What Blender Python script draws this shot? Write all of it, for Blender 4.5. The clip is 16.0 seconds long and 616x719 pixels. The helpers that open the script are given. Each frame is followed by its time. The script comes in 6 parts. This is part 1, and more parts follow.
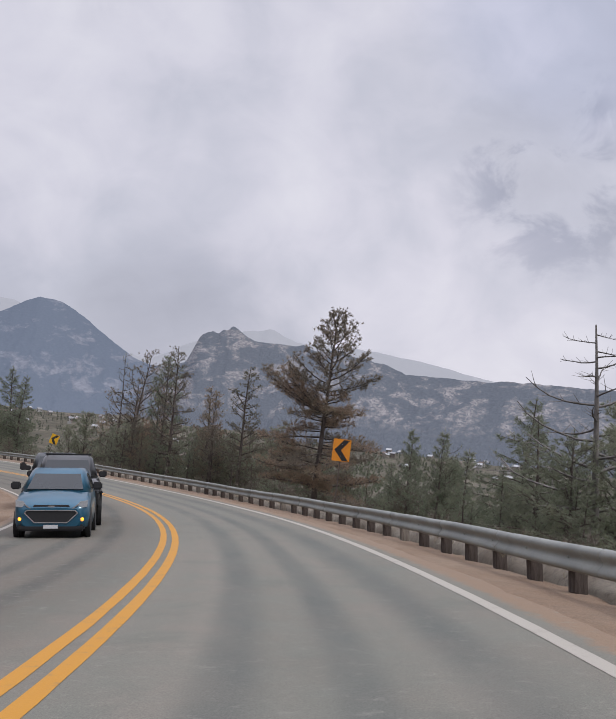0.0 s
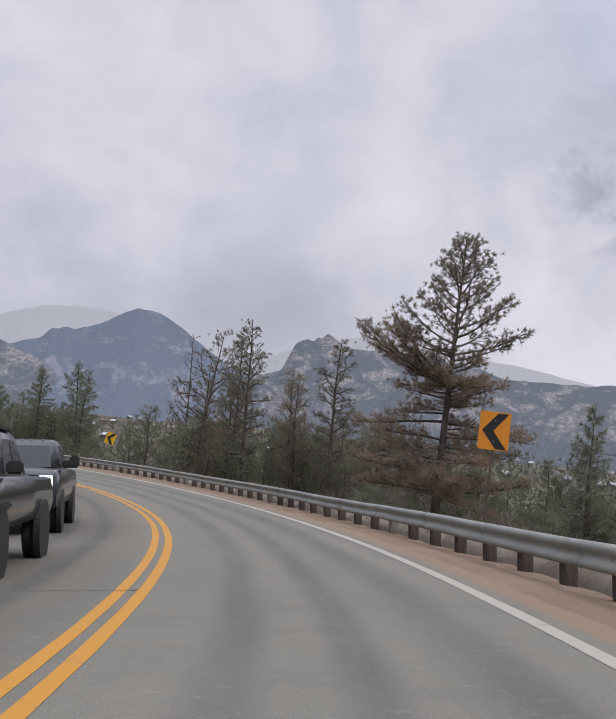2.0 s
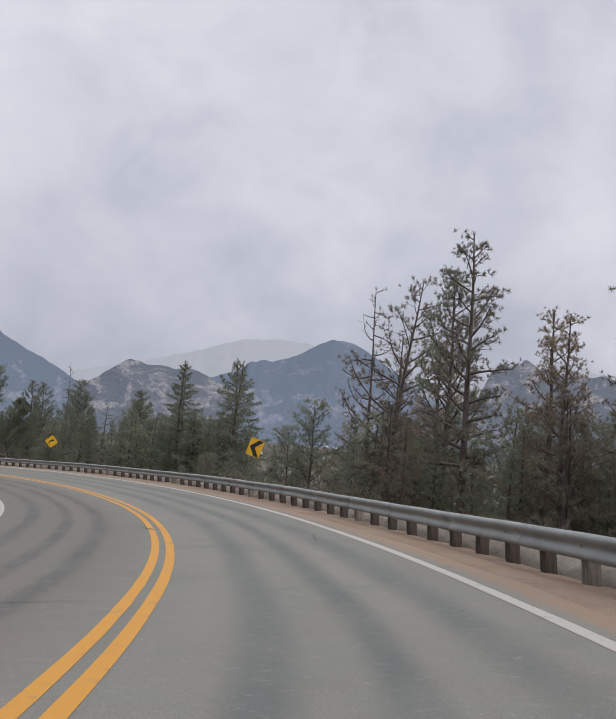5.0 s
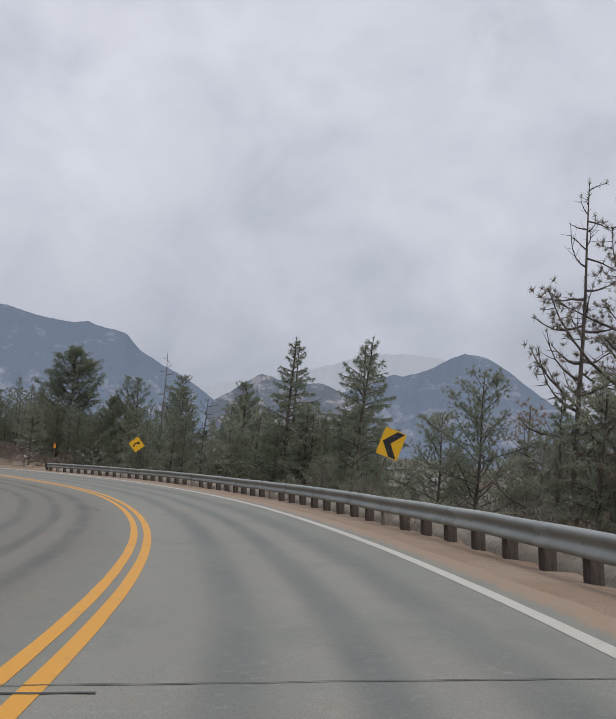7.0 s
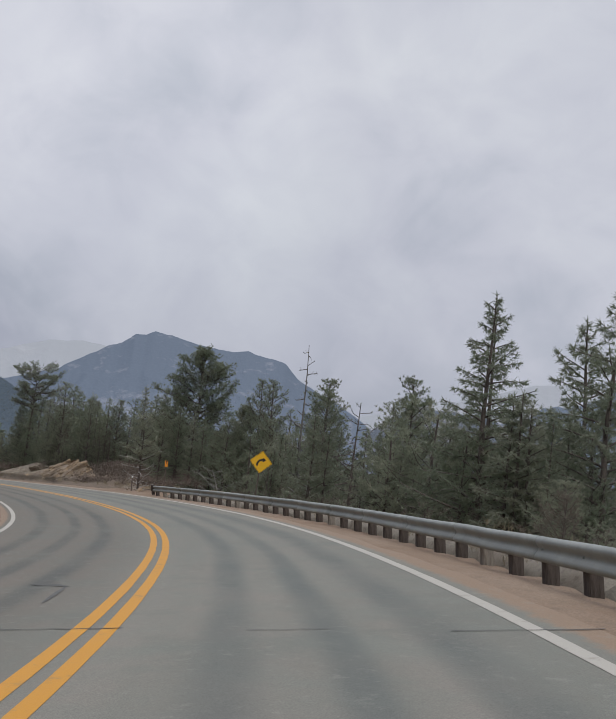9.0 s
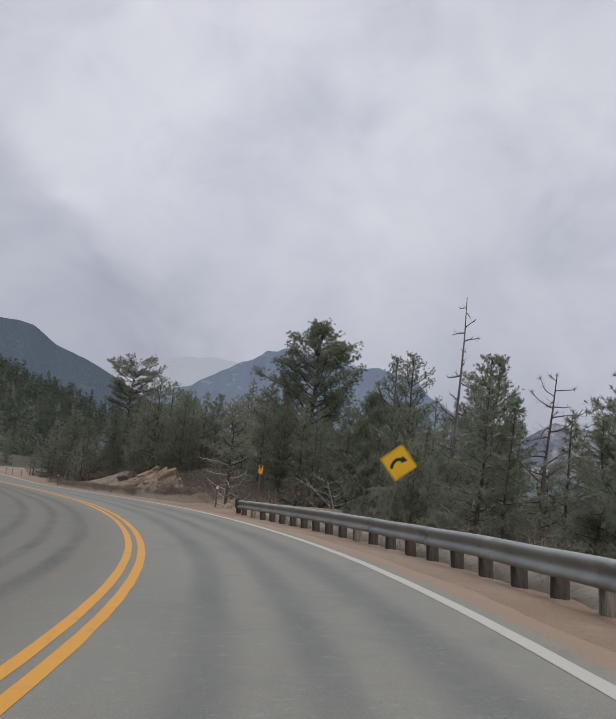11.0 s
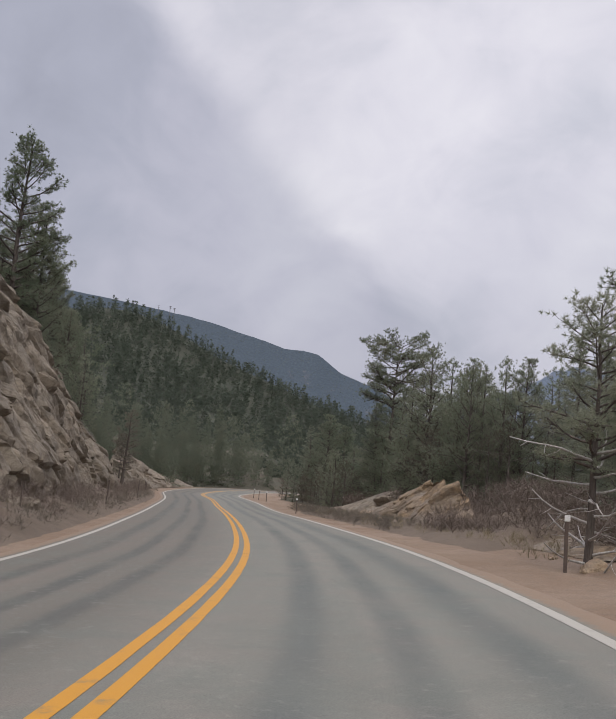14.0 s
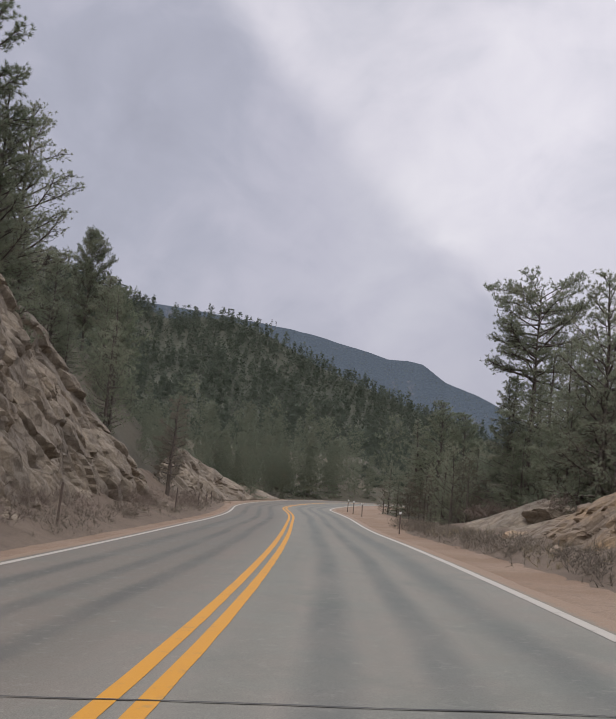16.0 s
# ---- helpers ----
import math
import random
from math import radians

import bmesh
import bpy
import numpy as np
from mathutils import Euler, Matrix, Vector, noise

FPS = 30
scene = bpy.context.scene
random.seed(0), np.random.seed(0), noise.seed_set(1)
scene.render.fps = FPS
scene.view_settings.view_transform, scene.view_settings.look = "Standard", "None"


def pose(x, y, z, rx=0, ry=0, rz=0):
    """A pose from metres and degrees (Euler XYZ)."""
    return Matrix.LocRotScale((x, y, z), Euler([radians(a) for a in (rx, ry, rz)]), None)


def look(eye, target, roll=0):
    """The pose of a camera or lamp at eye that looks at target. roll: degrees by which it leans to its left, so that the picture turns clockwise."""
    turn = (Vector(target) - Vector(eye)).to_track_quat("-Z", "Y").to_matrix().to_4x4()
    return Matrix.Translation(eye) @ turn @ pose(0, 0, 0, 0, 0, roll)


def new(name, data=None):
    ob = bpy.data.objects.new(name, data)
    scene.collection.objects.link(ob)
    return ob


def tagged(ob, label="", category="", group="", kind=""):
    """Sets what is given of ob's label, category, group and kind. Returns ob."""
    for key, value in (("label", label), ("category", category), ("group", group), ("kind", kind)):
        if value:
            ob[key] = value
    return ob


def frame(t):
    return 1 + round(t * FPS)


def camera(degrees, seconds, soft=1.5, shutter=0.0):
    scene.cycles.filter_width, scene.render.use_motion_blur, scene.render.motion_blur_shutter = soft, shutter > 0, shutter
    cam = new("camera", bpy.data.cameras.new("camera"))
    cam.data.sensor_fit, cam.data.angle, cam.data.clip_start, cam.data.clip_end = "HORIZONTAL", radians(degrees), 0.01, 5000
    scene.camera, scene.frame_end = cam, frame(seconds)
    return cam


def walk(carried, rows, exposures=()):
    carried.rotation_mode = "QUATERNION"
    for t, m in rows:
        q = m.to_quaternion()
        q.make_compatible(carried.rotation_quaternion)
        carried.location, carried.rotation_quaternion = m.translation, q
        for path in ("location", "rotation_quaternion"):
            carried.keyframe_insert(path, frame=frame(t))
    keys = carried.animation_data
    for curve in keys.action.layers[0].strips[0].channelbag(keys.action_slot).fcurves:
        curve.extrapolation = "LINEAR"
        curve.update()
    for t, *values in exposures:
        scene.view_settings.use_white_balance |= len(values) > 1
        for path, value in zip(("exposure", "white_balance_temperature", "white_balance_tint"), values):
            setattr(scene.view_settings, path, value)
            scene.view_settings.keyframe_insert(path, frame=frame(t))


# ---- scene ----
cam = camera(35.65, 16.0, soft=1.15)
PATH = [
    (0.0, pose(0.042, -0.000, 1.177, 93.624, -5.965, 1.657)),
    (0.5, pose(-0.039, 3.528, 0.915, 93.583, -5.878, 3.011)),
    (1.0, pose(-0.229, 7.120, 0.648, 93.569, -5.792, 4.261)),
    (1.5, pose(-0.532, 10.827, 0.374, 93.549, -5.624, 5.773)),
    (2.0, pose(-0.954, 14.650, 0.091, 93.515, -5.425, 7.412)),
    (2.5, pose(-1.502, 18.569, -0.200, 93.601, -5.230, 9.025)),
    (3.0, pose(-2.185, 22.552, -0.495, 93.734, -5.063, 10.832)),
    (3.5, pose(-3.015, 26.561, -0.791, 93.914, -5.045, 12.928)),
    (4.0, pose(-3.988, 30.555, -1.084, 94.121, -4.992, 15.161)),
    (4.5, pose(-5.095, 34.503, -1.368, 94.232, -4.878, 17.228)),
    (5.0, pose(-6.335, 38.403, -1.641, 94.267, -4.806, 19.115)),
    (5.5, pose(-7.711, 42.268, -1.900, 94.293, -4.822, 20.975)),
    (6.0, pose(-9.227, 46.121, -2.146, 94.329, -4.931, 22.805)),
    (6.5, pose(-10.895, 49.982, -2.378, 94.423, -5.094, 24.748)),
    (7.0, pose(-12.738, 53.838, -2.597, 94.516, -5.130, 26.921)),
    (7.5, pose(-14.780, 57.683, -2.806, 94.699, -5.224, 29.271)),
    (8.0, pose(-17.069, 61.567, -3.013, 94.967, -5.450, 31.686)),
    (8.5, pose(-19.632, 65.509, -3.225, 95.272, -5.822, 34.052)),
    (9.0, pose(-22.375, 69.382, -3.437, 95.439, -6.157, 36.304)),
    (9.5, pose(-25.182, 73.071, -3.643, 95.515, -6.374, 38.188)),
    (10.0, pose(-28.038, 76.620, -3.844, 95.564, -6.568, 40.195)),
    (10.5, pose(-30.971, 80.098, -4.042, 95.592, -6.734, 42.113)),
    (11.0, pose(-34.033, 83.540, -4.242, 95.594, -6.884, 44.095)),
    (11.5, pose(-37.284, 86.931, -4.449, 95.541, -7.058, 46.357)),
    (12.0, pose(-40.720, 90.159, -4.662, 95.423, -7.093, 49.033)),
    (12.5, pose(-44.302, 93.138, -4.881, 95.284, -6.934, 51.809)),
    (13.0, pose(-48.028, 95.920, -5.106, 95.158, -6.674, 54.602)),
    (13.5, pose(-51.915, 98.570, -5.338, 95.167, -6.256, 58.296)),
    (14.0, pose(-55.945, 101.127, -5.577, 95.253, -5.735, 61.174)),
    (14.5, pose(-60.094, 103.623, -5.822, 95.296, -5.412, 63.630)),
    (15.0, pose(-64.356, 106.068, -6.072, 95.383, -5.176, 65.144)),
    (15.5, pose(-68.731, 108.440, -6.330, 95.416, -5.105, 66.363)),
    (16.0, pose(-73.207, 110.694, -6.595, 95.450, -4.921, 67.496)),
]
EXPOSURES = [(0.0, 0.05, 6500, 10), (4.0, 0.02, 6500, 9), (7.0, -0.05, 6430, 5), (9.0, -0.12, 6430, 5), (12.0, -0.10, 6500, 7), (13.0, 0.01, 6550, 8), (14.0, 0.05, 6600, 9), (16.0, 0.06, 6650, 10)]
walk(cam, PATH, EXPOSURES)

# ---- overcast daylight ----
CLOUD_EDGE = (-0.478, -0.546, -0.688)


def build_world():
    w = bpy.data.worlds.new("overcast_sky")
    w.use_nodes = True
    scene.world = w
    nt = w.node_tree
    nt.nodes.clear()
    N, L = nt.nodes.new, nt.links.new
    out, bg = N("ShaderNodeOutputWorld"), N("ShaderNodeBackground")
    sky = N("ShaderNodeTexSky")
    sky.sky_type, sky.sun_disc = "NISHITA", False
    sky.sun_elevation, sky.sun_rotation = radians(48), radians(-60)
    sky.air_density, sky.dust_density = 1.0, 2.0
    tc = N("ShaderNodeTexCoord")
    sep = N("ShaderNodeSeparateXYZ")
    L(tc.outputs["Generated"], sep.inputs[0])
    mp = N("ShaderNodeMapping")
    mp.inputs["Scale"].default_value = (1.0, 1.0, 1.25)
    mp.inputs["Location"].default_value = (0.35, 0.1, 0.2)
    L(tc.outputs["Generated"], mp.inputs[0])
    n1, n2, n3 = N("ShaderNodeTexNoise"), N("ShaderNodeTexNoise"), N("ShaderNodeTexNoise")
    for n, sc, de, ro, di in ((n1, 2.1, 3.0, 0.5, 0.35), (n2, 6.5, 4.0, 0.52, 0.5), (n3, 15.0, 4.0, 0.55, 0.6)):
        n.inputs["Scale"].default_value = sc
        n.inputs["Detail"].default_value = de
        n.inputs["Roughness"].default_value = ro
        n.inputs["Distortion"].default_value = di
        L(mp.outputs[0], n.inputs["Vector"])
    m1 = N("ShaderNodeMix")
    m1.inputs[0].default_value = 0.34
    L(n1.outputs["Fac"], m1.inputs[2])
    L(n2.outputs["Fac"], m1.inputs[3])
    m2 = N("ShaderNodeMix")
    m2.inputs[0].default_value = 0.12
    L(m1.outputs[0], m2.inputs[2])
    L(n3.outputs["Fac"], m2.inputs[3])
    ramp = N("ShaderNodeValToRGB")
    el = ramp.color_ramp.elements
    el[0].position, el[0].color = 0.34, (0.45, 0.46, 0.54, 1)
    el[1].position, el[1].color = 0.68, (0.77, 0.765, 0.83, 1)
    e = el.new(0.45)
    e.color = (0.53, 0.54, 0.63, 1)
    e = el.new(0.53)
    e.color = (0.635, 0.63, 0.72, 1)
    e = el.new(0.59)
    e.color = (0.69, 0.685, 0.765, 1)
    L(m2.outputs[0], ramp.inputs[0])
    # a heavier bank of cloud low over the canyon, beyond a slanting edge
    bank = N("ShaderNodeVectorMath")
    bank.operation = "DOT_PRODUCT"
    bank.inputs[1].default_value = CLOUD_EDGE
    wrp = N("ShaderNodeMix")
    wrp.data_type = "VECTOR"
    wrp.inputs[0].default_value = 0.05
    L(tc.outputs["Generated"], wrp.inputs[4])
    L(n2.outputs["Color"], wrp.inputs[5])
    L(wrp.outputs[1], bank.inputs[0])
    br = N("ShaderNodeMapRange")
    br.interpolation_type = "SMOOTHSTEP"
    br.inputs["From Min"].default_value, br.inputs["From Max"].default_value = -0.070, -0.018
    br.inputs["To Min"].default_value, br.inputs["To Max"].default_value = 0.0, 1.0
    L(bank.outputs["Value"], br.inputs[0])
    tint = N("ShaderNodeMix")
    tint.data_type = "RGBA"
    tint.inputs[6].default_value = (1.0, 1.0, 1.0, 1)
    tint.inputs[7].default_value = (0.74, 0.755, 0.80, 1)
    L(br.outputs[0], tint.inputs[0])
    dark = N("ShaderNodeVectorMath")
    dark.operation = "MULTIPLY"
    L(ramp.outputs[0], dark.inputs[0])
    L(tint.outputs[2], dark.inputs[1])

    def patch(bearing, height, inner, outer, low, high, torn=None):
        """Thicker or thinner cloud round a direction; torn into wisps by a finer noise where asked."""
        d = N("ShaderNodeVectorMath")
        d.operation = "DOT_PRODUCT"
        b, h = radians(bearing), radians(height)
        d.inputs[1].default_value = (-math.sin(b) * math.cos(h), math.cos(b) * math.cos(h), math.sin(h))
        nv = N("ShaderNodeVectorMath")
        nv.operation = "NORMALIZE"
        L(wrp.outputs[1], nv.inputs[0])
        L(nv.outputs[0], d.inputs[0])
        r = N("ShaderNodeMapRange")
        r.interpolation_type = "SMOOTHSTEP"
        r.inputs["From Min"].default_value, r.inputs["From Max"].default_value = math.cos(radians(outer)), math.cos(radians(inner))
        L(d.outputs["Value"], r.inputs[0])
        f = r.outputs[0]
        if torn:
            n = N("ShaderNodeTexNoise")
            n.inputs["Scale"].default_value, n.inputs["Detail"].default_value, n.inputs["Roughness"].default_value = torn[0], 5.0, 0.6
            n.inputs["Distortion"].default_value = 0.4
            L(mp.outputs[0], n.inputs["Vector"])
            q = N("ShaderNodeMapRange")
            q.interpolation_type = "SMOOTHSTEP"
            q.inputs["From Min"].default_value, q.inputs["From Max"].default_value = torn[1], torn[2]
            L(n.outputs["Fac"], q.inputs[0])
            t = N("ShaderNodeMath")
            t.operation = "MULTIPLY"
            L(f, t.inputs[0])
            L(q.outputs[0], t.inputs[1])
            f = t.outputs[0]
        c = N("ShaderNodeMix")
        c.data_type = "RGBA"
        c.inputs[6].default_value = (*low, 1)
        c.inputs[7].default_value = (*high, 1)
        L(f, c.inputs[0])
        return c.outputs[2]

    layers = [patch(42, 5, 4, 19, (1, 1, 1), (0.83, 0.84, 0.87)),
              patch(26, 7, 4, 12, (1, 1, 1), (0.93, 0.93, 0.945)),
              patch(48, 21, 3, 14, (1, 1, 1), (1.11, 1.105, 1.095)),
              patch(8, 4.5, 2, 9, (1, 1, 1), (0.86, 0.86, 0.875)),
              patch(-12.5, 16.5, 2.0, 7, (1, 1, 1), (0.72, 0.735, 0.78), (13.0, 0.47, 0.64)),
              patch(-8, 9, 3, 14, (1, 1, 1), (1.07, 1.06, 1.05)),
              patch(15, 24.5, 0.5, 3.0, (1, 1, 1), (0.88, 0.885, 0.90), (8.0, 0.35, 0.62)),
              patch(-14, 27, 3, 11, (1, 1, 1), (0.94, 0.965, 1.03))]
    for c in layers:
        nd = N("ShaderNodeVectorMath")
        nd.operation = "MULTIPLY"
        L(dark.outputs[0], nd.inputs[0])
        L(c, nd.inputs[1])
        dark = nd
    # an overcast dome grows brighter towards the zenith
    gain = N("ShaderNodeMapRange")
    gain.inputs["From Min"].default_value, gain.inputs["From Max"].default_value = 0.5, 1.0
    gain.inputs["To Min"].default_value, gain.inputs["To Max"].default_value = 1.0, 3.4
    L(sep.outputs[2], gain.inputs[0])
    mul = N("ShaderNodeVectorMath")
    mul.operation = "SCALE"
    L(dark.outputs[0], mul.inputs[0])
    L(gain.outputs[0], mul.inputs["Scale"])
    mix = N("ShaderNodeMix")
    mix.data_type = "RGBA"
    mix.inputs[0].default_value = 0.03
    sc2 = N("ShaderNodeVectorMath")
    sc2.operation = "SCALE"
    sc2.inputs["Scale"].default_value = 0.1
    L(sky.outputs[0], sc2.inputs[0])
    L(mul.outputs[0], mix.inputs[6])
    L(sc2.outputs[0], mix.inputs[7])
    L(mix.outputs[2], bg.inputs[0])
    bg.inputs[1].default_value = 1.0
    L(bg.outputs[0], out.inputs[0])


build_world()
sun_data = bpy.data.lights.new("sun", "SUN")
sun_data.energy, sun_data.angle, sun_data.color = 1.1, radians(14), (1.0, 0.96, 0.9)
sun = new("sun", sun_data)
sun.matrix_world = look((60, 20, 90), (0, 55, 0))


# ---- materials ----
class Mat:
    """A small builder for principled node materials."""

    def __init__(self, name, rough=0.8, metal=0.0, spec=0.4):
        self.m = bpy.data.materials.new(name)
        self.m.use_nodes = True
        self.nt = self.m.node_tree
        self.p = self.nt.nodes["Principled BSDF"]
        self.p.inputs["Roughness"].default_value = rough
        self.p.inputs["Metallic"].default_value = metal
        self.p.inputs["Specular IOR Level"].default_value = spec
        self.coord = None

    def node(self, kind):
        return self.nt.nodes.new(kind)

    def link(self, a, b):
        self.nt.links.new(a, b)

    def co(self, space="Object", scale=(1, 1, 1)):
        t = self.node("ShaderNodeTexCoord")
        m = self.node("ShaderNodeMapping")
        m.inputs["Scale"].default_value = scale
        self.link(t.outputs[space], m.inputs[0])
        return m.outputs[0]

    def noise(self, vec, scale, detail=4.0, rough=0.55, distort=0.0):
        n = self.node("ShaderNodeTexNoise")
        n.inputs["Scale"].default_value = scale
        n.inputs["Detail"].default_value = detail
        n.inputs["Roughness"].default_value = rough
        n.inputs["Distortion"].default_value = distort
        self.link(vec, n.inputs["Vector"])
        return n.outputs["Fac"]

    def ramp(self, fac, stops):
        r = self.node("ShaderNodeValToRGB")
        e = r.color_ramp.elements
        while len(e) < len(stops):
            e.new(0.5)
        for k, (p, c) in zip(e, stops):
            k.position = p
            k.color = (c, c, c, 1) if not isinstance(c, tuple) else (*c, 1)
        self.link(fac, r.inputs[0])
        return r.outputs[0]

    def mix(self, fac, a, b, how="MIX"):
        n = self.node("ShaderNodeMix")
        n.data_type, n.blend_type = "RGBA", how
        for i, v in ((0, fac), (6, a), (7, b)):
            if isinstance(v, tuple):
                n.inputs[i].default_value = (*v, 1)
            elif isinstance(v, (int, float)):
                n.inputs[i].default_value = v
            else:
                self.link(v, n.inputs[i])
        return n.outputs[2]

    def color(self, c):
        if isinstance(c, tuple):
            self.p.inputs["Base Color"].default_value = (*c, 1)
        else:
            self.link(c, self.p.inputs["Base Color"])
        return self

    def rough(self, v):
        self.link(v, self.p.inputs["Roughness"])
        return self

    def bump(self, height, strength=0.4, dist=0.02):
        b = self.node("ShaderNodeBump")
        b.inputs["Strength"].default_value = strength
        b.inputs["Distance"].default_value = dist
        self.link(height, b.inputs["Height"])
        self.link(b.outputs[0], self.p.inputs["Normal"])
        return self

    def rnd(self, island=False):
        if island:
            return self.node("ShaderNodeNewGeometry").outputs["Random Per Island"]
        return self.node("ShaderNodeObjectInfo").outputs["Random"]


def mat_plain(name, c, rough=0.6, metal=0.0, spec=0.4, grain=0.12, scale=30.0):
    m = Mat(name, rough, metal, spec)
    n = m.noise(m.co(), scale, 4)
    dark = tuple(v * (1 - grain) for v in c)
    light = tuple(min(1, v * (1 + grain)) for v in c)
    m.color(m.ramp(n, [(0.3, dark), (0.7, light)]))
    return m.m


def mat_asphalt():
    """Worn grey asphalt: wheel tracks, mottling, aggregate grain, sealed cracks. UV: u = metres across, v = metres along."""
    m = Mat("asphalt", 0.82, 0, 0.35)
    uv = m.node("ShaderNodeUVMap").outputs[0]
    sep = m.node("ShaderNodeSeparateXYZ")
    m.link(uv, sep.inputs[0])
    fine = m.noise(m.co(), 90, 3, 0.7)
    mid = m.noise(m.co(), 1.3, 4, 0.6)
    mp = m.node("ShaderNodeMapping")
    mp.inputs["Scale"].default_value = (1.3, 0.045, 1)
    m.link(uv, mp.inputs[0])
    streak = m.noise(mp.outputs[0], 1.0, 3, 0.55)
    wob = m.node("ShaderNodeMath")
    wob.operation = "MULTIPLY_ADD"
    wob.inputs[1].default_value = 0.30
    mp2 = m.node("ShaderNodeMapping")
    mp2.inputs["Scale"].default_value = (0.25, 0.09, 1)
    m.link(uv, mp2.inputs[0])
    m.link(m.noise(mp2.outputs[0], 1.0, 2), wob.inputs[0])
    m.link(sep.outputs[0], wob.inputs[2])
    # darker tyre tracks, worn smooth
    track = None
    for c, wd in ((-0.33, 0.20), (0.52, 0.17), (1.40, 0.24), (-2.75, 0.16), (-3.55, 0.15), (-4.5, 0.18)):
        d = m.node("ShaderNodeMath")
        d.operation = "SUBTRACT"
        m.link(wob.outputs[0], d.inputs[0])
        d.inputs[1].default_value = c + 0.15
        a = m.node("ShaderNodeMath")
        a.operation = "ABSOLUTE"
        m.link(d.outputs[0], a.inputs[0])
        r = m.node("ShaderNodeMapRange")
        r.interpolation_type = "SMOOTHSTEP"
        r.inputs["From Min"].default_value, r.inputs["From Max"].default_value = 0.05, wd * 1.7
        r.inputs["To Min"].default_value, r.inputs["To Max"].default_value = 1, 0
        m.link(a.outputs[0], r.inputs[0])
        if track is None:
            track = r.outputs[0]
        else:
            mx = m.node("ShaderNodeMath")
            mx.operation = "MAXIMUM"
            m.link(track, mx.inputs[0])
            m.link(r.outputs[0], mx.inputs[1])
            track = mx.outputs[0]
    base = m.mix(m.ramp(streak, [(0.35, 0.0), (0.65, 1.0)]), (0.150, 0.145, 0.120), (0.198, 0.180, 0.152))
    base = m.mix(m.ramp(mid, [(0.4, 0.0), (0.7, 0.6)]), base, (0.160, 0.168, 0.142))
    mul = m.node("ShaderNodeMath")
    mul.operation = "MULTIPLY"
    fade = m.ramp(m.noise(mp2.outputs[0], 3.1, 4, 0.65), [(0.28, 0.28), (0.66, 0.82)])
    m.link(fade, mul.inputs[1])
    m.link(track, mul.inputs[0])
    base = m.mix(mul.outputs[0], base, (0.088, 0.096, 0.088))
    # the uphill lane is browner
    lane = m.node("ShaderNodeMapRange")
    lane.inputs["From Min"].default_value, lane.inputs["From Max"].default_value = -1.2, -2.4
    m.link(wob.outputs[0], lane.inputs[0])
    base = m.mix(lane.outputs[0], base, m.mix(1.0, base, (0.80, 0.755, 0.74), "MULTIPLY"))
    # patches of old surface treatment, rubbed through
    blot = m.noise(m.co(), 0.55, 6, 0.72, 0.6)
    base = m.mix(m.ramp(blot, [(0.52, 0.0), (0.64, 0.45)]), base, (0.125, 0.132, 0.112))
    # dust swept in from the shoulders
    for e0, e1 in ((2.30, 2.72), (-5.55, -5.85)):
        du = m.node("ShaderNodeMapRange")
        du.inputs["From Min"].default_value, du.inputs["From Max"].default_value = e0, e1
        m.link(sep.outputs[0], du.inputs[0])
        ds = m.node("ShaderNodeMath")
        ds.operation = "MULTIPLY_ADD"
        m.link(m.noise(m.co(), 5.0, 5, 0.7), ds.inputs[0])
        ds.inputs[1].default_value = 0.9
        m.link(du.outputs[0], ds.inputs[2])
        base = m.mix(m.ramp(ds.outputs[0], [(0.68, 0.0), (1.05, 1.0)]), base, (0.228, 0.160, 0.108))
    spot = m.noise(m.co(), 7.0, 5, 0.75)
    base = m.mix(m.ramp(spot, [(0.56, 0.0), (0.70, 0.5)]), base, (0.235, 0.228, 0.195))
    grain = m.ramp(fine, [(0.3, (0.70, 0.70, 0.70)), (0.7, (1.24, 1.24, 1.22))])
    base = m.mix(1.0, base, grain, "MULTIPLY")
    m.color(base)
    m.rough(m.ramp(streak, [(0.3, 0.72), (0.7, 0.9)]))
    m.bump(fine, 0.5, 0.006)
    return m.m


def mat_paint(name, c, under):
    m = Mat(name, 0.6, 0, 0.4)
    n = m.noise(m.co(), 3.0, 6, 0.75)
    f = m.noise(m.co(), 60, 3, 0.7)
    base = m.mix(m.ramp(f, [(0.3, 0.0), (0.75, 0.35)]), c, tuple(v * 0.72 for v in c))
    base = m.mix(m.ramp(n, [(0.56, 0.0), (0.70, 0.65)]), base, under)
    m.color(base).bump(f, 0.3, 0.004)
    return m.m


def mat_dirt(name, a, b, c, scale=1.0):
    m = Mat(name, 0.95, 0, 0.2)
    n1 = m.noise(m.co(), 0.35 * scale, 5, 0.6)
    n2 = m.noise(m.co(), 4.0 * scale, 5, 0.65)
    n3 = m.noise(m.co(), 40 * scale, 3, 0.7)
    col = m.mix(m.ramp(n1, [(0.38, 0.0), (0.62, 1.0)]), a, b)
    col = m.mix(m.ramp(n2, [(0.5, 0.0), (0.7, 0.7)]), col, c)
    col = m.mix(1.0, col, m.ramp(n3, [(0.3, (0.7, 0.7, 0.7)), (0.7, (1.25, 1.25, 1.25))]), "MULTIPLY")
    m.color(col).bump(m.mix(0.5, n2, n3), 0.7, 0.05)
    return m.m


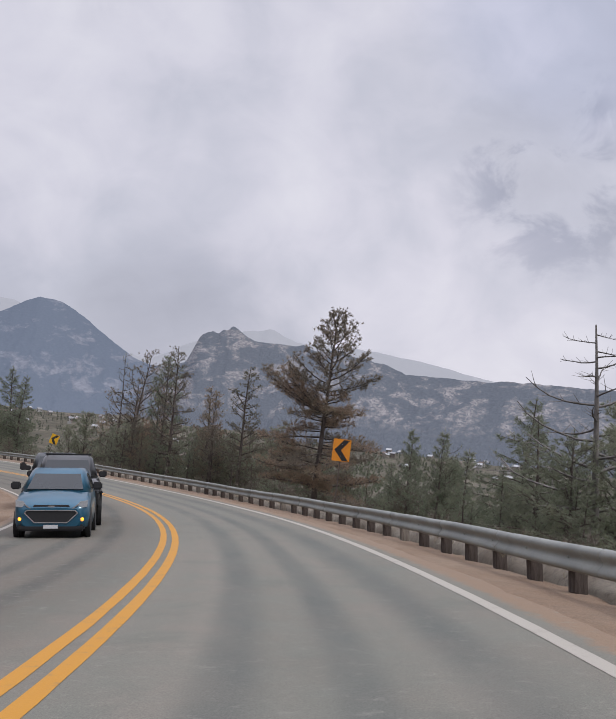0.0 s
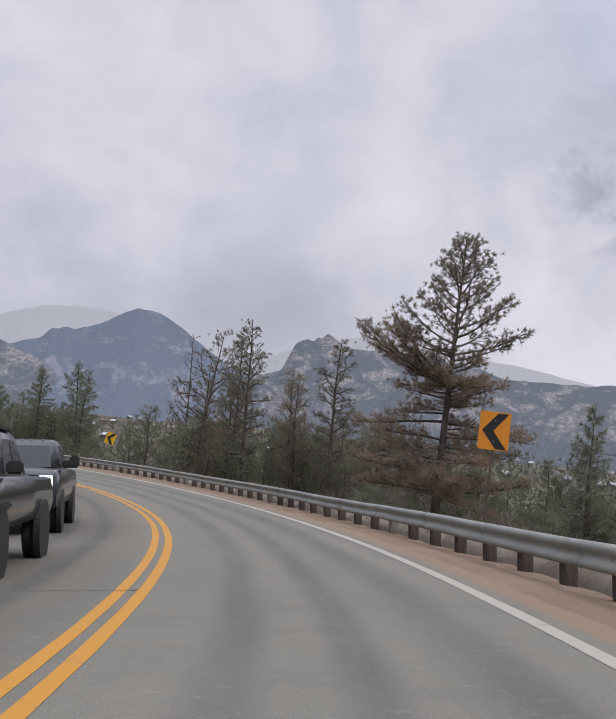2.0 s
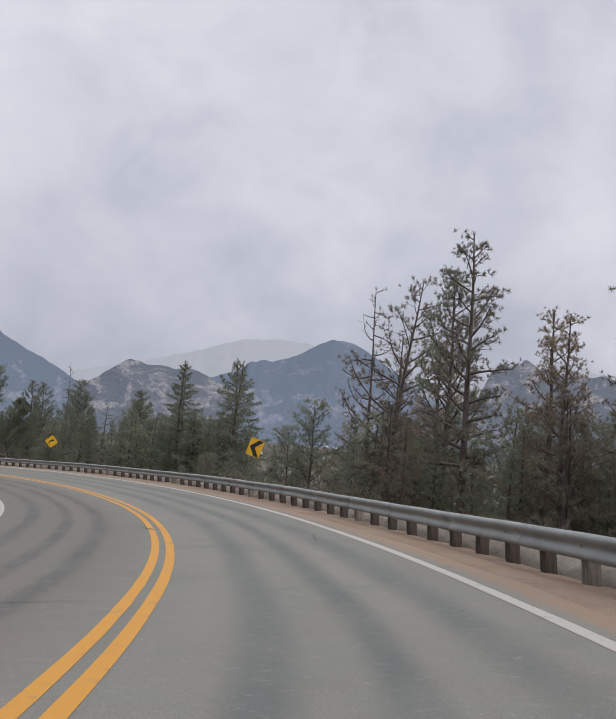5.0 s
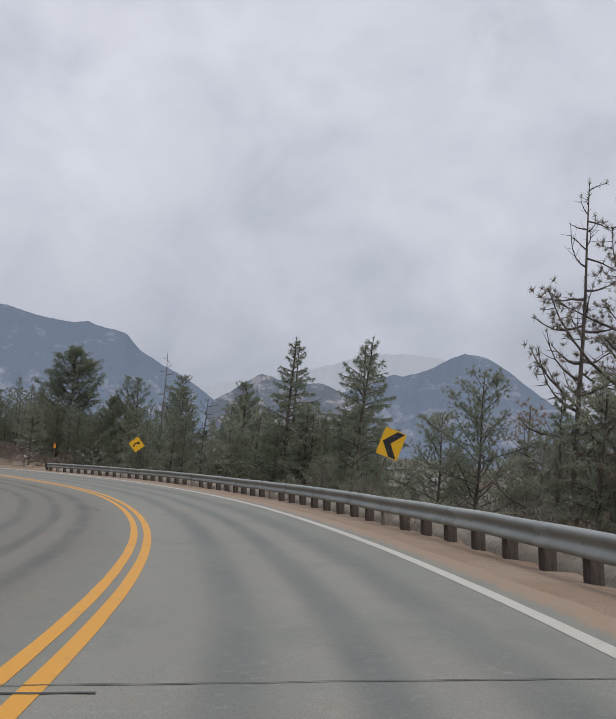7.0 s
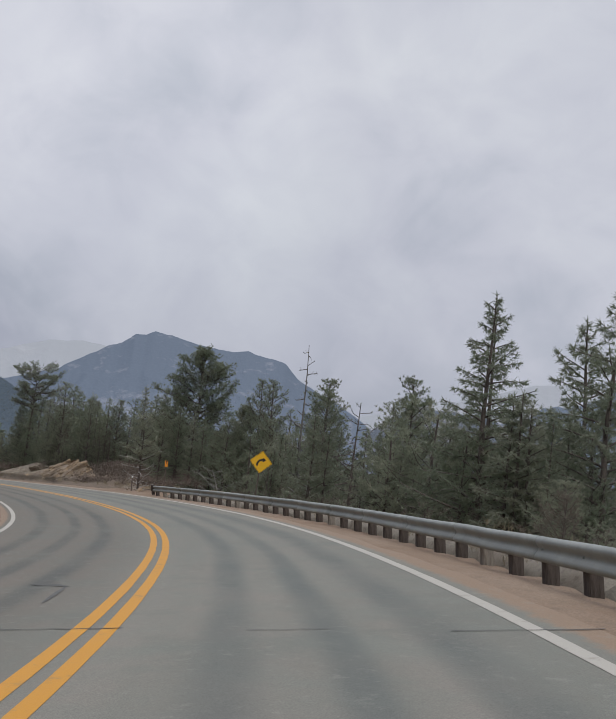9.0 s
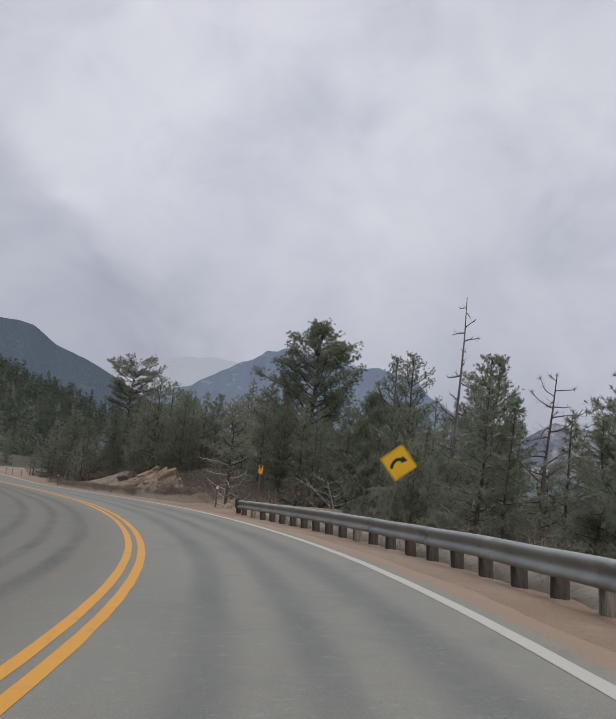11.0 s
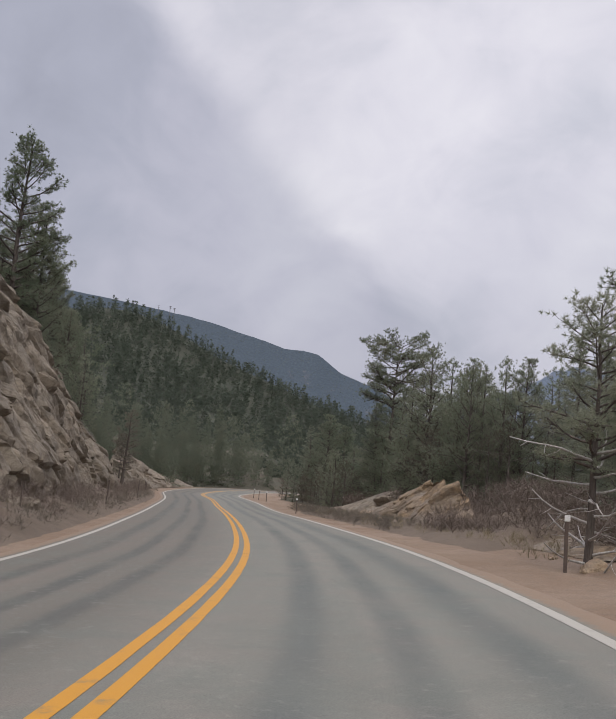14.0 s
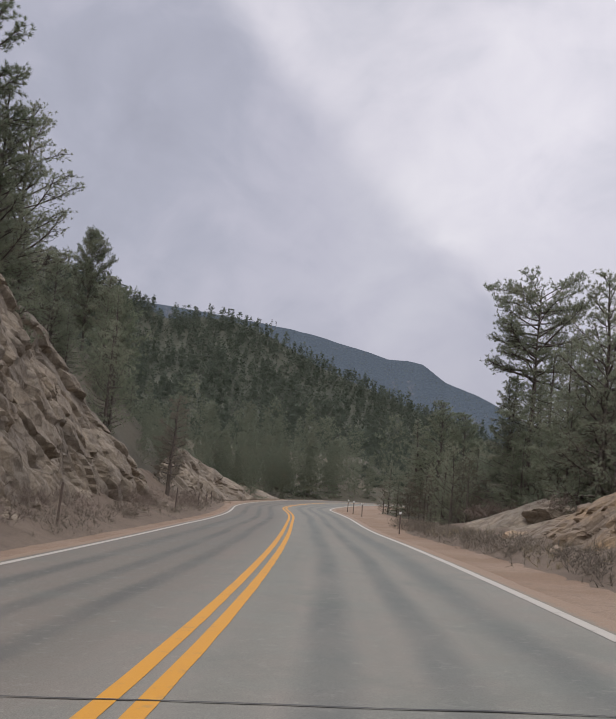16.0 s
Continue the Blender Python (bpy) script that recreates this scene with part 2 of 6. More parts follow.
def mat_rock(name, a, b, dark):
    m = Mat(name, 0.9, 0, 0.25)
    mp = m.co(scale=(1, 1, 1.6))
    n1 = m.noise(mp, 0.45, 6, 0.62, 0.8)
    n2 = m.noise(mp, 3.2, 6, 0.65, 0.6)
    n3 = m.noise(m.co(), 26, 4, 0.7)
    v = m.node("ShaderNodeTexVoronoi")
    v.feature = "DISTANCE_TO_EDGE"
    v.inputs["Scale"].default_value = 1.1
    m.link(mp, v.inputs["Vector"])
    col = m.mix(m.ramp(n1, [(0.36, 0.0), (0.62, 1.0)]), a, b)
    col = m.mix(m.ramp(n2, [(0.46, 0.0), (0.66, 0.75)]), col, dark)
    col = m.mix(m.ramp(v.outputs["Distance"], [(0.0, 0.55), (0.06, 0.0)]), col, dark)
    col = m.mix(1.0, col, m.ramp(n3, [(0.3, (0.75, 0.75, 0.75)), (0.7, (1.2, 1.2, 1.2))]), "MULTIPLY")
    m.color(col).bump(m.mix(0.4, n2, n3), 0.8, 0.08)
    return m.m


def mat_needles(name, a, b, c):
    """Needles: matt, letting some of the light through."""
    m = Mat(name, 0.75, 0, 0.2)
    r = m.rnd(True)
    o = m.rnd()
    col = m.mix(r, a, b)
    n = m.noise(m.co(), 0.6, 3)
    col = m.mix(m.ramp(n, [(0.5, 0.0), (0.72, 0.85)]), col, c)
    col = m.mix(1.0, col, m.ramp(o, [(0.0, (0.8, 0.83, 0.78)), (1.0, (1.2, 1.15, 1.15))]), "MULTIPLY")
    m.color(col)
    tr = m.node("ShaderNodeBsdfTranslucent")
    m.link(m.mix(1.0, col, (1.5, 1.5, 1.4), "MULTIPLY"), tr.inputs["Color"])
    mx = m.node("ShaderNodeMixShader")
    mx.inputs[0].default_value = 0.58
    out = next(k for k in m.nt.nodes if k.type == "OUTPUT_MATERIAL")
    m.link(m.p.outputs[0], mx.inputs[1])
    m.link(tr.outputs[0], mx.inputs[2])
    m.link(mx.outputs[0], out.inputs[0])
    return m.m


def mat_bark(name, a, b):
    m = Mat(name, 0.92, 0, 0.2)
    v = m.co(scale=(6, 6, 1.2))
    n = m.noise(v, 2.2, 5, 0.7, 0.4)
    m.color(m.ramp(n, [(0.35, a), (0.65, b)])).bump(n, 0.8, 0.03)
    return m.m


def mat_metal_rail():
    m = Mat("weathered_galvanised_steel", 0.5, 0.35, 0.45)
    n1 = m.noise(m.co(), 1.2, 5, 0.65)
    n2 = m.noise(m.co(scale=(1, 1, 6)), 14, 4, 0.6)
    col = m.mix(m.ramp(n1, [(0.4, 0.0), (0.65, 1.0)]), (0.215, 0.228, 0.212), (0.30, 0.31, 0.288))
    col = m.mix(m.ramp(n2, [(0.52, 0.0), (0.75, 0.55)]), col, (0.25, 0.22, 0.18))
    m.color(col)
    m.rough(m.ramp(n1, [(0.3, 0.48), (0.7, 0.70)]))
    return m.m


def mat_far(name, wood, rock, scale, rock_at, haze, haze_glow, speckle=0.5, low=0.0):
    """Backdrop mountain side, kilometres off: woods dotted over pale granite slabs and ledges, distance haze painted in
    as emission.
    """
    m = Mat(name, 1.0, 0, 0.0)
    v = m.co("UV", (1.0, 1.7, 1.0))
    n1 = m.noise(v, scale, 6, 0.58, 0.9)
    n2 = m.noise(v, scale * 5, 5, 0.66, 0.5)
    dots = m.noise(v, scale * 11, 3, 0.6)
    s = m.node("ShaderNodeNewGeometry")
    sep = m.node("ShaderNodeSeparateXYZ")
    m.link(s.outputs["Normal"], sep.inputs[0])
    steep = m.node("ShaderNodeMapRange")
    steep.inputs["From Min"].default_value, steep.inputs["From Max"].default_value = 0.9, 0.3
    steep.inputs["To Min"].default_value, steep.inputs["To Max"].default_value = -0.05, 0.09
    m.link(sep.outputs[2], steep.inputs[0])
    k = m.mix(0.25, n1, n2)
    add = m.node("ShaderNodeMath")
    add.operation = "ADD"
    m.link(k, add.inputs[0])
    m.link(steep.outputs[0], add.inputs[1])
    bare = add.outputs[0]
    # the feet of the slopes are all forest; open ledges and clearings lie just above them
    up = m.node("ShaderNodeSeparateXYZ")
    m.link(m.co("UV"), up.inputs[0])
    lo = m.node("ShaderNodeMapRange")
    lo.inputs["From Min"].default_value, lo.inputs["From Max"].default_value = -50.0, 250.0
    m.link(up.outputs[1], lo.inputs[0])
    if low:
        ad2 = m.node("ShaderNodeMath")
        ad2.operation = "MULTIPLY_ADD"
        m.link(m.ramp(lo.outputs[0], [(0.20, 0.0), (0.27, 1.0), (0.42, 0.7), (0.62, 0.0)]), ad2.inputs[0])
        ad2.inputs[1].default_value = low
        m.link(bare, ad2.inputs[2])
        bare = ad2.outputs[0]
    f = m.mix(m.ramp(lo.outputs[0], [(0.14, 0.0), (0.24, 1.0)]), (0.0, 0.0, 0.0), m.ramp(bare, [(rock_at, 0.0), (rock_at + 0.10, 1.0)]))
    trees = m.mix(m.ramp(dots, [(0.38, 0.0), (0.66, 1.0)]), tuple(c * (1 - 0.35 * speckle) for c in wood), tuple(c * (1 + 0.7 * speckle) for c in wood))
    stone = m.mix(m.ramp(n2, [(0.35, 0.0), (0.65, 1.0)]), tuple(c * 0.62 for c in rock), rock)
    if speckle:
        stone = m.mix(m.ramp(dots, [(0.50, 0.0), (0.60, min(1.0, 1.7 * speckle))]), stone, wood)
    m.color(m.mix(f, trees, stone))
    m.bump(m.mix(0.5, n1, n2), 0.1 + 0.9 * speckle, 0.35 / scale)
    # even self-glow in the haze colour, painting distance haze over the slopes
    m.p.inputs["Emission Color"].default_value = (*haze, 1)
    m.p.inputs["Emission Strength"].default_value = haze_glow
    return m.m


ASPHALT = mat_asphalt()
YELLOW_LINE = mat_paint("yellow_road_paint", (0.50, 0.228, 0.014), (0.17, 0.14, 0.09))
WHITE_LINE = mat_paint("white_road_paint", (0.38, 0.352, 0.30), (0.20, 0.18, 0.145))
SEAL = mat_plain("crack_sealant", (0.035, 0.033, 0.03), 0.6)
RED_DIRT = mat_dirt("reddish_shoulder_dirt", (0.208, 0.143, 0.098), (0.246, 0.182, 0.132), (0.180, 0.135, 0.100))
BANK_DIRT = mat_dirt("brown_bank_dirt", (0.132, 0.102, 0.077), (0.165, 0.128, 0.097), (0.104, 0.083, 0.064))
RAIL = mat_metal_rail()
PALE_POST = mat_bark("pale_weathered_post_wood", (0.13, 0.11, 0.092), (0.27, 0.24, 0.205))
POST_WOOD = mat_bark("weathered_post_wood", (0.052, 0.043, 0.038), (0.105, 0.085, 0.074))
RUBBLE = mat_rock("pale_rubble_stone", (0.30, 0.27, 0.235), (0.22, 0.19, 0.165), (0.12, 0.10, 0.085))
CLIFF = mat_rock("brownish_granite", (0.275, 0.225, 0.165), (0.200, 0.170, 0.132), (0.105, 0.084, 0.064))
OCHRE_ROCK = mat_rock("ochre_granite", (0.40, 0.29, 0.18), (0.30, 0.24, 0.19), (0.15, 0.115, 0.085))
SIGN_YELLOW = mat_plain("yellow_sign_sheeting", (0.72, 0.40, 0.012), 0.45, 0, 0.5, 0.06, 8)
SIGN_ORANGE = mat_plain("orange_sign_sheeting", (0.72, 0.26, 0.018), 0.45, 0, 0.5, 0.06, 8)
SIGN_BLACK = mat_plain("black_sign_print", (0.02, 0.02, 0.022), 0.5)
SIGN_BACK = mat_plain("sign_aluminium", (0.45, 0.45, 0.44), 0.4, 0.8)
STEEL_POST = mat_plain("rusty_steel_post", (0.13, 0.10, 0.085), 0.7, 0.4)
WHITE_PLASTIC = mat_plain("white_reflector", (0.7, 0.7, 0.68), 0.4)
GREEN_NEEDLES = mat_needles("pine_needles", (0.158, 0.180, 0.134), (0.210, 0.226, 0.168), (0.222, 0.218, 0.170))
FIR_NEEDLES = mat_needles("fir_needles", (0.164, 0.180, 0.142), (0.215, 0.228, 0.176), (0.228, 0.222, 0.178))
BROWN_NEEDLES = mat_needles("browned_needles", (0.200, 0.160, 0.125), (0.262, 0.196, 0.150), (0.170, 0.165, 0.122))
GREY_BARK = mat_bark("grey_brown_bark", (0.062, 0.052, 0.045), (0.150, 0.125, 0.108))
DEAD_WOOD = mat_bark("dead_grey_wood", (0.10, 0.092, 0.085), (0.21, 0.195, 0.18))
TWIGS = mat_plain("bare_brush_twigs", (0.155, 0.122, 0.100), 0.9)
BLEACHED = mat_bark("bleached_dead_wood", (0.26, 0.245, 0.225), (0.48, 0.455, 0.42))
HILL_FLOOR = mat_dirt("wooded_hill_floor", (0.045, 0.050, 0.035), (0.060, 0.062, 0.044), (0.075, 0.070, 0.052), 0.12)


# ---- helpers for things ----
def mesh_from(name, verts, faces, smooth=False):
    me = bpy.data.meshes.new(name)
    me.from_pydata([tuple(v) for v in verts], [], [tuple(f) for f in faces])
    if smooth:
        me.polygons.foreach_set("use_smooth", [True] * len(me.polygons))
    me.update()
    return me


def tri_mesh(name, verts, tris):
    """A mesh from numpy arrays of corners and triangles."""
    me = bpy.data.meshes.new(name)
    me.vertices.add(len(verts))
    me.vertices.foreach_set("co", np.asarray(verts, dtype=np.float32).ravel())
    me.loops.add(len(tris) * 3)
    me.loops.foreach_set("vertex_index", np.asarray(tris, dtype=np.int32).ravel())
    me.polygons.add(len(tris))
    me.polygons.foreach_set("loop_start", np.arange(0, len(tris) * 3, 3, dtype=np.int32))
    me.polygons.foreach_set("loop_total", np.full(len(tris), 3, dtype=np.int32))
    me.update(calc_edges=True)
    me.validate()
    return me


def part(name, bm, material, parent=None, label=""):
    """Links a bmesh or mesh as one object, under a thing where one is given."""
    if isinstance(bm, bmesh.types.BMesh):
        me = bpy.data.meshes.new(name)
        bm.to_mesh(me)
        bm.free()
    else:
        me = bm
    if not me.materials:
        me.materials.append(material)
    ob = new(name, me)
    if parent is not None:
        ob.parent = parent
    if label:
        tagged(ob, label=label)
    return ob


def box(bm, x0, x1, y0, y1, z0, z1, bevel=0.0):
    m = Matrix.Translation(((x0 + x1) / 2, (y0 + y1) / 2, (z0 + z1) / 2)) @ Matrix.Diagonal((x1 - x0, y1 - y0, z1 - z0, 1))
    g = bmesh.ops.create_cube(bm, size=1, matrix=m)
    if bevel:
        es = list({e for v in g["verts"] for e in v.link_edges})
        bmesh.ops.bevel(bm, geom=es, offset=bevel, segments=2, affect="EDGES")
    return bm


def boxed(x0, x1, y0, y1, z0, z1, bevel=0.0):
    return box(bmesh.new(), x0, x1, y0, y1, z0, z1, bevel)


# ---- the road's line: curvature, grade and bank along its length ----
DS = 0.5
S0, S1 = -60.0, 284.0
SS = np.arange(S0, S1 + 0.01, DS)
K_S = [-60] + list(range(-12, 181, 6)) + [192, 204, 216, 228, 240, 252, 284]
K_V = [0.0115, 0.0115, 0.0103, 0.0091, 0.0079, 0.0071, 0.0073, 0.0084, 0.0085, 0.0089, 0.0094, 0.0093, 0.0099, 0.0092, 0.0081, 0.0078, 0.0073,
       0.0068, 0.0066, 0.0088, 0.0107, 0.009, 0.0077, 0.0057, 0.0048, 0.0053, 0.0067, 0.005, 0.0024, 0.0014, 0.0011, 0.0009, 0.0007, 0.0004,
       -0.0007, 0.0055, -0.0025, -0.0285, -0.034, -0.0301, -0.0301]
G_S = [-60, -12, 12, 36, 60, 84, 108, 132, 156, 180, 202, 220, 236, 250, 284]
G_V = [-0.0746, -0.0746, -0.0729, -0.0669, -0.0479, -0.045, -0.0467, -0.0507, -0.0516, -0.0532, -0.0330, -0.0390, 0.0050, -0.0200, -0.0247]
B_V = [0.116, 0.1159, 0.092, 0.0792, 0.0847, 0.1117, 0.1092, 0.0856, 0.0450, 0.0200, 0.0234, 0.0308, 0.0308, 0.0308, 0.0308]


def road_line():
    kap, gr, bk = np.interp(SS, K_S, K_V), np.interp(SS, G_S, G_V), np.interp(SS, G_S, B_V)
    psi = np.cumsum(kap) * DS
    i0 = int(round(-S0 / DS))
    psi -= psi[i0]
    x, y, z = np.cumsum(-np.sin(psi)) * DS, np.cumsum(np.cos(psi)) * DS, np.cumsum(gr) * DS
    return psi, x - x[i0], y - y[i0], z - z[i0], bk


R_PSI, R_X, R_Y, R_Z, R_B = road_line()


def road_at(s):
    return tuple(float(np.interp(s, SS, a)) for a in (R_X, R_Y, R_Z, R_PSI, R_B))


def on_road(s, d, up=0.0):
    """The point d metres right of the driven line at s metres along it."""
    x, y, z, p, b = road_at(s)
    return Vector((x + d * math.cos(p), y + d * math.sin(p), z + d * b + up))


def road_pose(s, d, up=0.0, turn=0.0, lean=True):
    """A pose on the road: x to the right, y ahead; leaning with the bank if asked."""
    x, y, z, p, b = road_at(s)
    m = Matrix.Translation(on_road(s, d, up)) @ Matrix.Rotation(p, 4, "Z")
    if lean:
        m = m @ Matrix.Rotation(math.atan(float(np.interp(s, G_S, G_V))), 4, "X") @ Matrix.Rotation(-math.atan(b), 4, "Y")
    return m @ Matrix.Rotation(radians(turn), 4, "Z")


def near_road(px, py):
    """For arrays of places: metres along, metres right, road level there."""
    px, py = np.asarray(px, float), np.asarray(py, float)
    sub = slice(None, None, 4)
    best = np.full(px.shape, 1e18)
    idx = np.zeros(px.shape, int)
    for i, (a, b) in enumerate(zip(R_X[sub], R_Y[sub])):
        d2 = (px - a) ** 2 + (py - b) ** 2
        c = d2 < best
        best[c] = d2[c]
        idx[c] = i
    idx = idx * 4
    d = (px - R_X[idx]) * np.cos(R_PSI[idx]) + (py - R_Y[idx]) * np.sin(R_PSI[idx])
    far = np.sqrt(best)
    return SS[idx], np.where(d >= 0, 1, -1) * far, R_Z[idx], R_B[idx]


def ribbon(s_from, s_to, step, section):
    """Sweeps a section [(d, up), ...] (or a function of s that gives one) along the road; returns verts, faces, uvs."""
    n = max(2, int(round((s_to - s_from) / step)) + 1)
    ss = np.linspace(s_from, s_to, n)
    verts, uvs, faces = [], [], []
    for s in ss:
        sec = section(s) if callable(section) else section
        for d, u in sec:
            verts.append(on_road(s, d, u))
            uvs.append((d, s))
    k = len(sec)
    for i in range(n - 1):
        for j in range(k - 1):
            a = i * k + j
            faces.append((a, a + 1, a + k + 1, a + k))
    return verts, faces, uvs


def swept(name, s_from, s_to, step, section, material, smooth=False):
    v, f, uv = ribbon(s_from, s_to, step, section)
    me = mesh_from(name, v, f, smooth)
    lay = me.uv_layers.new(name="UVMap")
    for lp in me.loops:
        lay.data[lp.index].uv = uv[lp.vertex_index]
    me.materials.append(material)
    return me


LINE_R, LINE_L = 2.215, -5.48
Y_R, Y_L = -1.362, -1.612

road = tagged(new("road", swept("road", S0, S1, 1.0, [(-6.05, -0.03), (-5.9, 0), (-3.4, 0.0), (-1.4, 0.0), (0.5, 0.0), (2.0, 0.0), (2.85, 0), (3.0, -0.03)], ASPHALT, True)),
              "worn grey asphalt road with darker tyre tracks", "road", kind="structure")


def wander(s, seed, a):
    return a * noise.noise(Vector((s * 0.6, seed, 0.3)))


def line_strip(name, d, half, material, label, seed):
    def sec(s):
        w0, w1 = wander(s * 1.3, seed, 0.006), wander(s * 1.7, seed + 5, 0.008)
        e = d + (0.11 * min(1.0, max(0.0, (s - 105) / 30)) if d > 0 else 0.0)
        return [(e - half + w0, 0.004), (e + half + w1, 0.004)]
    ob = new(name, swept(name, S0, S1, 0.3, sec, material))
    return tagged(ob, label, "road marking", kind="structure")


line_strip("yellow_line", Y_R, 0.070, YELLOW_LINE, "solid yellow centre line painted on asphalt", 1)
line_strip("yellow_line", Y_L, 0.068, YELLOW_LINE, "solid yellow centre line painted on asphalt", 2)
line_strip("edge_line", LINE_R, 0.076, WHITE_LINE, "worn white edge line beside the dirt shoulder", 3)
line_strip("edge_line", LINE_L, 0.068, WHITE_LINE, "worn white edge line beside the dirt shoulder", 4)


def shoulder_right(s):
    n = noise.noise(Vector((s * 0.35, 2.0, 0)))
    m = noise.noise(Vector((s * 1.4, 7.0, 0)))
    e = 2.62 + 0.10 * n + 0.05 * m
    q = 1.0 if s < 128 else max(0.0, 1 - (s - 128) / 5)
    return [(e, -0.012), (e + 0.25, 0.008), (3.1 + 0.1 * n, 0.01 - 0.02 * q + 0.015 * m), (3.5, -0.06 * q + 0.02 * n), (3.85, 0.03 - 0.13 * q + 0.05 * m), (4.15, 0.01 - 0.16 * q + 0.07 * m + 0.05 * n), (4.6, -0.06 - 0.15 * q + 0.06 * n), (5.2, -0.35 * q), (6.3, -1.15 * q - 0.02 * (1 - q)), (8.8, -2.6 * q + 0.12 * (1 - q))]


def shoulder_left(s):
    n = noise.noise(Vector((s * 0.35, 12.0, 0)))
    m = noise.noise(Vector((s * 1.4, 17.0, 0)))
    e = -5.78 + 0.10 * n + 0.06 * m
    k = max(0.0, min(1.0, (234 - s) / 14))
    return [(-10.0, 1.0 * k - 0.9 * (1 - k)), (-8.4, 0.5 * k - 0.3 + 0.2 * k + 0.05 * n), (-7.4, 0.17 * k - 0.05 + 0.04 * m), (-6.6, 0.0), (e - 0.2, 0.012), (e, -0.012)]


tagged(new("shoulder", swept("shoulder", S0, S1, 0.5, shoulder_right, RED_DIRT, True)), "reddish dirt shoulder under the guardrail", "shoulder", kind="structure")
tagged(new("shoulder", swept("shoulder", S0, S1, 0.5, shoulder_left, RED_DIRT, True)), "reddish dirt shoulder at the foot of the cut", "shoulder", kind="structure")


def crack(s, d0, d1, seed, width=0.022):
    """A dark sealed joint across the road, wavering a little."""
    n = 26
    verts, faces = [], []
    for i in range(n + 1):
        d = d0 + (d1 - d0) * i / n
        ds = 0.10 * noise.noise(Vector((d * 0.7, seed, 0))) + 0.03 * noise.noise(Vector((d * 4, seed, 3)))
        w = width * (0.5 + 0.9 * abs(noise.noise(Vector((d * 2.5, seed, 9)))))
        verts += [on_road(s + ds - w, d, 0.0075), on_road(s + ds + w, d, 0.0075)]
    for i in range(n):
        a = 2 * i
        faces.append((a, a + 2, a + 3, a + 1))
    ob = part("pavement_crack", mesh_from("pavement_crack", verts, faces), SEAL)
    return tagged(ob, "dark sealed crack across the asphalt", "crack", "cracks across the road", "structure")


# ---- the land ----
O = Vector((-53.9, 64.7, -2.2))


def land_height(px, py):
    s, d, rz, rb = near_road(px, py)
    far = np.hypot(px - O.x, py - O.y)
    nz = np.array([noise.fractal(Vector((a * 0.02, b * 0.02, 0.5)), 1.0, 2.0, 4) for a, b in zip(px.ravel(), py.ravel())]).reshape(px.shape)
    nf = np.array([noise.fractal(Vector((a * 0.15, b * 0.15, 3.5)), 1.0, 2.0, 3) for a, b in zip(px.ravel(), py.ravel())]).reshape(px.shape)
    edge = rz + rb * np.clip(d, -6, 6) * 0.8
    past = np.clip((s - 128) / 14, 0, 1)
    # downhill side: falls away behind the rail, gentler past its end
    k = np.clip(d - 5.2, 0, None)
    fall = np.where(k < 30, 0.45 * k, 13.5 + 0.30 * (k - 30))
    fall = np.minimum(fall, 40 + 4 * nz)
    shelf = -0.5 * np.clip(d - 4.0, 0, 4) * 0.6 + 0.20 * np.clip(k - 14, 0, None)
    shelf = np.minimum(np.where(k > 45, 6.2 + 0.30 * (k - 45), shelf), 38 + 4 * nz)
    right = edge - 0.75 - ((1 - past) * fall + past * shelf) + nf * 0.5 * np.clip(k / 4, 0, 1) + nz * 2.5 * np.clip(k / 25, 0, 1)
    # uphill side: a cut, then the wooded slope
    q = np.clip(-d - 8.8, 0, None)
    cut = np.clip((s - 43) / 65, 0.15, 1) * np.clip((240 - s) / 22, 0.12, 1)
    rise = np.where(q < 9, 1.15 * q * cut, (10.35 + 0.50 * (q - 9)) * cut)
    rise = np.minimum(rise, (26 + 4 * nz) * np.clip((252 - s) / 24, 0.15, 1))
    left = edge - 0.35 + rise + nf * 0.7 * np.clip(q / 4, 0, 1) + nz * 3 * np.clip(q / 20, 0, 1)
    z = np.where(d > 0, right, left)
    inside = np.abs(d) < 6.0
    z = np.where(inside, rz + rb * d - 0.6, z)
    # the wide valley
    blend = np.clip((far - 260) / 500, 0, 1)
    side = np.clip((56 - np.degrees(np.arctan2(-(px - O.x), py - O.y))) / 14, 0, 1) * (px > O.x - far * 0.85)
    blend = np.maximum(blend, side * np.clip((np.hypot(px, py - 40) - 130) / 130, 0, 1) * np.clip((np.abs(d) - 20) / 40, 0, 1))
    valley = -46 + 5 * nz + np.clip((far - 2200) / 2000, 0, 1) * 25
    return z * (1 - blend) + valley * blend


def grid_line(lo, hi, step, out):
    a = list(np.arange(lo, hi + 0.1, step))
    g, k = step, []
    x = a[-1]
    while x < out:
        g *= 1.22
        x += g
        k.append(x)
    g, j = step, []
    x = a[0]
    while x > -out:
        g *= 1.22
        x -= g
        j.append(x)
    return np.array(j[::-1] + a + k)


gx, gy = grid_line(-230, 46, 2.0, 4700), grid_line(-26, 230, 2.0, 4700)
PX, PY = np.meshgrid(gx, gy)
PZ = land_height(PX, PY)
nx = len(gx)
gv = np.stack([PX.ravel(), PY.ravel(), PZ.ravel()], -1)
ii, jj = np.meshgrid(np.arange(nx - 1), np.arange(len(gy) - 1))
a = (jj * nx + ii).ravel()
gt = np.concatenate([np.stack([a, a + 1, a + nx + 1], -1), np.stack([a, a + nx + 1, a + nx], -1)])
gm = tri_mesh("ground", gv, gt)
gm.polygons.foreach_set("use_smooth", [True] * len(gm.polygons))


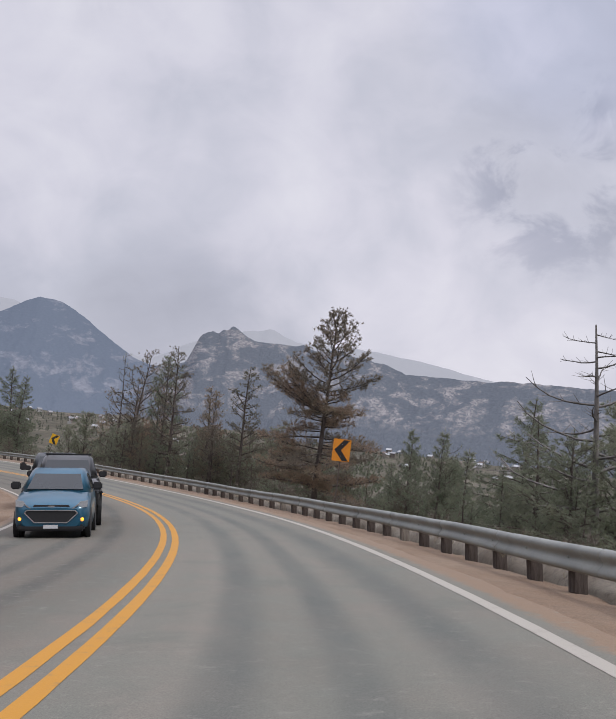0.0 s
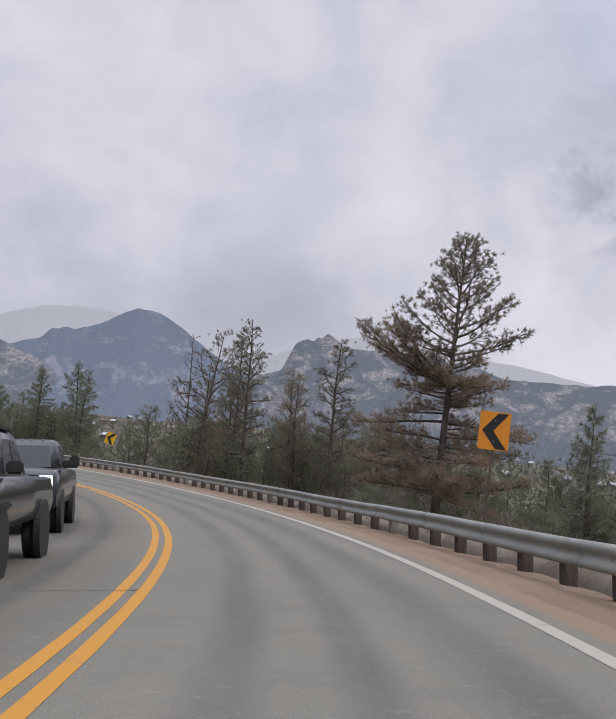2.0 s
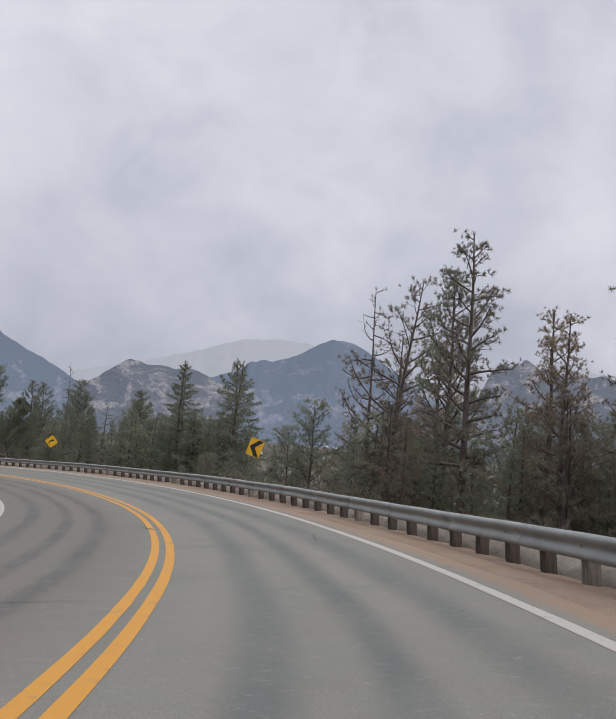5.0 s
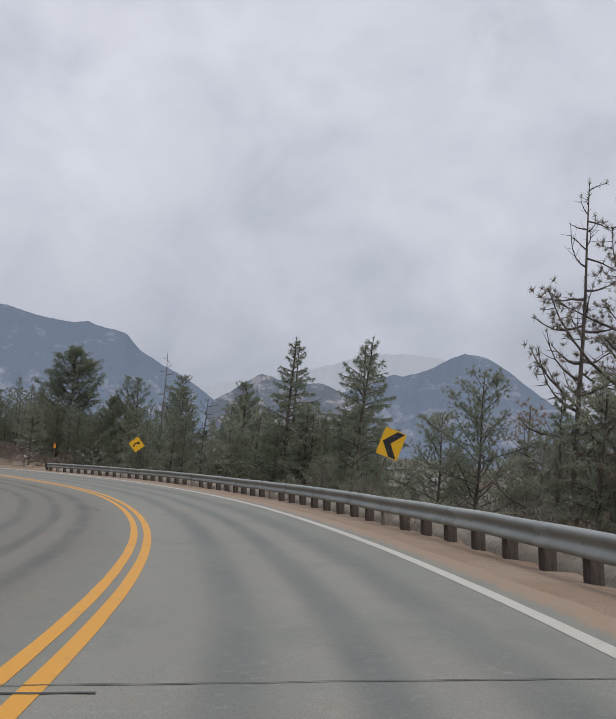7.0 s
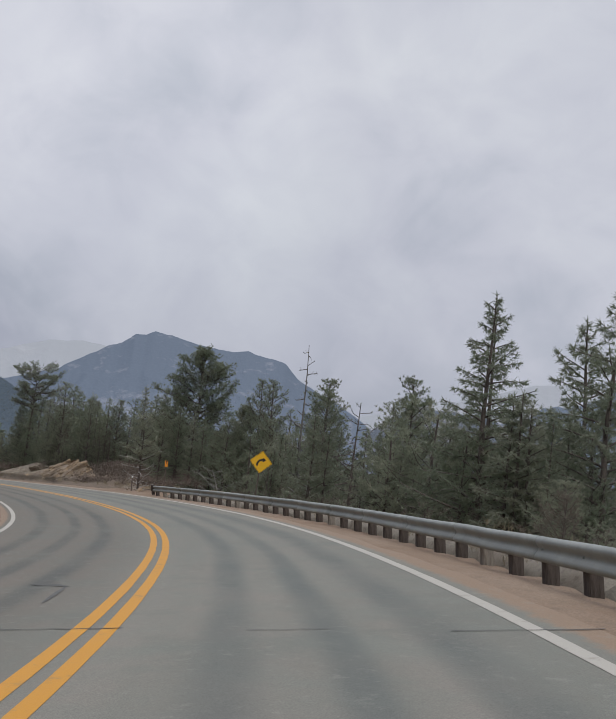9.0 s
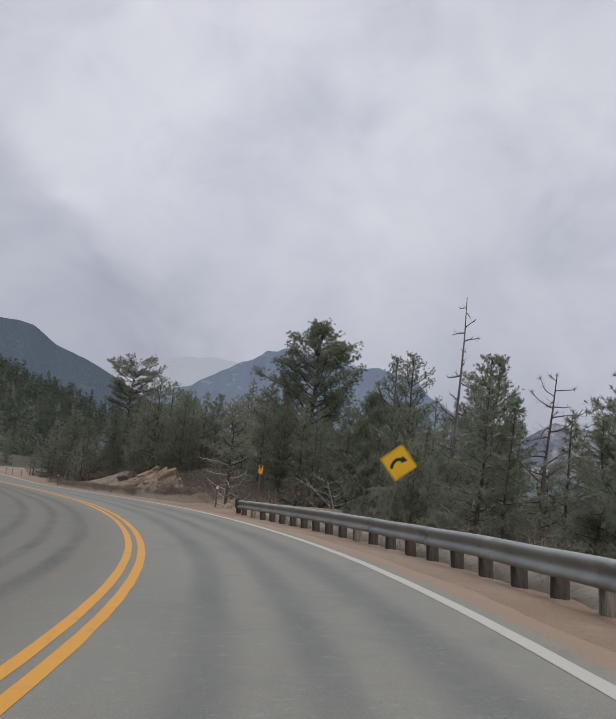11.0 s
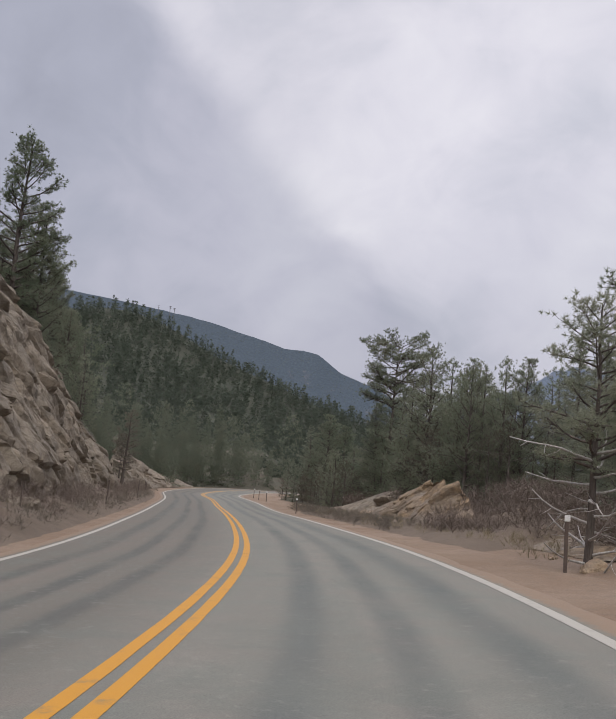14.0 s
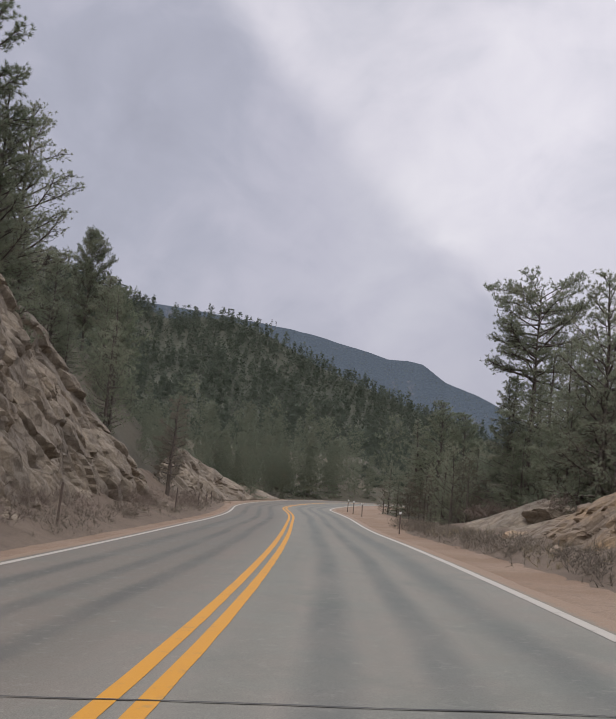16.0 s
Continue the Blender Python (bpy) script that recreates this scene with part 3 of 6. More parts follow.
def mat_ground():
    m = Mat("valley_ground", 0.95, 0, 0.15)
    c = m.co()
    n1, n2, n3 = m.noise(c, 0.02, 6, 0.65, 0.5), m.noise(c, 0.5, 5, 0.65), m.noise(c, 9, 4, 0.7)
    col = m.mix(m.ramp(n1, [(0.42, 0.0), (0.55, 1.0)]), (0.062, 0.062, 0.046), (0.098, 0.088, 0.064))
    hz = m.node("ShaderNodeSeparateXYZ")
    m.link(c, hz.inputs[0])
    floor = m.node("ShaderNodeMapRange")
    floor.inputs["From Min"].default_value, floor.inputs["From Max"].default_value = -33.0, -38.0
    m.link(hz.outputs[2], floor.inputs[0])
    field = m.mix(floor.outputs[0], (0.0, 0.0, 0.0), m.ramp(m.noise(c, 0.011, 5, 0.6, 0.8), [(0.52, 0.0), (0.60, 0.8)]))
    col = m.mix(field, col, (0.185, 0.168, 0.132))
    col = m.mix(m.ramp(n2, [(0.42, 0.0), (0.68, 0.8)]), col, (0.085, 0.071, 0.052))
    col = m.mix(1.0, col, m.ramp(n3, [(0.3, (0.7, 0.7, 0.7)), (0.7, (1.25, 1.25, 1.25))]), "MULTIPLY")
    m.color(col).bump(n2, 0.6, 0.3)
    return m.m


gm.materials.append(mat_ground())
tagged(new("ground", gm), "brown sloping ground falling to a wide valley", "ground", kind="structure")


def ground_z(x, y):
    return float(land_height(np.array([x]), np.array([y]))[0])


# ---- mountains round the valley: (bearing, height angle) of the crest as seen from the bend ----
def mountain(name, dist, crest, material, label, base=-2.2, depth=0.42, rough=1.0, seed=0, rows=46, fine=0.10, smooth=0.35):
    az = np.array([c[0] for c in crest][::-1])
    el = np.array([c[1] for c in crest][::-1])
    n = int((az[-1] - az[0]) / fine) + 1
    aa = np.linspace(az[0], az[-1], n)
    ee = np.interp(aa, az, el)
    w = np.hanning(max(3, int(smooth / fine) | 1) + 2)
    ee = np.convolve(np.pad(ee, len(w) // 2, mode="edge"), w / w.sum(), mode="valid")
    verts, uvs = [], []
    for j in range(rows + 6):
        u = j / rows
        for i in range(n):
            b, e = aa[i], ee[i]
            px = b * dist / 57.3
            crag = noise.fractal(Vector((px * 0.012, seed, 0.2)), 0.8, 2.1, 5)
            e2 = e + rough * 0.10 * crag * min(1, (e - base) / 3)
            if u <= 1:
                t = 1 - u
                r = dist * (1 - depth * t)
                gully = noise.ridged_multi_fractal(Vector((px * 0.0032, t * 1.6 + seed, seed * 0.7)), 0.9, 2.1, 6, 1.0, 2.0)
                lump = noise.fractal(Vector((px * 0.006, t * 4.0, seed + 2.0)), 0.9, 2.0, 5)
                prof = u ** 0.9
                h = math.tan(radians(base)) * (1 - prof) + math.tan(radians(e2)) * prof
                w = math.sin(math.pi * min(1, u * 1.02)) * rough
                z = h * r + w * dist * (0.0085 * (gully - 1.1) + 0.005 * lump)
                r += w * dist * 0.012 * (gully - 1.0)
                z = min(z, math.tan(radians(e2)) * r * (0.25 + 0.75 * u) + 0.2 * dist * 0.01)
            else:
                r = dist * (1 + (u - 1) * 1.6)
                z = math.tan(radians(e2)) * dist * (1 - (u - 1) * 2.5)
            uvs.append((px, z))
            verts.append((O.x - r * math.sin(radians(b)), O.y + r * math.cos(radians(b)), O.z + z))
    ii, jj = np.meshgrid(np.arange(n - 1), np.arange(rows + 5))
    a = (jj * n + ii).ravel()
    tris = np.concatenate([np.stack([a, a + n + 1, a + 1], -1), np.stack([a, a + n, a + n + 1], -1)])
    me = tri_mesh(name, np.array(verts), tris)
    me.polygons.foreach_set("use_smooth", [True] * len(me.polygons))
    lay = me.uv_layers.new(name="UVMap")
    lay.data.foreach_set("uv", np.array(uvs, dtype=np.float32)[tris.ravel()].ravel())
    me.materials.append(material)
    return tagged(new(name, me), label, "mountain", kind="structure")


# bluish wood tones and the emission values below are painted distance haze
FAR_BLUE_HAZE = mat_far("far_blue_hazed_mountainside", (0.052, 0.059, 0.068), (0.155, 0.150, 0.155), 0.0085, 0.515, (0.275, 0.335, 0.48), 0.36, 0.16, 0.08)
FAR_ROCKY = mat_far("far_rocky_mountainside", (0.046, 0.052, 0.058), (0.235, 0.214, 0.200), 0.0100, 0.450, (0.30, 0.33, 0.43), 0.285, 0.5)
# backmost range: paler base colours and stronger emission imitate thicker haze
FAR_HAZE = mat_far("far_hazed_mountainside", (0.15, 0.152, 0.16), (0.19, 0.188, 0.196), 0.0024, 0.52, (0.43, 0.445, 0.51), 0.52, 0.0)
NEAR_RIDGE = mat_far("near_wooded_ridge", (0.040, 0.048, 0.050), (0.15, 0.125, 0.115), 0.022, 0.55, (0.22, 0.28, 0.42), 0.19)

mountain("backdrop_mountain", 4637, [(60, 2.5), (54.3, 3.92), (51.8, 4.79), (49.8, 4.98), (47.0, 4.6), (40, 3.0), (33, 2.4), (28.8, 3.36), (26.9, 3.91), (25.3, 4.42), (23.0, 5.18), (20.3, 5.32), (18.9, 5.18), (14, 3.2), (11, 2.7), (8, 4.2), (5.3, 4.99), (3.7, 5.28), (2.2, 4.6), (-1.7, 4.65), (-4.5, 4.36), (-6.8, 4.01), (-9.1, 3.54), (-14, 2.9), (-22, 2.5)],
         FAR_HAZE, "pale snow-dusted mountains with haze painted into their colour", seed=1, rough=0.7, fine=0.16)
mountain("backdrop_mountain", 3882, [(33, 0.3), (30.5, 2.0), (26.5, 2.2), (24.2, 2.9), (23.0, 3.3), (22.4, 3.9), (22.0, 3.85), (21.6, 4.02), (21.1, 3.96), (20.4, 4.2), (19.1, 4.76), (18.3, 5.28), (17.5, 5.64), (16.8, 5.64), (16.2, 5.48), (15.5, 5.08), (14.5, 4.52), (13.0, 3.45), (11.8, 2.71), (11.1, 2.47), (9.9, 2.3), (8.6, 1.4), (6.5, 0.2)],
         FAR_BLUE_HAZE, "steep blue-grey wooded peak with granite slabs", seed=2)
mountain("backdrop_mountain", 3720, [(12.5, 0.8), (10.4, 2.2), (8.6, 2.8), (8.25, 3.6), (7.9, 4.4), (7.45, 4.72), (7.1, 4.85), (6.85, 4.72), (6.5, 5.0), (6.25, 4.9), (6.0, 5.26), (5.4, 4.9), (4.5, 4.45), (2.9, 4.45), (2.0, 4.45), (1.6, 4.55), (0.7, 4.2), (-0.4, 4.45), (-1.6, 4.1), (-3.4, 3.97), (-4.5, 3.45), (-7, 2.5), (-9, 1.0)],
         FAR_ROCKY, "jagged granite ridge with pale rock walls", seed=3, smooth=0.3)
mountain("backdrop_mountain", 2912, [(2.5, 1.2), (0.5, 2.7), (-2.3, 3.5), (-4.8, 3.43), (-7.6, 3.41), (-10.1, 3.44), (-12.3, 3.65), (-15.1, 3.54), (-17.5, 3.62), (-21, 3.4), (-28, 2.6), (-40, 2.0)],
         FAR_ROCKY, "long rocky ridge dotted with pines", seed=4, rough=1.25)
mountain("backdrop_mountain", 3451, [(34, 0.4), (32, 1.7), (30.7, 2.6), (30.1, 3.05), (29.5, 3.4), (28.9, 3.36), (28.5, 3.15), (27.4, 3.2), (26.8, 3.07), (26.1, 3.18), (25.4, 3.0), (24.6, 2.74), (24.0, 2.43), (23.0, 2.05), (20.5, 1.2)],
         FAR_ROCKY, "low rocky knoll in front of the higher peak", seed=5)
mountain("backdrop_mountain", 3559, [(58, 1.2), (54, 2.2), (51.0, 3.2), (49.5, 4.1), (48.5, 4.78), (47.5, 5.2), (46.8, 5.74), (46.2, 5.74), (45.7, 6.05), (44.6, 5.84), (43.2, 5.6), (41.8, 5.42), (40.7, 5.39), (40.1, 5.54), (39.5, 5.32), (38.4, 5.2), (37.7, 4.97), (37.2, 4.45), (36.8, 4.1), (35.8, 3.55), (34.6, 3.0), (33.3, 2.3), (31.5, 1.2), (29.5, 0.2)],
         FAR_BLUE_HAZE, "broad blue-grey mesa mountain with a steep end", seed=6)
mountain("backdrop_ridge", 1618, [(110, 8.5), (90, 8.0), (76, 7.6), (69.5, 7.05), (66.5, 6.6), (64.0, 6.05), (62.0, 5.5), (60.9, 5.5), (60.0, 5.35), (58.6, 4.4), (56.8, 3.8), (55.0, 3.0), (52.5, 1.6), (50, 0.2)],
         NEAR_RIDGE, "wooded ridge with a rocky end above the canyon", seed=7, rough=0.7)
mountain("backdrop_hill", 464, [(125, 14), (105, 13), (88, 11), (77.2, 8.3), (74.5, 7.3), (73.3, 6.7), (71.5, 6.0), (69.7, 6.35), (67.7, 6.2), (65.9, 5.6), (62.9, 4.1), (60.5, 3.25), (59.2, 2.8), (57.2, 2.0), (55.5, 1.5), (52, 0.3)],
         HILL_FLOOR, "dark hillside covered with pine forest", base=-4.0, seed=8, rough=0.35, depth=0.6, fine=0.4)


# ---- the low berm behind the guardrail ----
BERM = mat_dirt("pale_gravel_berm", (0.200, 0.168, 0.132), (0.250, 0.222, 0.182), (0.105, 0.090, 0.072), 2.2)


def berm():
    def sec(s):
        a, b, c = (noise.fractal(Vector((s * 1.1, 61 + 9 * j, 0)), 0.7, 2.2, 4) for j in range(3))
        return [(3.98, -0.25), (4.06 + 0.08 * a, -0.06 + 0.10 * b), (4.25 + 0.10 * b, 0.08 + 0.16 * a), (4.6, 0.14 + 0.16 * c), (5.2, 0.0 + 0.14 * b), (6.2, -0.95)]
    return tagged(new("berm", swept("berm", -58, 129.2, 0.25, sec, BERM, True)), "low pale gravel berm behind the guardrail posts", "bank", kind="structure")


berm()

# ---- guardrail ----
RAIL_D, RAIL_END = 3.72, 130.3
RAIL_UP = 0.53


def w_beam():
    """Section of the W-shaped beam: (out towards the road is negative x, up)."""
    half = [(0.0, 0.165), (-0.026, 0.163), (-0.054, 0.150), (-0.074, 0.128), (-0.080, 0.102), (-0.072, 0.074), (-0.046, 0.042), (-0.026, 0.016)]
    pts = half + [(x, -y) for x, y in half[::-1]]
    return pts + [(x + 0.006, y) for x, y in pts[::-1]]


rail = tagged(new("guardrail"), "weathered galvanised steel guardrail on dark wooden posts", "guardrail")
rail.matrix_world = Matrix.Translation(on_road(0, RAIL_D, 0))
INV = rail.matrix_world.inverted()


def rail_up(s):
    return RAIL_UP + 0.025 * noise.noise(Vector((s * 0.11, 4.2, 0))) + 0.012 * noise.noise(Vector((s * 0.5, 1.2, 0)))


def rail_off(s):
    flare = 0.0 if s < 121 else 0.0035 * (s - 121) ** 2 * -1.0
    return RAIL_D + 0.03 * noise.noise(Vector((s * 0.15, 9.0, 0))) + flare * 0.4


def beam_panel(s0, s1, lap):
    sec = w_beam()
    verts, faces = [], []
    n = 7
    for i in range(n + 1):
        s = s0 + (s1 + 0.28 - s0) * i / n
        for x, u in sec:
            verts.append(INV @ on_road(s, rail_off(s) + x - lap, rail_up(s) - 0.165 + u))
    k = len(sec)
    for i in range(n):
        for j in range(k):
            a, b = i * k + j, i * k + (j + 1) % k
            faces.append((a, b, b + k, a + k))
    faces.append(tuple(range(k))[::-1])
    faces.append(tuple(n * k + j for j in range(k)))
    me = mesh_from("beam", verts, faces, True)
    return part("beam", me, RAIL, rail)


s = -16.0
i = 0
while s < RAIL_END - 0.3:
    beam_panel(s, min(s + 3.81, RAIL_END), 0.004 * (i % 2))
    s += 3.81
    i += 1

post_me = bpy.data.meshes.new("post")
bm = boxed(0.03, 0.21, -0.10, 0.10, -0.75, 0.50, 0.012)
bm.to_mesh(post_me)
bm.free()
post_me.materials.append(POST_WOOD)
pale_me = post_me.copy()
pale_me.materials[0] = PALE_POST
bolt_me = bpy.data.meshes.new("bolt")
bm = bmesh.new()
bmesh.ops.create_cone(bm, cap_ends=True, segments=8, radius1=0.016, radius2=0.012, depth=0.03, matrix=Matrix.Rotation(radians(90), 4, "Y"))
bm.to_mesh(bolt_me)
bm.free()
bolt_me.materials.append(RAIL)
s = -14.8
i = 0
while s < RAIL_END:
    up = rail_up(s) - RAIL_UP
    m = INV @ road_pose(s, rail_off(s) + 0.008, up - 0.03 + 0.02 * random.uniform(-1, 1), 1.5 * random.uniform(-1, 1))
    p = part("post", pale_me if i % 9 == 4 else post_me, POST_WOOD, rail)
    i += 1
    p.matrix_local = m @ Matrix.Rotation(radians(random.uniform(-2, 2)), 4, "Y")
    b = part("bolt", bolt_me, RAIL, rail)
    b.matrix_local = INV @ road_pose(s, rail_off(s) - 0.025, rail_up(s) - 0.165)
    s += 1.66 if s < 44 else 1.44
# the bent end shoe
shoe = bmesh.new()
box(shoe, -0.10, 0.05, -0.05, 0.22, -0.52, 0.04, 0.02)
box(shoe, -0.13, -0.09, -0.02, 0.30, -0.30, 0.05, 0.01)
e = part("end_shoe", shoe, POST_WOOD, rail, "dark end post of the guardrail")
e.matrix_local = INV @ road_pose(RAIL_END + 0.1, rail_off(RAIL_END), rail_up(RAIL_END))


for i, (s, d0, d1, w) in enumerate(((25.4, -4.6, -1.4, 0.02), (42.3, -0.6, 1.6, 0.012), (61.2, -5.4, -1.0, 0.022), (60.5, 1.5, 2.8, 0.018), (72.2, -5.5, 2.8, 0.02), (73.0, -5.5, 2.7, 0.014), (61.4, -2.6, 2.6, 0.014),
                                (82.7, -4.9, -1.25, 0.020), (82.5, -0.2, 0.5, 0.013), (82.3, 1.5, 2.8, 0.022), (93.5, -2.8, -1.1, 0.018), (125.5, -4.9, -1.2, 0.02), (125.3, -0.2, 0.5, 0.013), (124.8, 1.3, 2.6, 0.018),
                                (140.5, -4.7, -1.3, 0.02), (146.2, -5.4, 2.4, 0.02), (49.0, -5.2, -2.0, 0.016), (34.0, -4.3, -2.7, 0.03))):
    crack(s, d0, d1, i + 1, w)


def tar_smudge(s0, d0, s1, d1, width, seed):
    """A dark worn smear of tar on the surface, thick in the middle."""
    n = 16
    verts = []
    for i in range(n + 1):
        u = i / n
        w = width * (math.sin(math.pi * u) ** 0.6) * (0.6 + 0.7 * abs(noise.noise(Vector((u * 5, seed, 2))))) + 0.004
        q = 0.12 * noise.noise(Vector((u * 2.2, seed, 7)))
        s, d = s0 + (s1 - s0) * u + q, d0 + (d1 - d0) * u
        verts += [on_road(s - w, d - 0.3 * w, 0.006), on_road(s + w, d + 0.3 * w, 0.006)]
    ob = part("tar_smudge", mesh_from("tar_smudge", verts, [(2 * i, 2 * i + 2, 2 * i + 3, 2 * i + 1) for i in range(n)]), TAR)
    return tagged(ob, "dark tar smear on the asphalt", "road patch", kind="structure")


TAR = mat_plain("worn_tar", (0.085, 0.083, 0.076), 0.75, 0, 0.3, 0.3, 6)
tar_smudge(86.8, -2.85, 86.4, -2.30, 0.10, 1)
tar_smudge(86.4, -2.35, 84.7, -2.32, 0.16, 2)
tar_smudge(33.5, -3.1, 35.6, -2.35, 0.22, 3)
tar_smudge(62.4, -1.85, 60.9, -1.55, 0.14, 4)
tar_smudge(58.7, 1.55, 57.0, 1.35, 0.28, 5)


# ---- signs ----
def slab_outline(points, y0, y1):
    """A flat plate with the given outline in x, z."""
    bm = bmesh.new()
    a = [bm.verts.new((x, y0, z)) for x, z in points]
    b = [bm.verts.new((x, y1, z)) for x, z in points]
    bm.faces.new(a)
    bm.faces.new(b[::-1])
    n = len(points)
    for i in range(n):
        bm.faces.new((a[i], b[i], b[(i + 1) % n], a[(i + 1) % n]))
    bmesh.ops.recalc_face_normals(bm, faces=bm.faces)
    return bm


def round_rect(w, h, r, n=5):
    pts = []
    for cx, cz, a0 in ((w / 2 - r, h / 2 - r, 0), (-w / 2 + r, h / 2 - r, 90), (-w / 2 + r, -h / 2 + r, 180), (w / 2 - r, -h / 2 + r, 270)):
        for i in range(n + 1):
            a = radians(a0 + 90 * i / n)
            pts.append((cx + r * math.cos(a), cz + r * math.sin(a)))
    return pts


def chevron_sign(centre, turn, lean, sheeting, label, post_len=2.2, w=0.66, h=0.82, flip=1):
    t = tagged(new("chevron_sign"), label, "road sign")
    t.matrix_world = Matrix.Translation(centre) @ Matrix.Rotation(radians(turn), 4, "Z") @ Matrix.Rotation(radians(lean), 4, "Y")
    panel = part("panel", slab_outline(round_rect(w, h, 0.045), 0.0, 0.004), sheeting, t)
    pts = [(-0.40, 0.0), (0.08, 0.47), (0.43, 0.47), (-0.03, 0.0), (0.43, -0.47), (0.08, -0.47)]
    part("chevron", slab_outline([(x * w * flip, z * h) for x, z in pts], -0.004, -0.001), SIGN_BLACK, panel, "black arrow head")
    part("post", boxed(-0.022, 0.022, 0.006, 0.05, -post_len, h / 2 - 0.04, 0.006), STEEL_POST, t, "rusty steel post")
    for z in (-0.22, 0.22):
        bm = bmesh.new()
        bmesh.ops.create_cone(bm, cap_ends=True, segments=8, radius1=0.012, radius2=0.012, depth=0.02,
                              matrix=Matrix.Translation((0.0, -0.006, z)) @ Matrix.Rotation(radians(90), 4, "X"))
        part("bolt", bm, SIGN_BACK, panel)
    return t


chevron_sign((0.36, 35.6, 0.20), 6, 1.5, SIGN_ORANGE, "orange chevron sign on a post behind the guardrail", 3.2)
chevron_sign((-23.3, 80.05, -2.63), 20, 17, SIGN_YELLOW, "tilted yellow chevron sign on a post behind the guardrail", 3.2)


def turn_sign(centre, turn, lean):
    t = tagged(new("curve_warning_sign"), "yellow diamond curve warning sign on a post behind the guardrail", "road sign")
    t.matrix_world = Matrix.Translation(centre) @ Matrix.Rotation(radians(turn), 4, "Z") @ Matrix.Rotation(radians(lean), 4, "Y")
    w = 0.762
    rot = [((x - z) * 0.7071, (x + z) * 0.7071) for x, z in round_rect(w, w, 0.05)]
    panel = part("panel", slab_outline(rot, 0.0, 0.004), SIGN_YELLOW, t)
    border = bmesh.new()
    for k in range(4):
        a, b = radians(90 * k), radians(90 * (k + 1))
        for r0, r1 in ((0.492, 0.508),):
            q = [(r0 * math.cos(a), r0 * math.sin(a)), (r1 * math.cos(a), r1 * math.sin(a)), (r1 * math.cos(b), r1 * math.sin(b)), (r0 * math.cos(b), r0 * math.sin(b))]
            va = [border.verts.new((x, -0.003, z)) for x, z in q]
            border.faces.new(va)
    part("border", border, SIGN_BLACK, panel, "thin black border")
    # a bent arrow: shaft rising, then curving to the right
    shaft = bmesh.new()
    line = [(-0.17, -0.20), (-0.165, -0.10), (-0.13, 0.0), (-0.06, 0.075), (0.03, 0.105), (0.07, 0.108)]
    prev = None
    for i, (x, z) in enumerate(line):
        x2, z2 = line[min(i + 1, len(line) - 1)]
        x1, z1 = line[max(i - 1, 0)]
        d = Vector((x2 - x1, z2 - z1)).normalized()
        nn = Vector((-d.y, d.x)) * 0.043
        cur = (shaft.verts.new((x + nn.x, -0.004, z + nn.y)), shaft.verts.new((x - nn.x, -0.004, z - nn.y)))
        if prev:
            shaft.faces.new((prev[0], prev[1], cur[1], cur[0]))
        prev = cur
    h = [shaft.verts.new((x, -0.004, z)) for x, z in ((0.06, 0.215), (0.06, 0.0), (0.235, 0.112))]
    shaft.faces.new(h)
    part("arrow", shaft, SIGN_BLACK, panel, "black arrow bending right")
    part("post", boxed(-0.022, 0.022, 0.006, 0.05, -3.2, 0.45, 0.006), STEEL_POST, t, "rusty steel post")
    return t


turn_sign((-50.9, 104.6, -4.2), 42, 4)


# ---- trees ----
RNG = np.random.default_rng(7)


class Wood:
    """Gathers tapered tubes into one mesh."""

    def __init__(self):
        self.v, self.t = [], []

    def tube(self, pts, radii, sides):
        base = len(self.v)
        n = len(pts)
        for i, (p, r) in enumerate(zip(pts, radii)):
            d = (Vector(pts[min(i + 1, n - 1)]) - Vector(pts[max(i - 1, 0)])).normalized()
            u = d.cross(Vector((0.31, 0.17, 0.93)) if abs(d.z) < 0.9 else Vector((1, 0.2, 0))).normalized()
            w = d.cross(u)
            for k in range(sides):
                a = 2 * math.pi * k / sides
                self.v.append(tuple(Vector(p) + (u * math.cos(a) + w * math.sin(a)) * r))
        for i in range(n - 1):
            for k in range(sides):
                a, b = base + i * sides + k, base + i * sides + (k + 1) % sides
                self.t.append((a, b, b + sides))
                self.t.append((a, b + sides, a + sides))

    def mesh(self, name):
        me = tri_mesh(name, np.array(self.v), np.array(self.t))
        me.polygons.foreach_set("use_smooth", [True] * len(me.polygons))
        return me


def tuft_mesh(name, pos, axis, size, blades, width, spread):
    """Needle tufts: narrow blades fanning out from each place round its axis."""
    pos, axis, size = np.array(pos), np.array(axis), np.array(size)
    n = len(pos)
    P = np.repeat(pos, blades, 0)
    A = np.repeat(axis, blades, 0)
    S = np.repeat(size, blades) * RNG.uniform(0.65, 1.15, n * blades)
    D = A * 0.75 + RNG.normal(0, spread, A.shape)
    D /= np.linalg.norm(D, axis=1)[:, None] + 1e-9
    side = np.cross(D, RNG.normal(0, 1, D.shape))
    side /= np.linalg.norm(side, axis=1)[:, None] + 1e-9
    W = (width * S)[:, None]
    back = P - A * (0.22 * S)[:, None] * RNG.uniform(0, 1, len(S))[:, None]
    v = np.stack([back + side * W * 0.6, back - side * W * 0.6, back + D * S[:, None]], 1).reshape(-1, 3)
    i = np.arange(n * blades) * 3
    t = np.stack([i, i + 1, i + 2], -1)
    return tri_mesh(name, v, t)


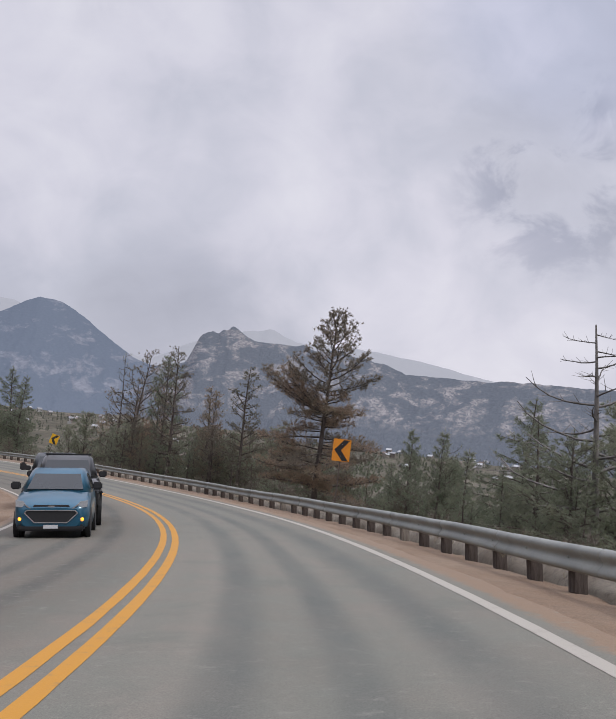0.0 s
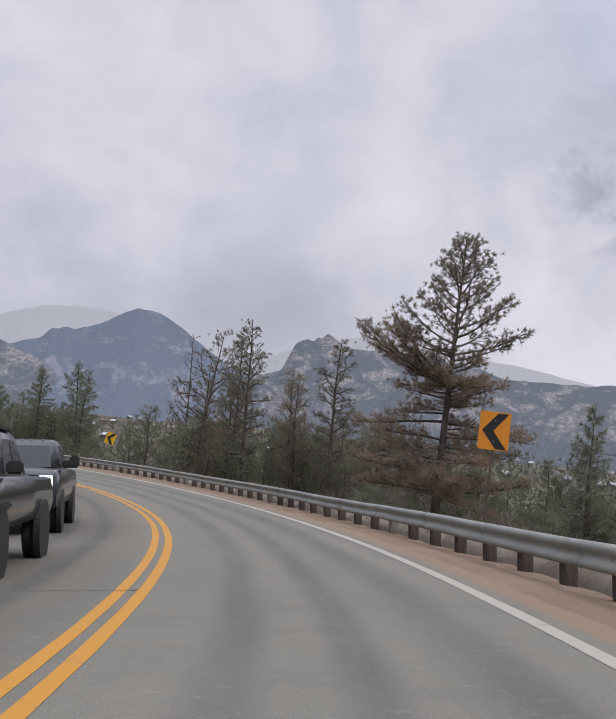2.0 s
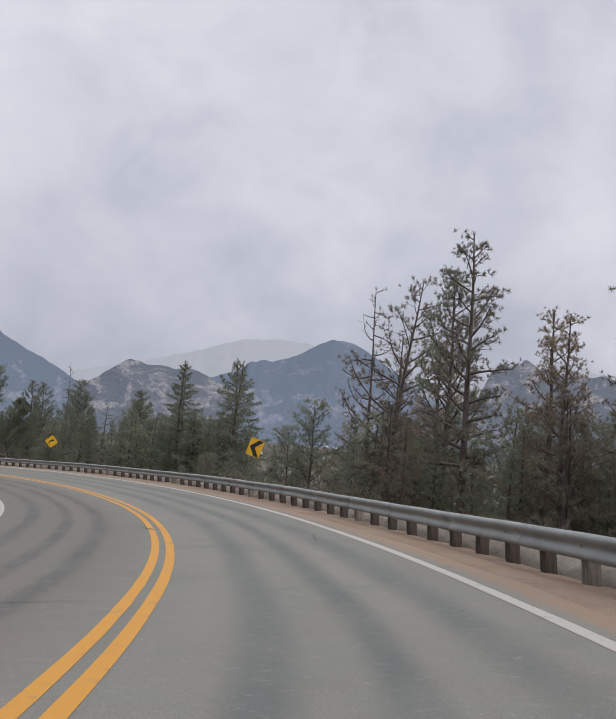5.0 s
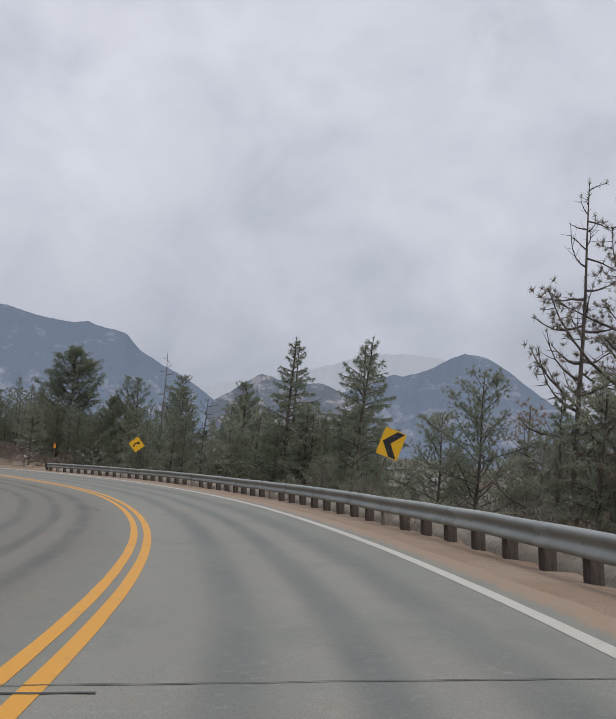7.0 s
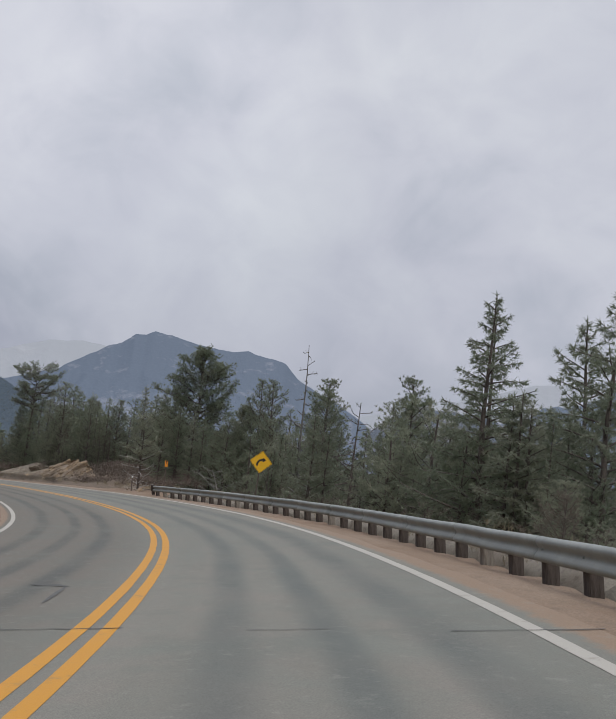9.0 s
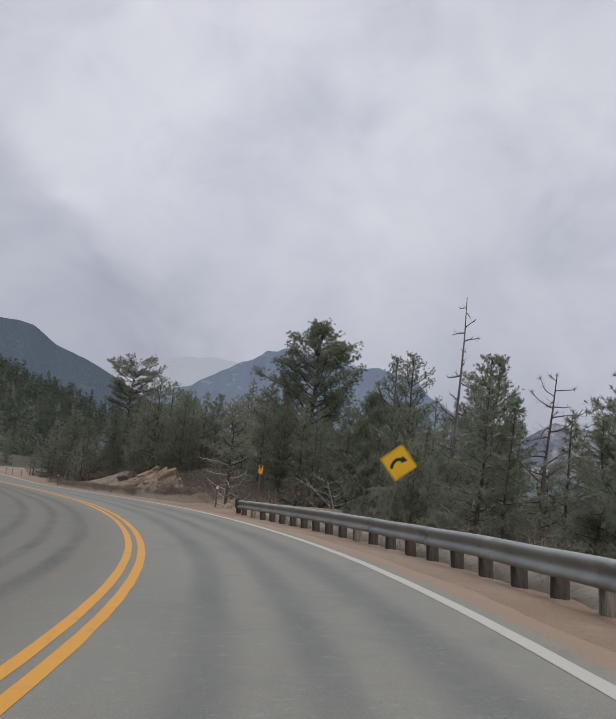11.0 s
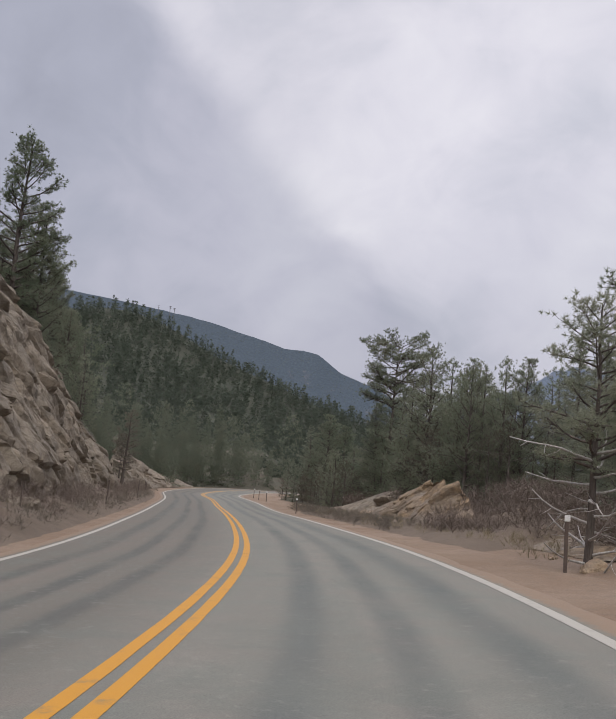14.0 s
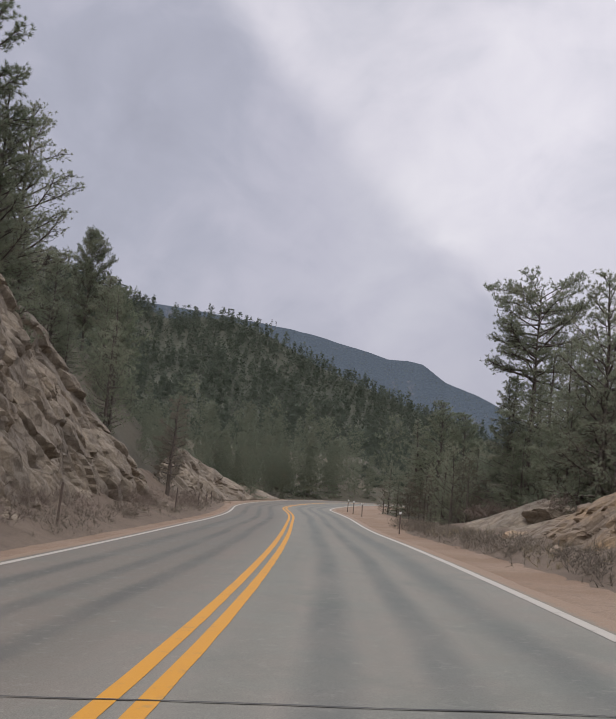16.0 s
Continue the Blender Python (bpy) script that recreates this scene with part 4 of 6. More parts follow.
def limb_path(start, az, rise, length, droop, kink, n=5):
    pts, p = [Vector(start)], Vector(start)
    a, e = az, rise
    for i in range(n):
        st = length / n
        p = p + Vector((math.cos(a) * math.cos(e), math.sin(a) * math.cos(e), math.sin(e))) * st
        pts.append(p.copy())
        a += random.uniform(-kink, kink)
        e += droop + random.uniform(-kink, kink) * 0.5
    return pts


def make_tree(kind, H, seed, label, needles=GREEN_NEEDLES, bark=GREY_BARK, bare_to=0.3, width=0.26, limbs=46, tuft=0.20, blades=11,
              shape="pine", density=1.0, lean=0.02, bladew=0.10, extra=(), lite=False, flat=False):
    """A conifer: trunk with its limbs, and a crown of needle tufts. shape: pine, fir, or dead."""
    random.seed(seed)
    t = tagged(new("pine_tree" if shape == "pine" else "fir_tree" if shape == "fir" else "dead_tree"), label, "tree")
    wood = Wood()
    r0 = H * (0.017 if shape != "fir" else 0.015)
    tp = []
    bx, by = random.uniform(-lean, lean) * H, random.uniform(-lean, lean) * H
    for i in range(9):
        u = i / 8
        tp.append(Vector((bx * u * u + 0.02 * H * noise.noise(Vector((u * 2.5, seed, 0))) * u, by * u * u + 0.02 * H * noise.noise(Vector((u * 2.5, seed, 5))) * u, H * u * 0.985 - 0.3 * (i == 0))))
    wood.tube(tp, [r0 * (1 - 0.93 * (i / 8) ** 0.9) + 0.006 for i in range(9)], 7)

    def trunk(u):
        k = min(7, int(u * 8))
        return tp[k].lerp(tp[k + 1], u * 8 - k)

    pos, axis, size = [], [], []

    def add(p, d, s):
        pos.append(tuple(p))
        axis.append(tuple(d))
        size.append(s)

    def spray(lp, az, rise, reach, rr, inner):
        """Branchlets along the outer part of a limb; each forks into short twigs that end in a round tuft."""
        m = max(3, int((1.5 + reach / (0.17 if not lite else 0.30)) * density))
        for k in range(m):
            g = inner + (1 - inner) * (k + random.random()) / m
            j = min(4, int(g * 5))
            b = lp[j].lerp(lp[j + 1], g * 5 - j)
            ln = (0.16 + 0.26 * min(reach, 2.4) * (1.15 - 0.75 * g)) * random.uniform(0.5, 1.3)
            bl = limb_path(b, az + (1 if k % 2 else -1) * random.uniform(0.3, 1.3), 0.4 * rise + random.uniform(-0.45, 0.55), ln, 0.12, 0.3, 3)
            if not lite:
                wood.tube((bl[0], bl[2], bl[3]), (rr * 0.30 + 0.002, rr * 0.18 + 0.002, 0.003), 3)
            for q in range(3 if not lite else 2):
                c = bl[3] if q == 0 else bl[random.choice((1, 2))] + Vector((random.gauss(0, 1), random.gauss(0, 1), random.uniform(-0.3, 1.2))) * tuft * 1.15
                add(c, (c - bl[1] + Vector((0, 0, 0.6 * tuft))).normalized(), tuft * random.uniform(0.75, 1.2))
        add(lp[-1], (lp[-1] - lp[-2]).normalized(), tuft * 1.1)

    for i in range(limbs + len(extra)):
        f = (i + random.random()) / limbs
        u = bare_to + (0.985 - bare_to) * f
        az = i * 2.399 + random.uniform(-0.5, 0.5)
        if shape == "fir":
            reach = H * width * (1 - f) ** 0.75 * random.choice((0.45, 0.8, 1.0, 1.1)) * random.uniform(0.75, 1.2) + 0.14
            rise, droop = random.uniform(-0.15, 0.25) + 0.55 * f, random.uniform(-0.10, 0.05)
        elif shape == "dead":
            reach = H * width * (1 - 0.75 * f) * random.uniform(0.35, 1.15)
            rise, droop = random.uniform(-0.25, 0.5), random.uniform(-0.05, 0.16)
        else:
            belly = (math.sin(math.pi * min(1, 0.18 + 0.80 * f)) ** 0.7) * (1 - 0.25 * f) if not flat else 0.55 + 0.45 * math.sin(math.pi * (0.15 + 0.7 * f))
            reach = H * width * belly * random.choice((0.4, 0.7, 0.95, 1.05)) * random.uniform(0.8, 1.25) + 0.15
            rise, droop = random.uniform(-0.15, 0.45) + (0.55 * f if not flat else 0.05), random.uniform(-0.03, 0.15) if not flat else random.uniform(-0.06, 0.05)
        if i >= limbs:
            u, az, reach, rise = extra[i - limbs]
            f, droop = u, 0.05
        start = trunk(u)
        lp = limb_path(start, az, rise, reach, droop, 0.12 if shape == "fir" else 0.34 if shape == "dead" else 0.22)
        rr = max(0.008, r0 * 0.34 * (1 - 0.75 * f))
        if lite:
            wood.tube((lp[0], lp[2], lp[5]), (rr, rr * 0.7, 0.006), 3)
        else:
            wood.tube(lp, [rr * (1 - 0.8 * k / 5) + 0.004 for k in range(6)], 4)
        if shape == "dead":
            for k in range(1, 5):
                for _ in range(2):
                    d = limb_path(lp[k], az + random.choice((-1, 1)) * random.uniform(0.5, 1.2), random.uniform(-0.2, 0.8), reach * random.uniform(0.15, 0.38), 0.05, 0.3, 3)
                    wood.tube((d[0], d[1], d[3]), (rr * 0.42, rr * 0.3, 0.003), 3)
            if random.random() > density:
                continue
            add(lp[-1], (lp[-1] - lp[-2]).normalized(), tuft)
            continue
        if shape == "fir":
            m = max(3, int(reach / (tuft * (1.0 if lite else 0.68)) * density))
            for k in range(m):
                g = (k + 0.6) / m
                q = lp[min(4, int(g * 5))].lerp(lp[min(5, int(g * 5) + 1)], g * 5 - int(g * 5) if g < 1 else 1)
                for sgn in (-1, 1):
                    if random.random() < 0.15:
                        continue
                    out = az + sgn * random.uniform(0.45, 1.1)
                    d = Vector((math.cos(out), math.sin(out), random.uniform(-0.45, 0.12))).normalized()
                    ln = reach * 0.30 * (1.15 - g) + tuft * 0.55
                    add(q + d * ln * 0.35, d, tuft * random.uniform(0.8, 1.3))
                    if ln > tuft * 1.1:
                        add(q + d * ln * 0.9, d, tuft * random.uniform(0.7, 1.2))
            add(lp[-1], (lp[-1] - lp[-2]).normalized(), tuft * 0.9)
        else:
            spray(lp, az, rise, reach, rr, 0.36 if i < limbs else 0.15)
    add(tp[-1], (0, 0, 1), tuft)
    part("trunk", wood.mesh("trunk"), bark, t)
    if pos and (shape != "dead" or len(pos) > 3):
        part("crown", tuft_mesh("crown", pos, axis, size, blades, bladew, 0.5 if shape == "fir" else 0.75), needles, t)
    t["tall"] = H
    return t


GREYED_NEEDLES = mat_needles("greyed_needles", (0.128, 0.118, 0.098), (0.168, 0.150, 0.122), (0.150, 0.122, 0.102))


def make_browned_pine(H, seed, label):
    """A pine whose top is open and tufted; rusty lower down, with one long rising limb to the west."""
    random.seed(seed)
    t = tagged(new("pine_tree"), label, "tree")
    wood = Wood()
    tp = [Vector((0.030 * H * (i / 8) ** 1.2, 0.0, H * i / 8 * 0.99 - 0.3 * (i == 0))) for i in range(9)]
    wood.tube(tp, [0.165 * (1 - 0.93 * (i / 8) ** 0.9) + 0.007 for i in range(9)], 8)

    def trunk(u):
        k = min(7, int(u * 8))
        return tp[k].lerp(tp[k + 1], u * 8 - k)

    green, rusty = ([], [], []), ([], [], [])
    limbs = []
    for i in range(34):  # the open top: (height, azimuth, reach, rise, bend, rusty, where foliage begins)
        f = (i + random.random()) / 34
        limbs.append((0.65 + 0.335 * f, i * 2.399, (0.32 + 1.75 * (1 - f) ** 0.85) * random.uniform(0.70, 1.15), 0.22 + 0.55 * f, 0.11, False, 0.30))
    for i in range(7):
        limbs.append((random.uniform(0.60, 0.67), i * 0.9 + random.uniform(-0.3, 0.3), random.uniform(1.0, 1.9), 0.2, 0.08, False, 0.62))
    for az, r, e in ((3.0, 3.3, 0.50), (3.3, 3.0, 0.40), (2.75, 2.8, 0.60), (3.4, 2.4, 0.58), (2.95, 2.6, 0.78), (3.1, 2.4, 0.30)):
        limbs.append((0.565, az, r, e, 0.05, True, 0.16))
    for i in range(20):
        limbs.append((random.uniform(0.48, 0.61), i * 2.399, random.uniform(0.9, 1.7), random.uniform(-0.1, 0.4), 0.03, True, 0.2))
    for i in range(34):
        limbs.append((random.uniform(0.22, 0.47), i * 2.399, random.uniform(1.5, 2.9), random.uniform(-0.15, 0.15), 0.0, i % 4 > 0, 0.25))
    for u, az, reach, rise, bend, brown, inner in limbs:
        lp = limb_path(trunk(u), az + random.uniform(-0.2, 0.2), rise, reach, bend, 0.16)
        rr = 0.012 + 0.010 * reach
        wood.tube(lp, [rr * (1 - 0.8 * k / 5) + 0.004 for k in range(6)], 5)
        m = int(2 + reach / (0.19 if not brown else 0.12))
        for k in range(m):
            g = inner + (1 - inner) * (k + random.random()) / m
            j = min(4, int(g * 5))
            b = lp[j].lerp(lp[j + 1], g * 5 - j)
            ln = (0.12 + 0.30 * min(reach, 2.0) * (1.15 - 0.8 * g)) * random.uniform(0.5, 1.2)
            bl = limb_path(b, az + (1 if k % 2 else -1) * random.uniform(0.3, 1.1), 0.5 * rise + random.uniform(-0.3, 0.6), ln, 0.15, 0.25, 3)
            wood.tube((bl[0], bl[2], bl[3]), (rr * 0.3 + 0.003, rr * 0.2 + 0.003, 0.004), 3)
            end = (bl[3] - bl[2]).normalized()
            tip = reach > 2.9 and g > 0.88
            pos, axis, size = rusty if brown and not tip else green
            for q in range(3 if not brown else 5):
                c = bl[3] if q == 0 else bl[random.choice((1, 2))] + Vector((random.gauss(0, 0.14), random.gauss(0, 0.14), random.uniform(-0.06, 0.20)))
                pos.append(tuple(c))
                axis.append(tuple((c - bl[1] + Vector((0, 0, 0.08 if not brown else -0.02))).normalized()))
                size.append((0.150 if not brown else 0.15) * random.uniform(0.75, 1.2))
    part("trunk", wood.mesh("trunk"), GREY_BARK, t)
    part("crown", tuft_mesh("crown", *green, 26, 0.085, 0.7), GREYED_NEEDLES, t, "greyish tufted needles")
    part("browned_needles", tuft_mesh("browned_needles", *rusty, 18, 0.075, 0.85), BROWN_NEEDLES, t, "rusty brown needles")
    t["tall"] = H
    return t


PROTO = {
    "ponderosa_a": make_tree("p", 10, 11, "tall green ponderosa pine with tufted limbs", bare_to=0.16, width=0.23, limbs=60, tuft=0.135, blades=24, bladew=0.085, density=1.25),
    "tall_open": make_tree("p", 10, 51, "tall open pine on the rock with layered limbs", bare_to=0.25, width=0.18, limbs=58, tuft=0.13, blades=26, bladew=0.085, density=2.0),
    "ponderosa_b": make_tree("p", 10, 12, "flat-topped pine with bare lower limbs", bare_to=0.62, width=0.25, limbs=48, tuft=0.14, blades=24, density=1.9, bladew=0.085, flat=True),
    "ponderosa_d": make_tree("p", 10, 27, "full round-crowned dark green ponderosa pine", bare_to=0.16, width=0.33, limbs=110, tuft=0.16, blades=24, density=1.7, bladew=0.085),
    "ponderosa_c": make_tree("p", 10, 13, "dense dark green pine with short limbs", bare_to=0.05, width=0.23, limbs=76, tuft=0.15, blades=24, density=1.45, bladew=0.085),
    "browned": make_tree("p", 10, 14, "half-browned pine with rusty lower needles", needles=BROWN_NEEDLES, bare_to=0.10, width=0.25, limbs=54, tuft=0.135, blades=24, bladew=0.085, density=1.25),
    "forked": make_browned_pine(10, 24, "half-browned pine with a long low limb over the rail"),
    "scraggy": make_tree("p", 10, 15, "thin scraggy pine with sparse tufts", needles=GREYED_NEEDLES, bare_to=0.30, width=0.13, limbs=38, tuft=0.135, blades=24, density=1.1, bladew=0.085),
    "scraggy_b": make_tree("p", 10, 16, "thin brownish pine with sparse tufts", needles=BROWN_NEEDLES, bare_to=0.12, width=0.16, limbs=44, tuft=0.135, blades=24, density=1.1, bladew=0.085),
    "fir_a": make_tree("f", 10, 17, "conical green fir with layered branches", needles=FIR_NEEDLES, bare_to=0.05, width=0.3, limbs=74, tuft=0.19, blades=14, shape="fir", density=0.8, bladew=0.10),
    "fir_b": make_tree("f", 10, 18, "slender fir with drooping branches", needles=FIR_NEEDLES, bare_to=0.04, width=0.27, limbs=70, tuft=0.18, blades=14, shape="fir", density=0.8, bladew=0.10),
    "bushy": make_tree("p", 6, 19, "bushy young green pine on the slope", bare_to=0.03, width=0.34, limbs=54, tuft=0.12, blades=22, density=1.4, bladew=0.09),
    "olive": make_tree("p", 6, 22, "olive-brown bushy pine with dead twigs", needles=GREYED_NEEDLES, bare_to=0.03, width=0.34, limbs=52, tuft=0.115, blades=20, density=1.3, bladew=0.09),
    "open_b": make_tree("p", 10, 57, "open pine with long bare limbs and tufted tips", needles=GREYED_NEEDLES, bare_to=0.28, width=0.27, limbs=30, tuft=0.16, blades=30, bladew=0.075, density=0.62),
    "dead_a": make_tree("d", 10, 20, "bare dead pine with twisted grey limbs", bark=DEAD_WOOD, bare_to=0.18, width=0.22, limbs=30, shape="dead", density=0.0),
    "dead_b": make_tree("d", 10, 21, "nearly bare pine with a few needle tufts", bark=GREY_BARK, bare_to=0.2, width=0.34, limbs=40, shape="dead", density=0.9, tuft=0.17, blades=34, bladew=0.06),
    "dead_d": make_tree("d", 8, 25, "crooked bare dead tree with forking branches", bark=DEAD_WOOD, bare_to=0.42, width=0.36, limbs=24, shape="dead", density=0.0, lean=0.05),
    "dead_c": make_tree("d", 3.4, 23, "low bleached dead tree with bare white limbs", bark=BLEACHED, bare_to=0.15, width=0.9, limbs=22, shape="dead", density=0.0, lean=0.16),
}


def bleached_limb_pine(H, seed):
    """A small pine whose lower limbs are dead, bare and bleached."""
    t = make_tree("p", H, seed, "pine with long bleached bare lower limbs", bare_to=0.42, width=0.24, limbs=40, tuft=0.12, blades=22, bladew=0.085, density=1.5)
    random.seed(seed + 1)
    for i in range(17):
        wood = Wood()
        az, h = i * 2.399 + random.uniform(-0.4, 0.4), 0.5 + 2.6 * i / 17
        reach = random.uniform(1.0, 2.2)
        lp = limb_path(Vector((0, 0, h)), az, random.uniform(-0.1, 0.45), reach, random.uniform(-0.05, 0.2), 0.34)
        wood.tube(lp, [0.028 * (1 - 0.8 * k / 5) + 0.004 for k in range(6)], 5)
        for k in (2, 3, 4):
            d = limb_path(lp[k], az + random.choice((-1, 1)) * random.uniform(0.4, 1.0), random.uniform(-0.5, 0.5), reach * random.uniform(0.15, 0.4), 0.08, 0.3, 3)
            wood.tube((d[0], d[1], d[3]), (0.011, 0.008, 0.003), 3)
        part("dead_limb", wood.mesh("dead_limb"), BLEACHED, t, "bleached bare limb")
    return t


PROTO["bleached_limbs"] = bleached_limb_pine(6, 63)
LITE = {
    "ponderosa_a": make_tree("p", 10, 31, "green ponderosa pine in the roadside wood", bare_to=0.12, width=0.22, limbs=44, tuft=0.20, blades=14, bladew=0.12, lite=True),
    "ponderosa_c": make_tree("p", 10, 33, "dense dark green pine in the roadside wood", bare_to=0.04, width=0.24, limbs=48, tuft=0.21, blades=14, density=1.35, bladew=0.12, lite=True),
    "fir_a": make_tree("f", 10, 37, "conical green fir in the roadside wood", needles=FIR_NEEDLES, bare_to=0.04, width=0.25, limbs=66, tuft=0.30, blades=10, shape="fir", bladew=0.12, lite=True),
    "fir_b": make_tree("f", 10, 38, "slender fir with short drooping branches", needles=FIR_NEEDLES, bare_to=0.03, width=0.22, limbs=60, tuft=0.28, blades=10, shape="fir", bladew=0.12, lite=True),
    "bushy": make_tree("p", 6, 39, "bushy young green pine among others", bare_to=0.02, width=0.34, limbs=42, tuft=0.17, blades=14, density=1.3, bladew=0.12, lite=True),
    "olive": make_tree("p", 6, 42, "olive-brown bushy pine among others", needles=GREYED_NEEDLES, bare_to=0.02, width=0.34, limbs=40, tuft=0.17, blades=14, density=1.25, bladew=0.12, lite=True),
    "browned": make_tree("p", 10, 44, "browned pine among green ones", needles=BROWN_NEEDLES, bare_to=0.06, width=0.25, limbs=44, tuft=0.19, blades=14, density=1.2, bladew=0.12, lite=True),
}
used = {}


def plant(kind, x, y, top=None, tall=None, z=None, wide=1.0, turn=None, lite=False, tilt=0.0):
    """Stands a tree at x, y; its top at a given height, or so many metres tall."""
    lite = lite and kind in LITE
    proto = LITE[kind] if lite else PROTO[kind]
    g = ground_z(x, y) if z is None else z
    h = tall if top is None else max(1.5, top - g)
    k = h / proto["tall"]
    ang = random.uniform(0, 360) if turn is None else turn
    m = pose(x, y, g - 0.1, 0, 0, ang) @ Matrix.Rotation(radians(tilt), 4, "Y") @ Matrix.Diagonal((k * wide, k * wide, k, 1))
    kind = (kind, lite)
    if kind not in used:
        used[kind] = proto
        proto.matrix_basis = m
        return proto
    ob = used[kind].copy()
    scene.collection.objects.link(ob)
    ob.matrix_basis = m
    for c in used[kind].children:
        cc = c.copy()
        scene.collection.objects.link(cc)
        cc.parent = ob
    return ob


def plant_sd(kind, s, d, up, wide=1.0, turn=None, lite=False):
    """A tree beside the road whose top stands so high over the road's level."""
    p = on_road(s, d)
    return plant(kind, p.x, p.y, top=p.z - 0.04 * d + up, wide=wide, turn=turn, lite=lite)


random.seed(40)
# the trees that stand out
p = on_road(79.3, 10.2)
plant("open_b", p.x, p.y, top=p.z + 9.6, turn=25, tilt=7.5, wide=0.85)
plant("forked", -0.7, 47, top=6.8, turn=0, wide=1.0)
plant("scraggy", -11.9, 70.5, top=5.8, wide=0.9)
plant("scraggy", -6.1, 64.3, top=4.5, wide=1.0)
plant("fir_a", -38.1, 111.2, top=4.1, wide=1.05)
plant("fir_b", -38.3, 102.3, top=2.9)
plant("fir_b", -36.6, 98.5, top=2.7, wide=1.1)
plant("fir_a", -32.8, 99.4, top=3)
plant("ponderosa_d", -75.5, 126.2, top=3.9, wide=1.05)
plant("ponderosa_c", -60.5, 123, top=1.7)
plant("ponderosa_b", -114.0, 139.7, top=2.9, wide=0.80)
plant("fir_b", -91.4, 135.6, top=1.4)
plant("ponderosa_a", -101.4, 133.9, top=1.1)
plant("tall_open", -108.3, 111.0, top=9.7, wide=1.05)
plant("ponderosa_a", -119.9, 114.4, top=8.9, wide=1.05, turn=140)
plant("ponderosa_d", -144.5, 121.6, top=8.4, wide=0.75)
plant("ponderosa_c", -116.0, 113.0, top=4.6, wide=1.2)
plant("ponderosa_c", -112.0, 111.0, top=5.2, wide=1.3)
plant("ponderosa_c", -141.0, 122.6, top=4.6, wide=1.0)
plant("ponderosa_d", -150.5, 125.0, top=5.4, wide=0.8)
plant("ponderosa_c", -109.3, 112.7, top=5.9, wide=0.8)
for k, s, d, u, w in (("fir_a", 33, 11.9, 4.9, 1.2), ("dead_d", 27, 11.3, 6.7, 1.25), ("fir_a", 30.5, 11, 4.0, 1.2), ("bushy", 27, 10.4, 2.9, 1.1), ("bushy", 25.4, 11.6, 3.3, 1.2), ("ponderosa_c", 29, 13.2, 4.4, 1.2), ("bushy", 43, 11.9, 2.6, 0.8), ("bushy", 36, 10.2, 2.2, 0.9), ("scraggy_b", 65, 10.2, 6.3, 0.9),
                      ("scraggy_b", 81, 11.9, 7.5, 0.9), ("scraggy_b", 67, 10.8, 6.7, 1.0), ("scraggy", 8, 10.2, 7.3, 0.7),
                      ("dead_b", 80.4, 10.2, 9.6, 0.6), ("bushy", 84, 9.0, 4.3, 0.9), ("olive", 95.5, 7.6, 1.3, 1.0), ("bushy", 97, 8.4, 1.6, 1.0), ("fir_b", 93.5, 8.8, 1.2, 1.2), ("scraggy_b", 76.4, 11.4, 6.7, 1.2), ("ponderosa_a", 73, 10.2, 9.1, 0.8), ("ponderosa_c", 116, 11.9, 6.4, 0.9), ("ponderosa_c", 122, 15.1, 6, 0.9),
                      ("bushy", 86, 8.6, 3.1, 0.9), ("ponderosa_a", 134, 11.9, 8, 0.8), ("dead_a", 129, 11.9, 9.8, 0.6), ("ponderosa_a", 126, 11.9, 6.8, 0.7), ("dead_b", 122, 11.9, 5.7, 0.9),
                      ("ponderosa_a", 138, 12.9, 8.5, 0.9), ("ponderosa_c", 162, 10.8, 8.3, 0.9), ("ponderosa_c", 17, 11.3, 9, 0.9), ("ponderosa_a", 165, 9.2, 8.6, 0.7),
                      ("ponderosa_c", 178, -14.6, 13.0, 1.2), ("ponderosa_c", 191, -15.0, 13.0, 1.0),
                      ("bleached_limbs", 138.4, 4.9, 5.3, 1.0), ("ponderosa_c", 205, 8.2, 8.6, 1.1), ("fir_a", 213, 8.0, 8.0, 1.2), ("ponderosa_c", 199, 8.6, 7.4, 1.1), ("scraggy", 197.5, -8.9, 6.6, 1.3), ("olive", 201, -9.4, 4.6, 0.8), ("dead_c", 134, 9.0, 1.9, 1.3), ("ponderosa_c", 143, 7.8, 6.0, 0.8), ("ponderosa_c", 144.5, 9.6, 6.6, 0.9), ("ponderosa_d", 139.5, 12.5, 6.6, 0.9), ("dead_c", 120, 8.4, 1.6, 1.0)):
    plant_sd(k, s, d, u, w)


far_trees = []


def in_clearing(x, y):
    """The gap in the wood beyond the second sign, through which the valley shows."""
    b0, b1 = math.degrees(math.atan2(-x, y)), math.degrees(math.atan2(-3.0 - x, y - 26.6))
    return 13.2 < b0 < 18.0 and 16.6 < b1 < 21.5 and math.hypot(x, y) > 60


def fill(n, s0, s1, d0, d1, u0, u1, kinds, far=False):
    for i in range(n):
        s, d, up, w = random.uniform(s0, s1), random.uniform(d0, d1), random.uniform(u0, u1), random.uniform(0.85, 1.2)
        p = on_road(s, d)
        if in_clearing(p.x, p.y):
            up = random.uniform(-1.6, -0.6)
        if 163 < s < 206 and d > 0:
            up = min(up, 0.95 * d - 0.3)
        k = random.choice(kinds)
        if far:
            q = Vector((p.x, p.y, ground_z(p.x, p.y) - 0.2))
            far_trees.append((k, q, max(2.5, p.z - 0.04 * d + up - q.z), w))
        else:
            plant_sd(k, s, d, up, w, lite=i % 11 > 0)


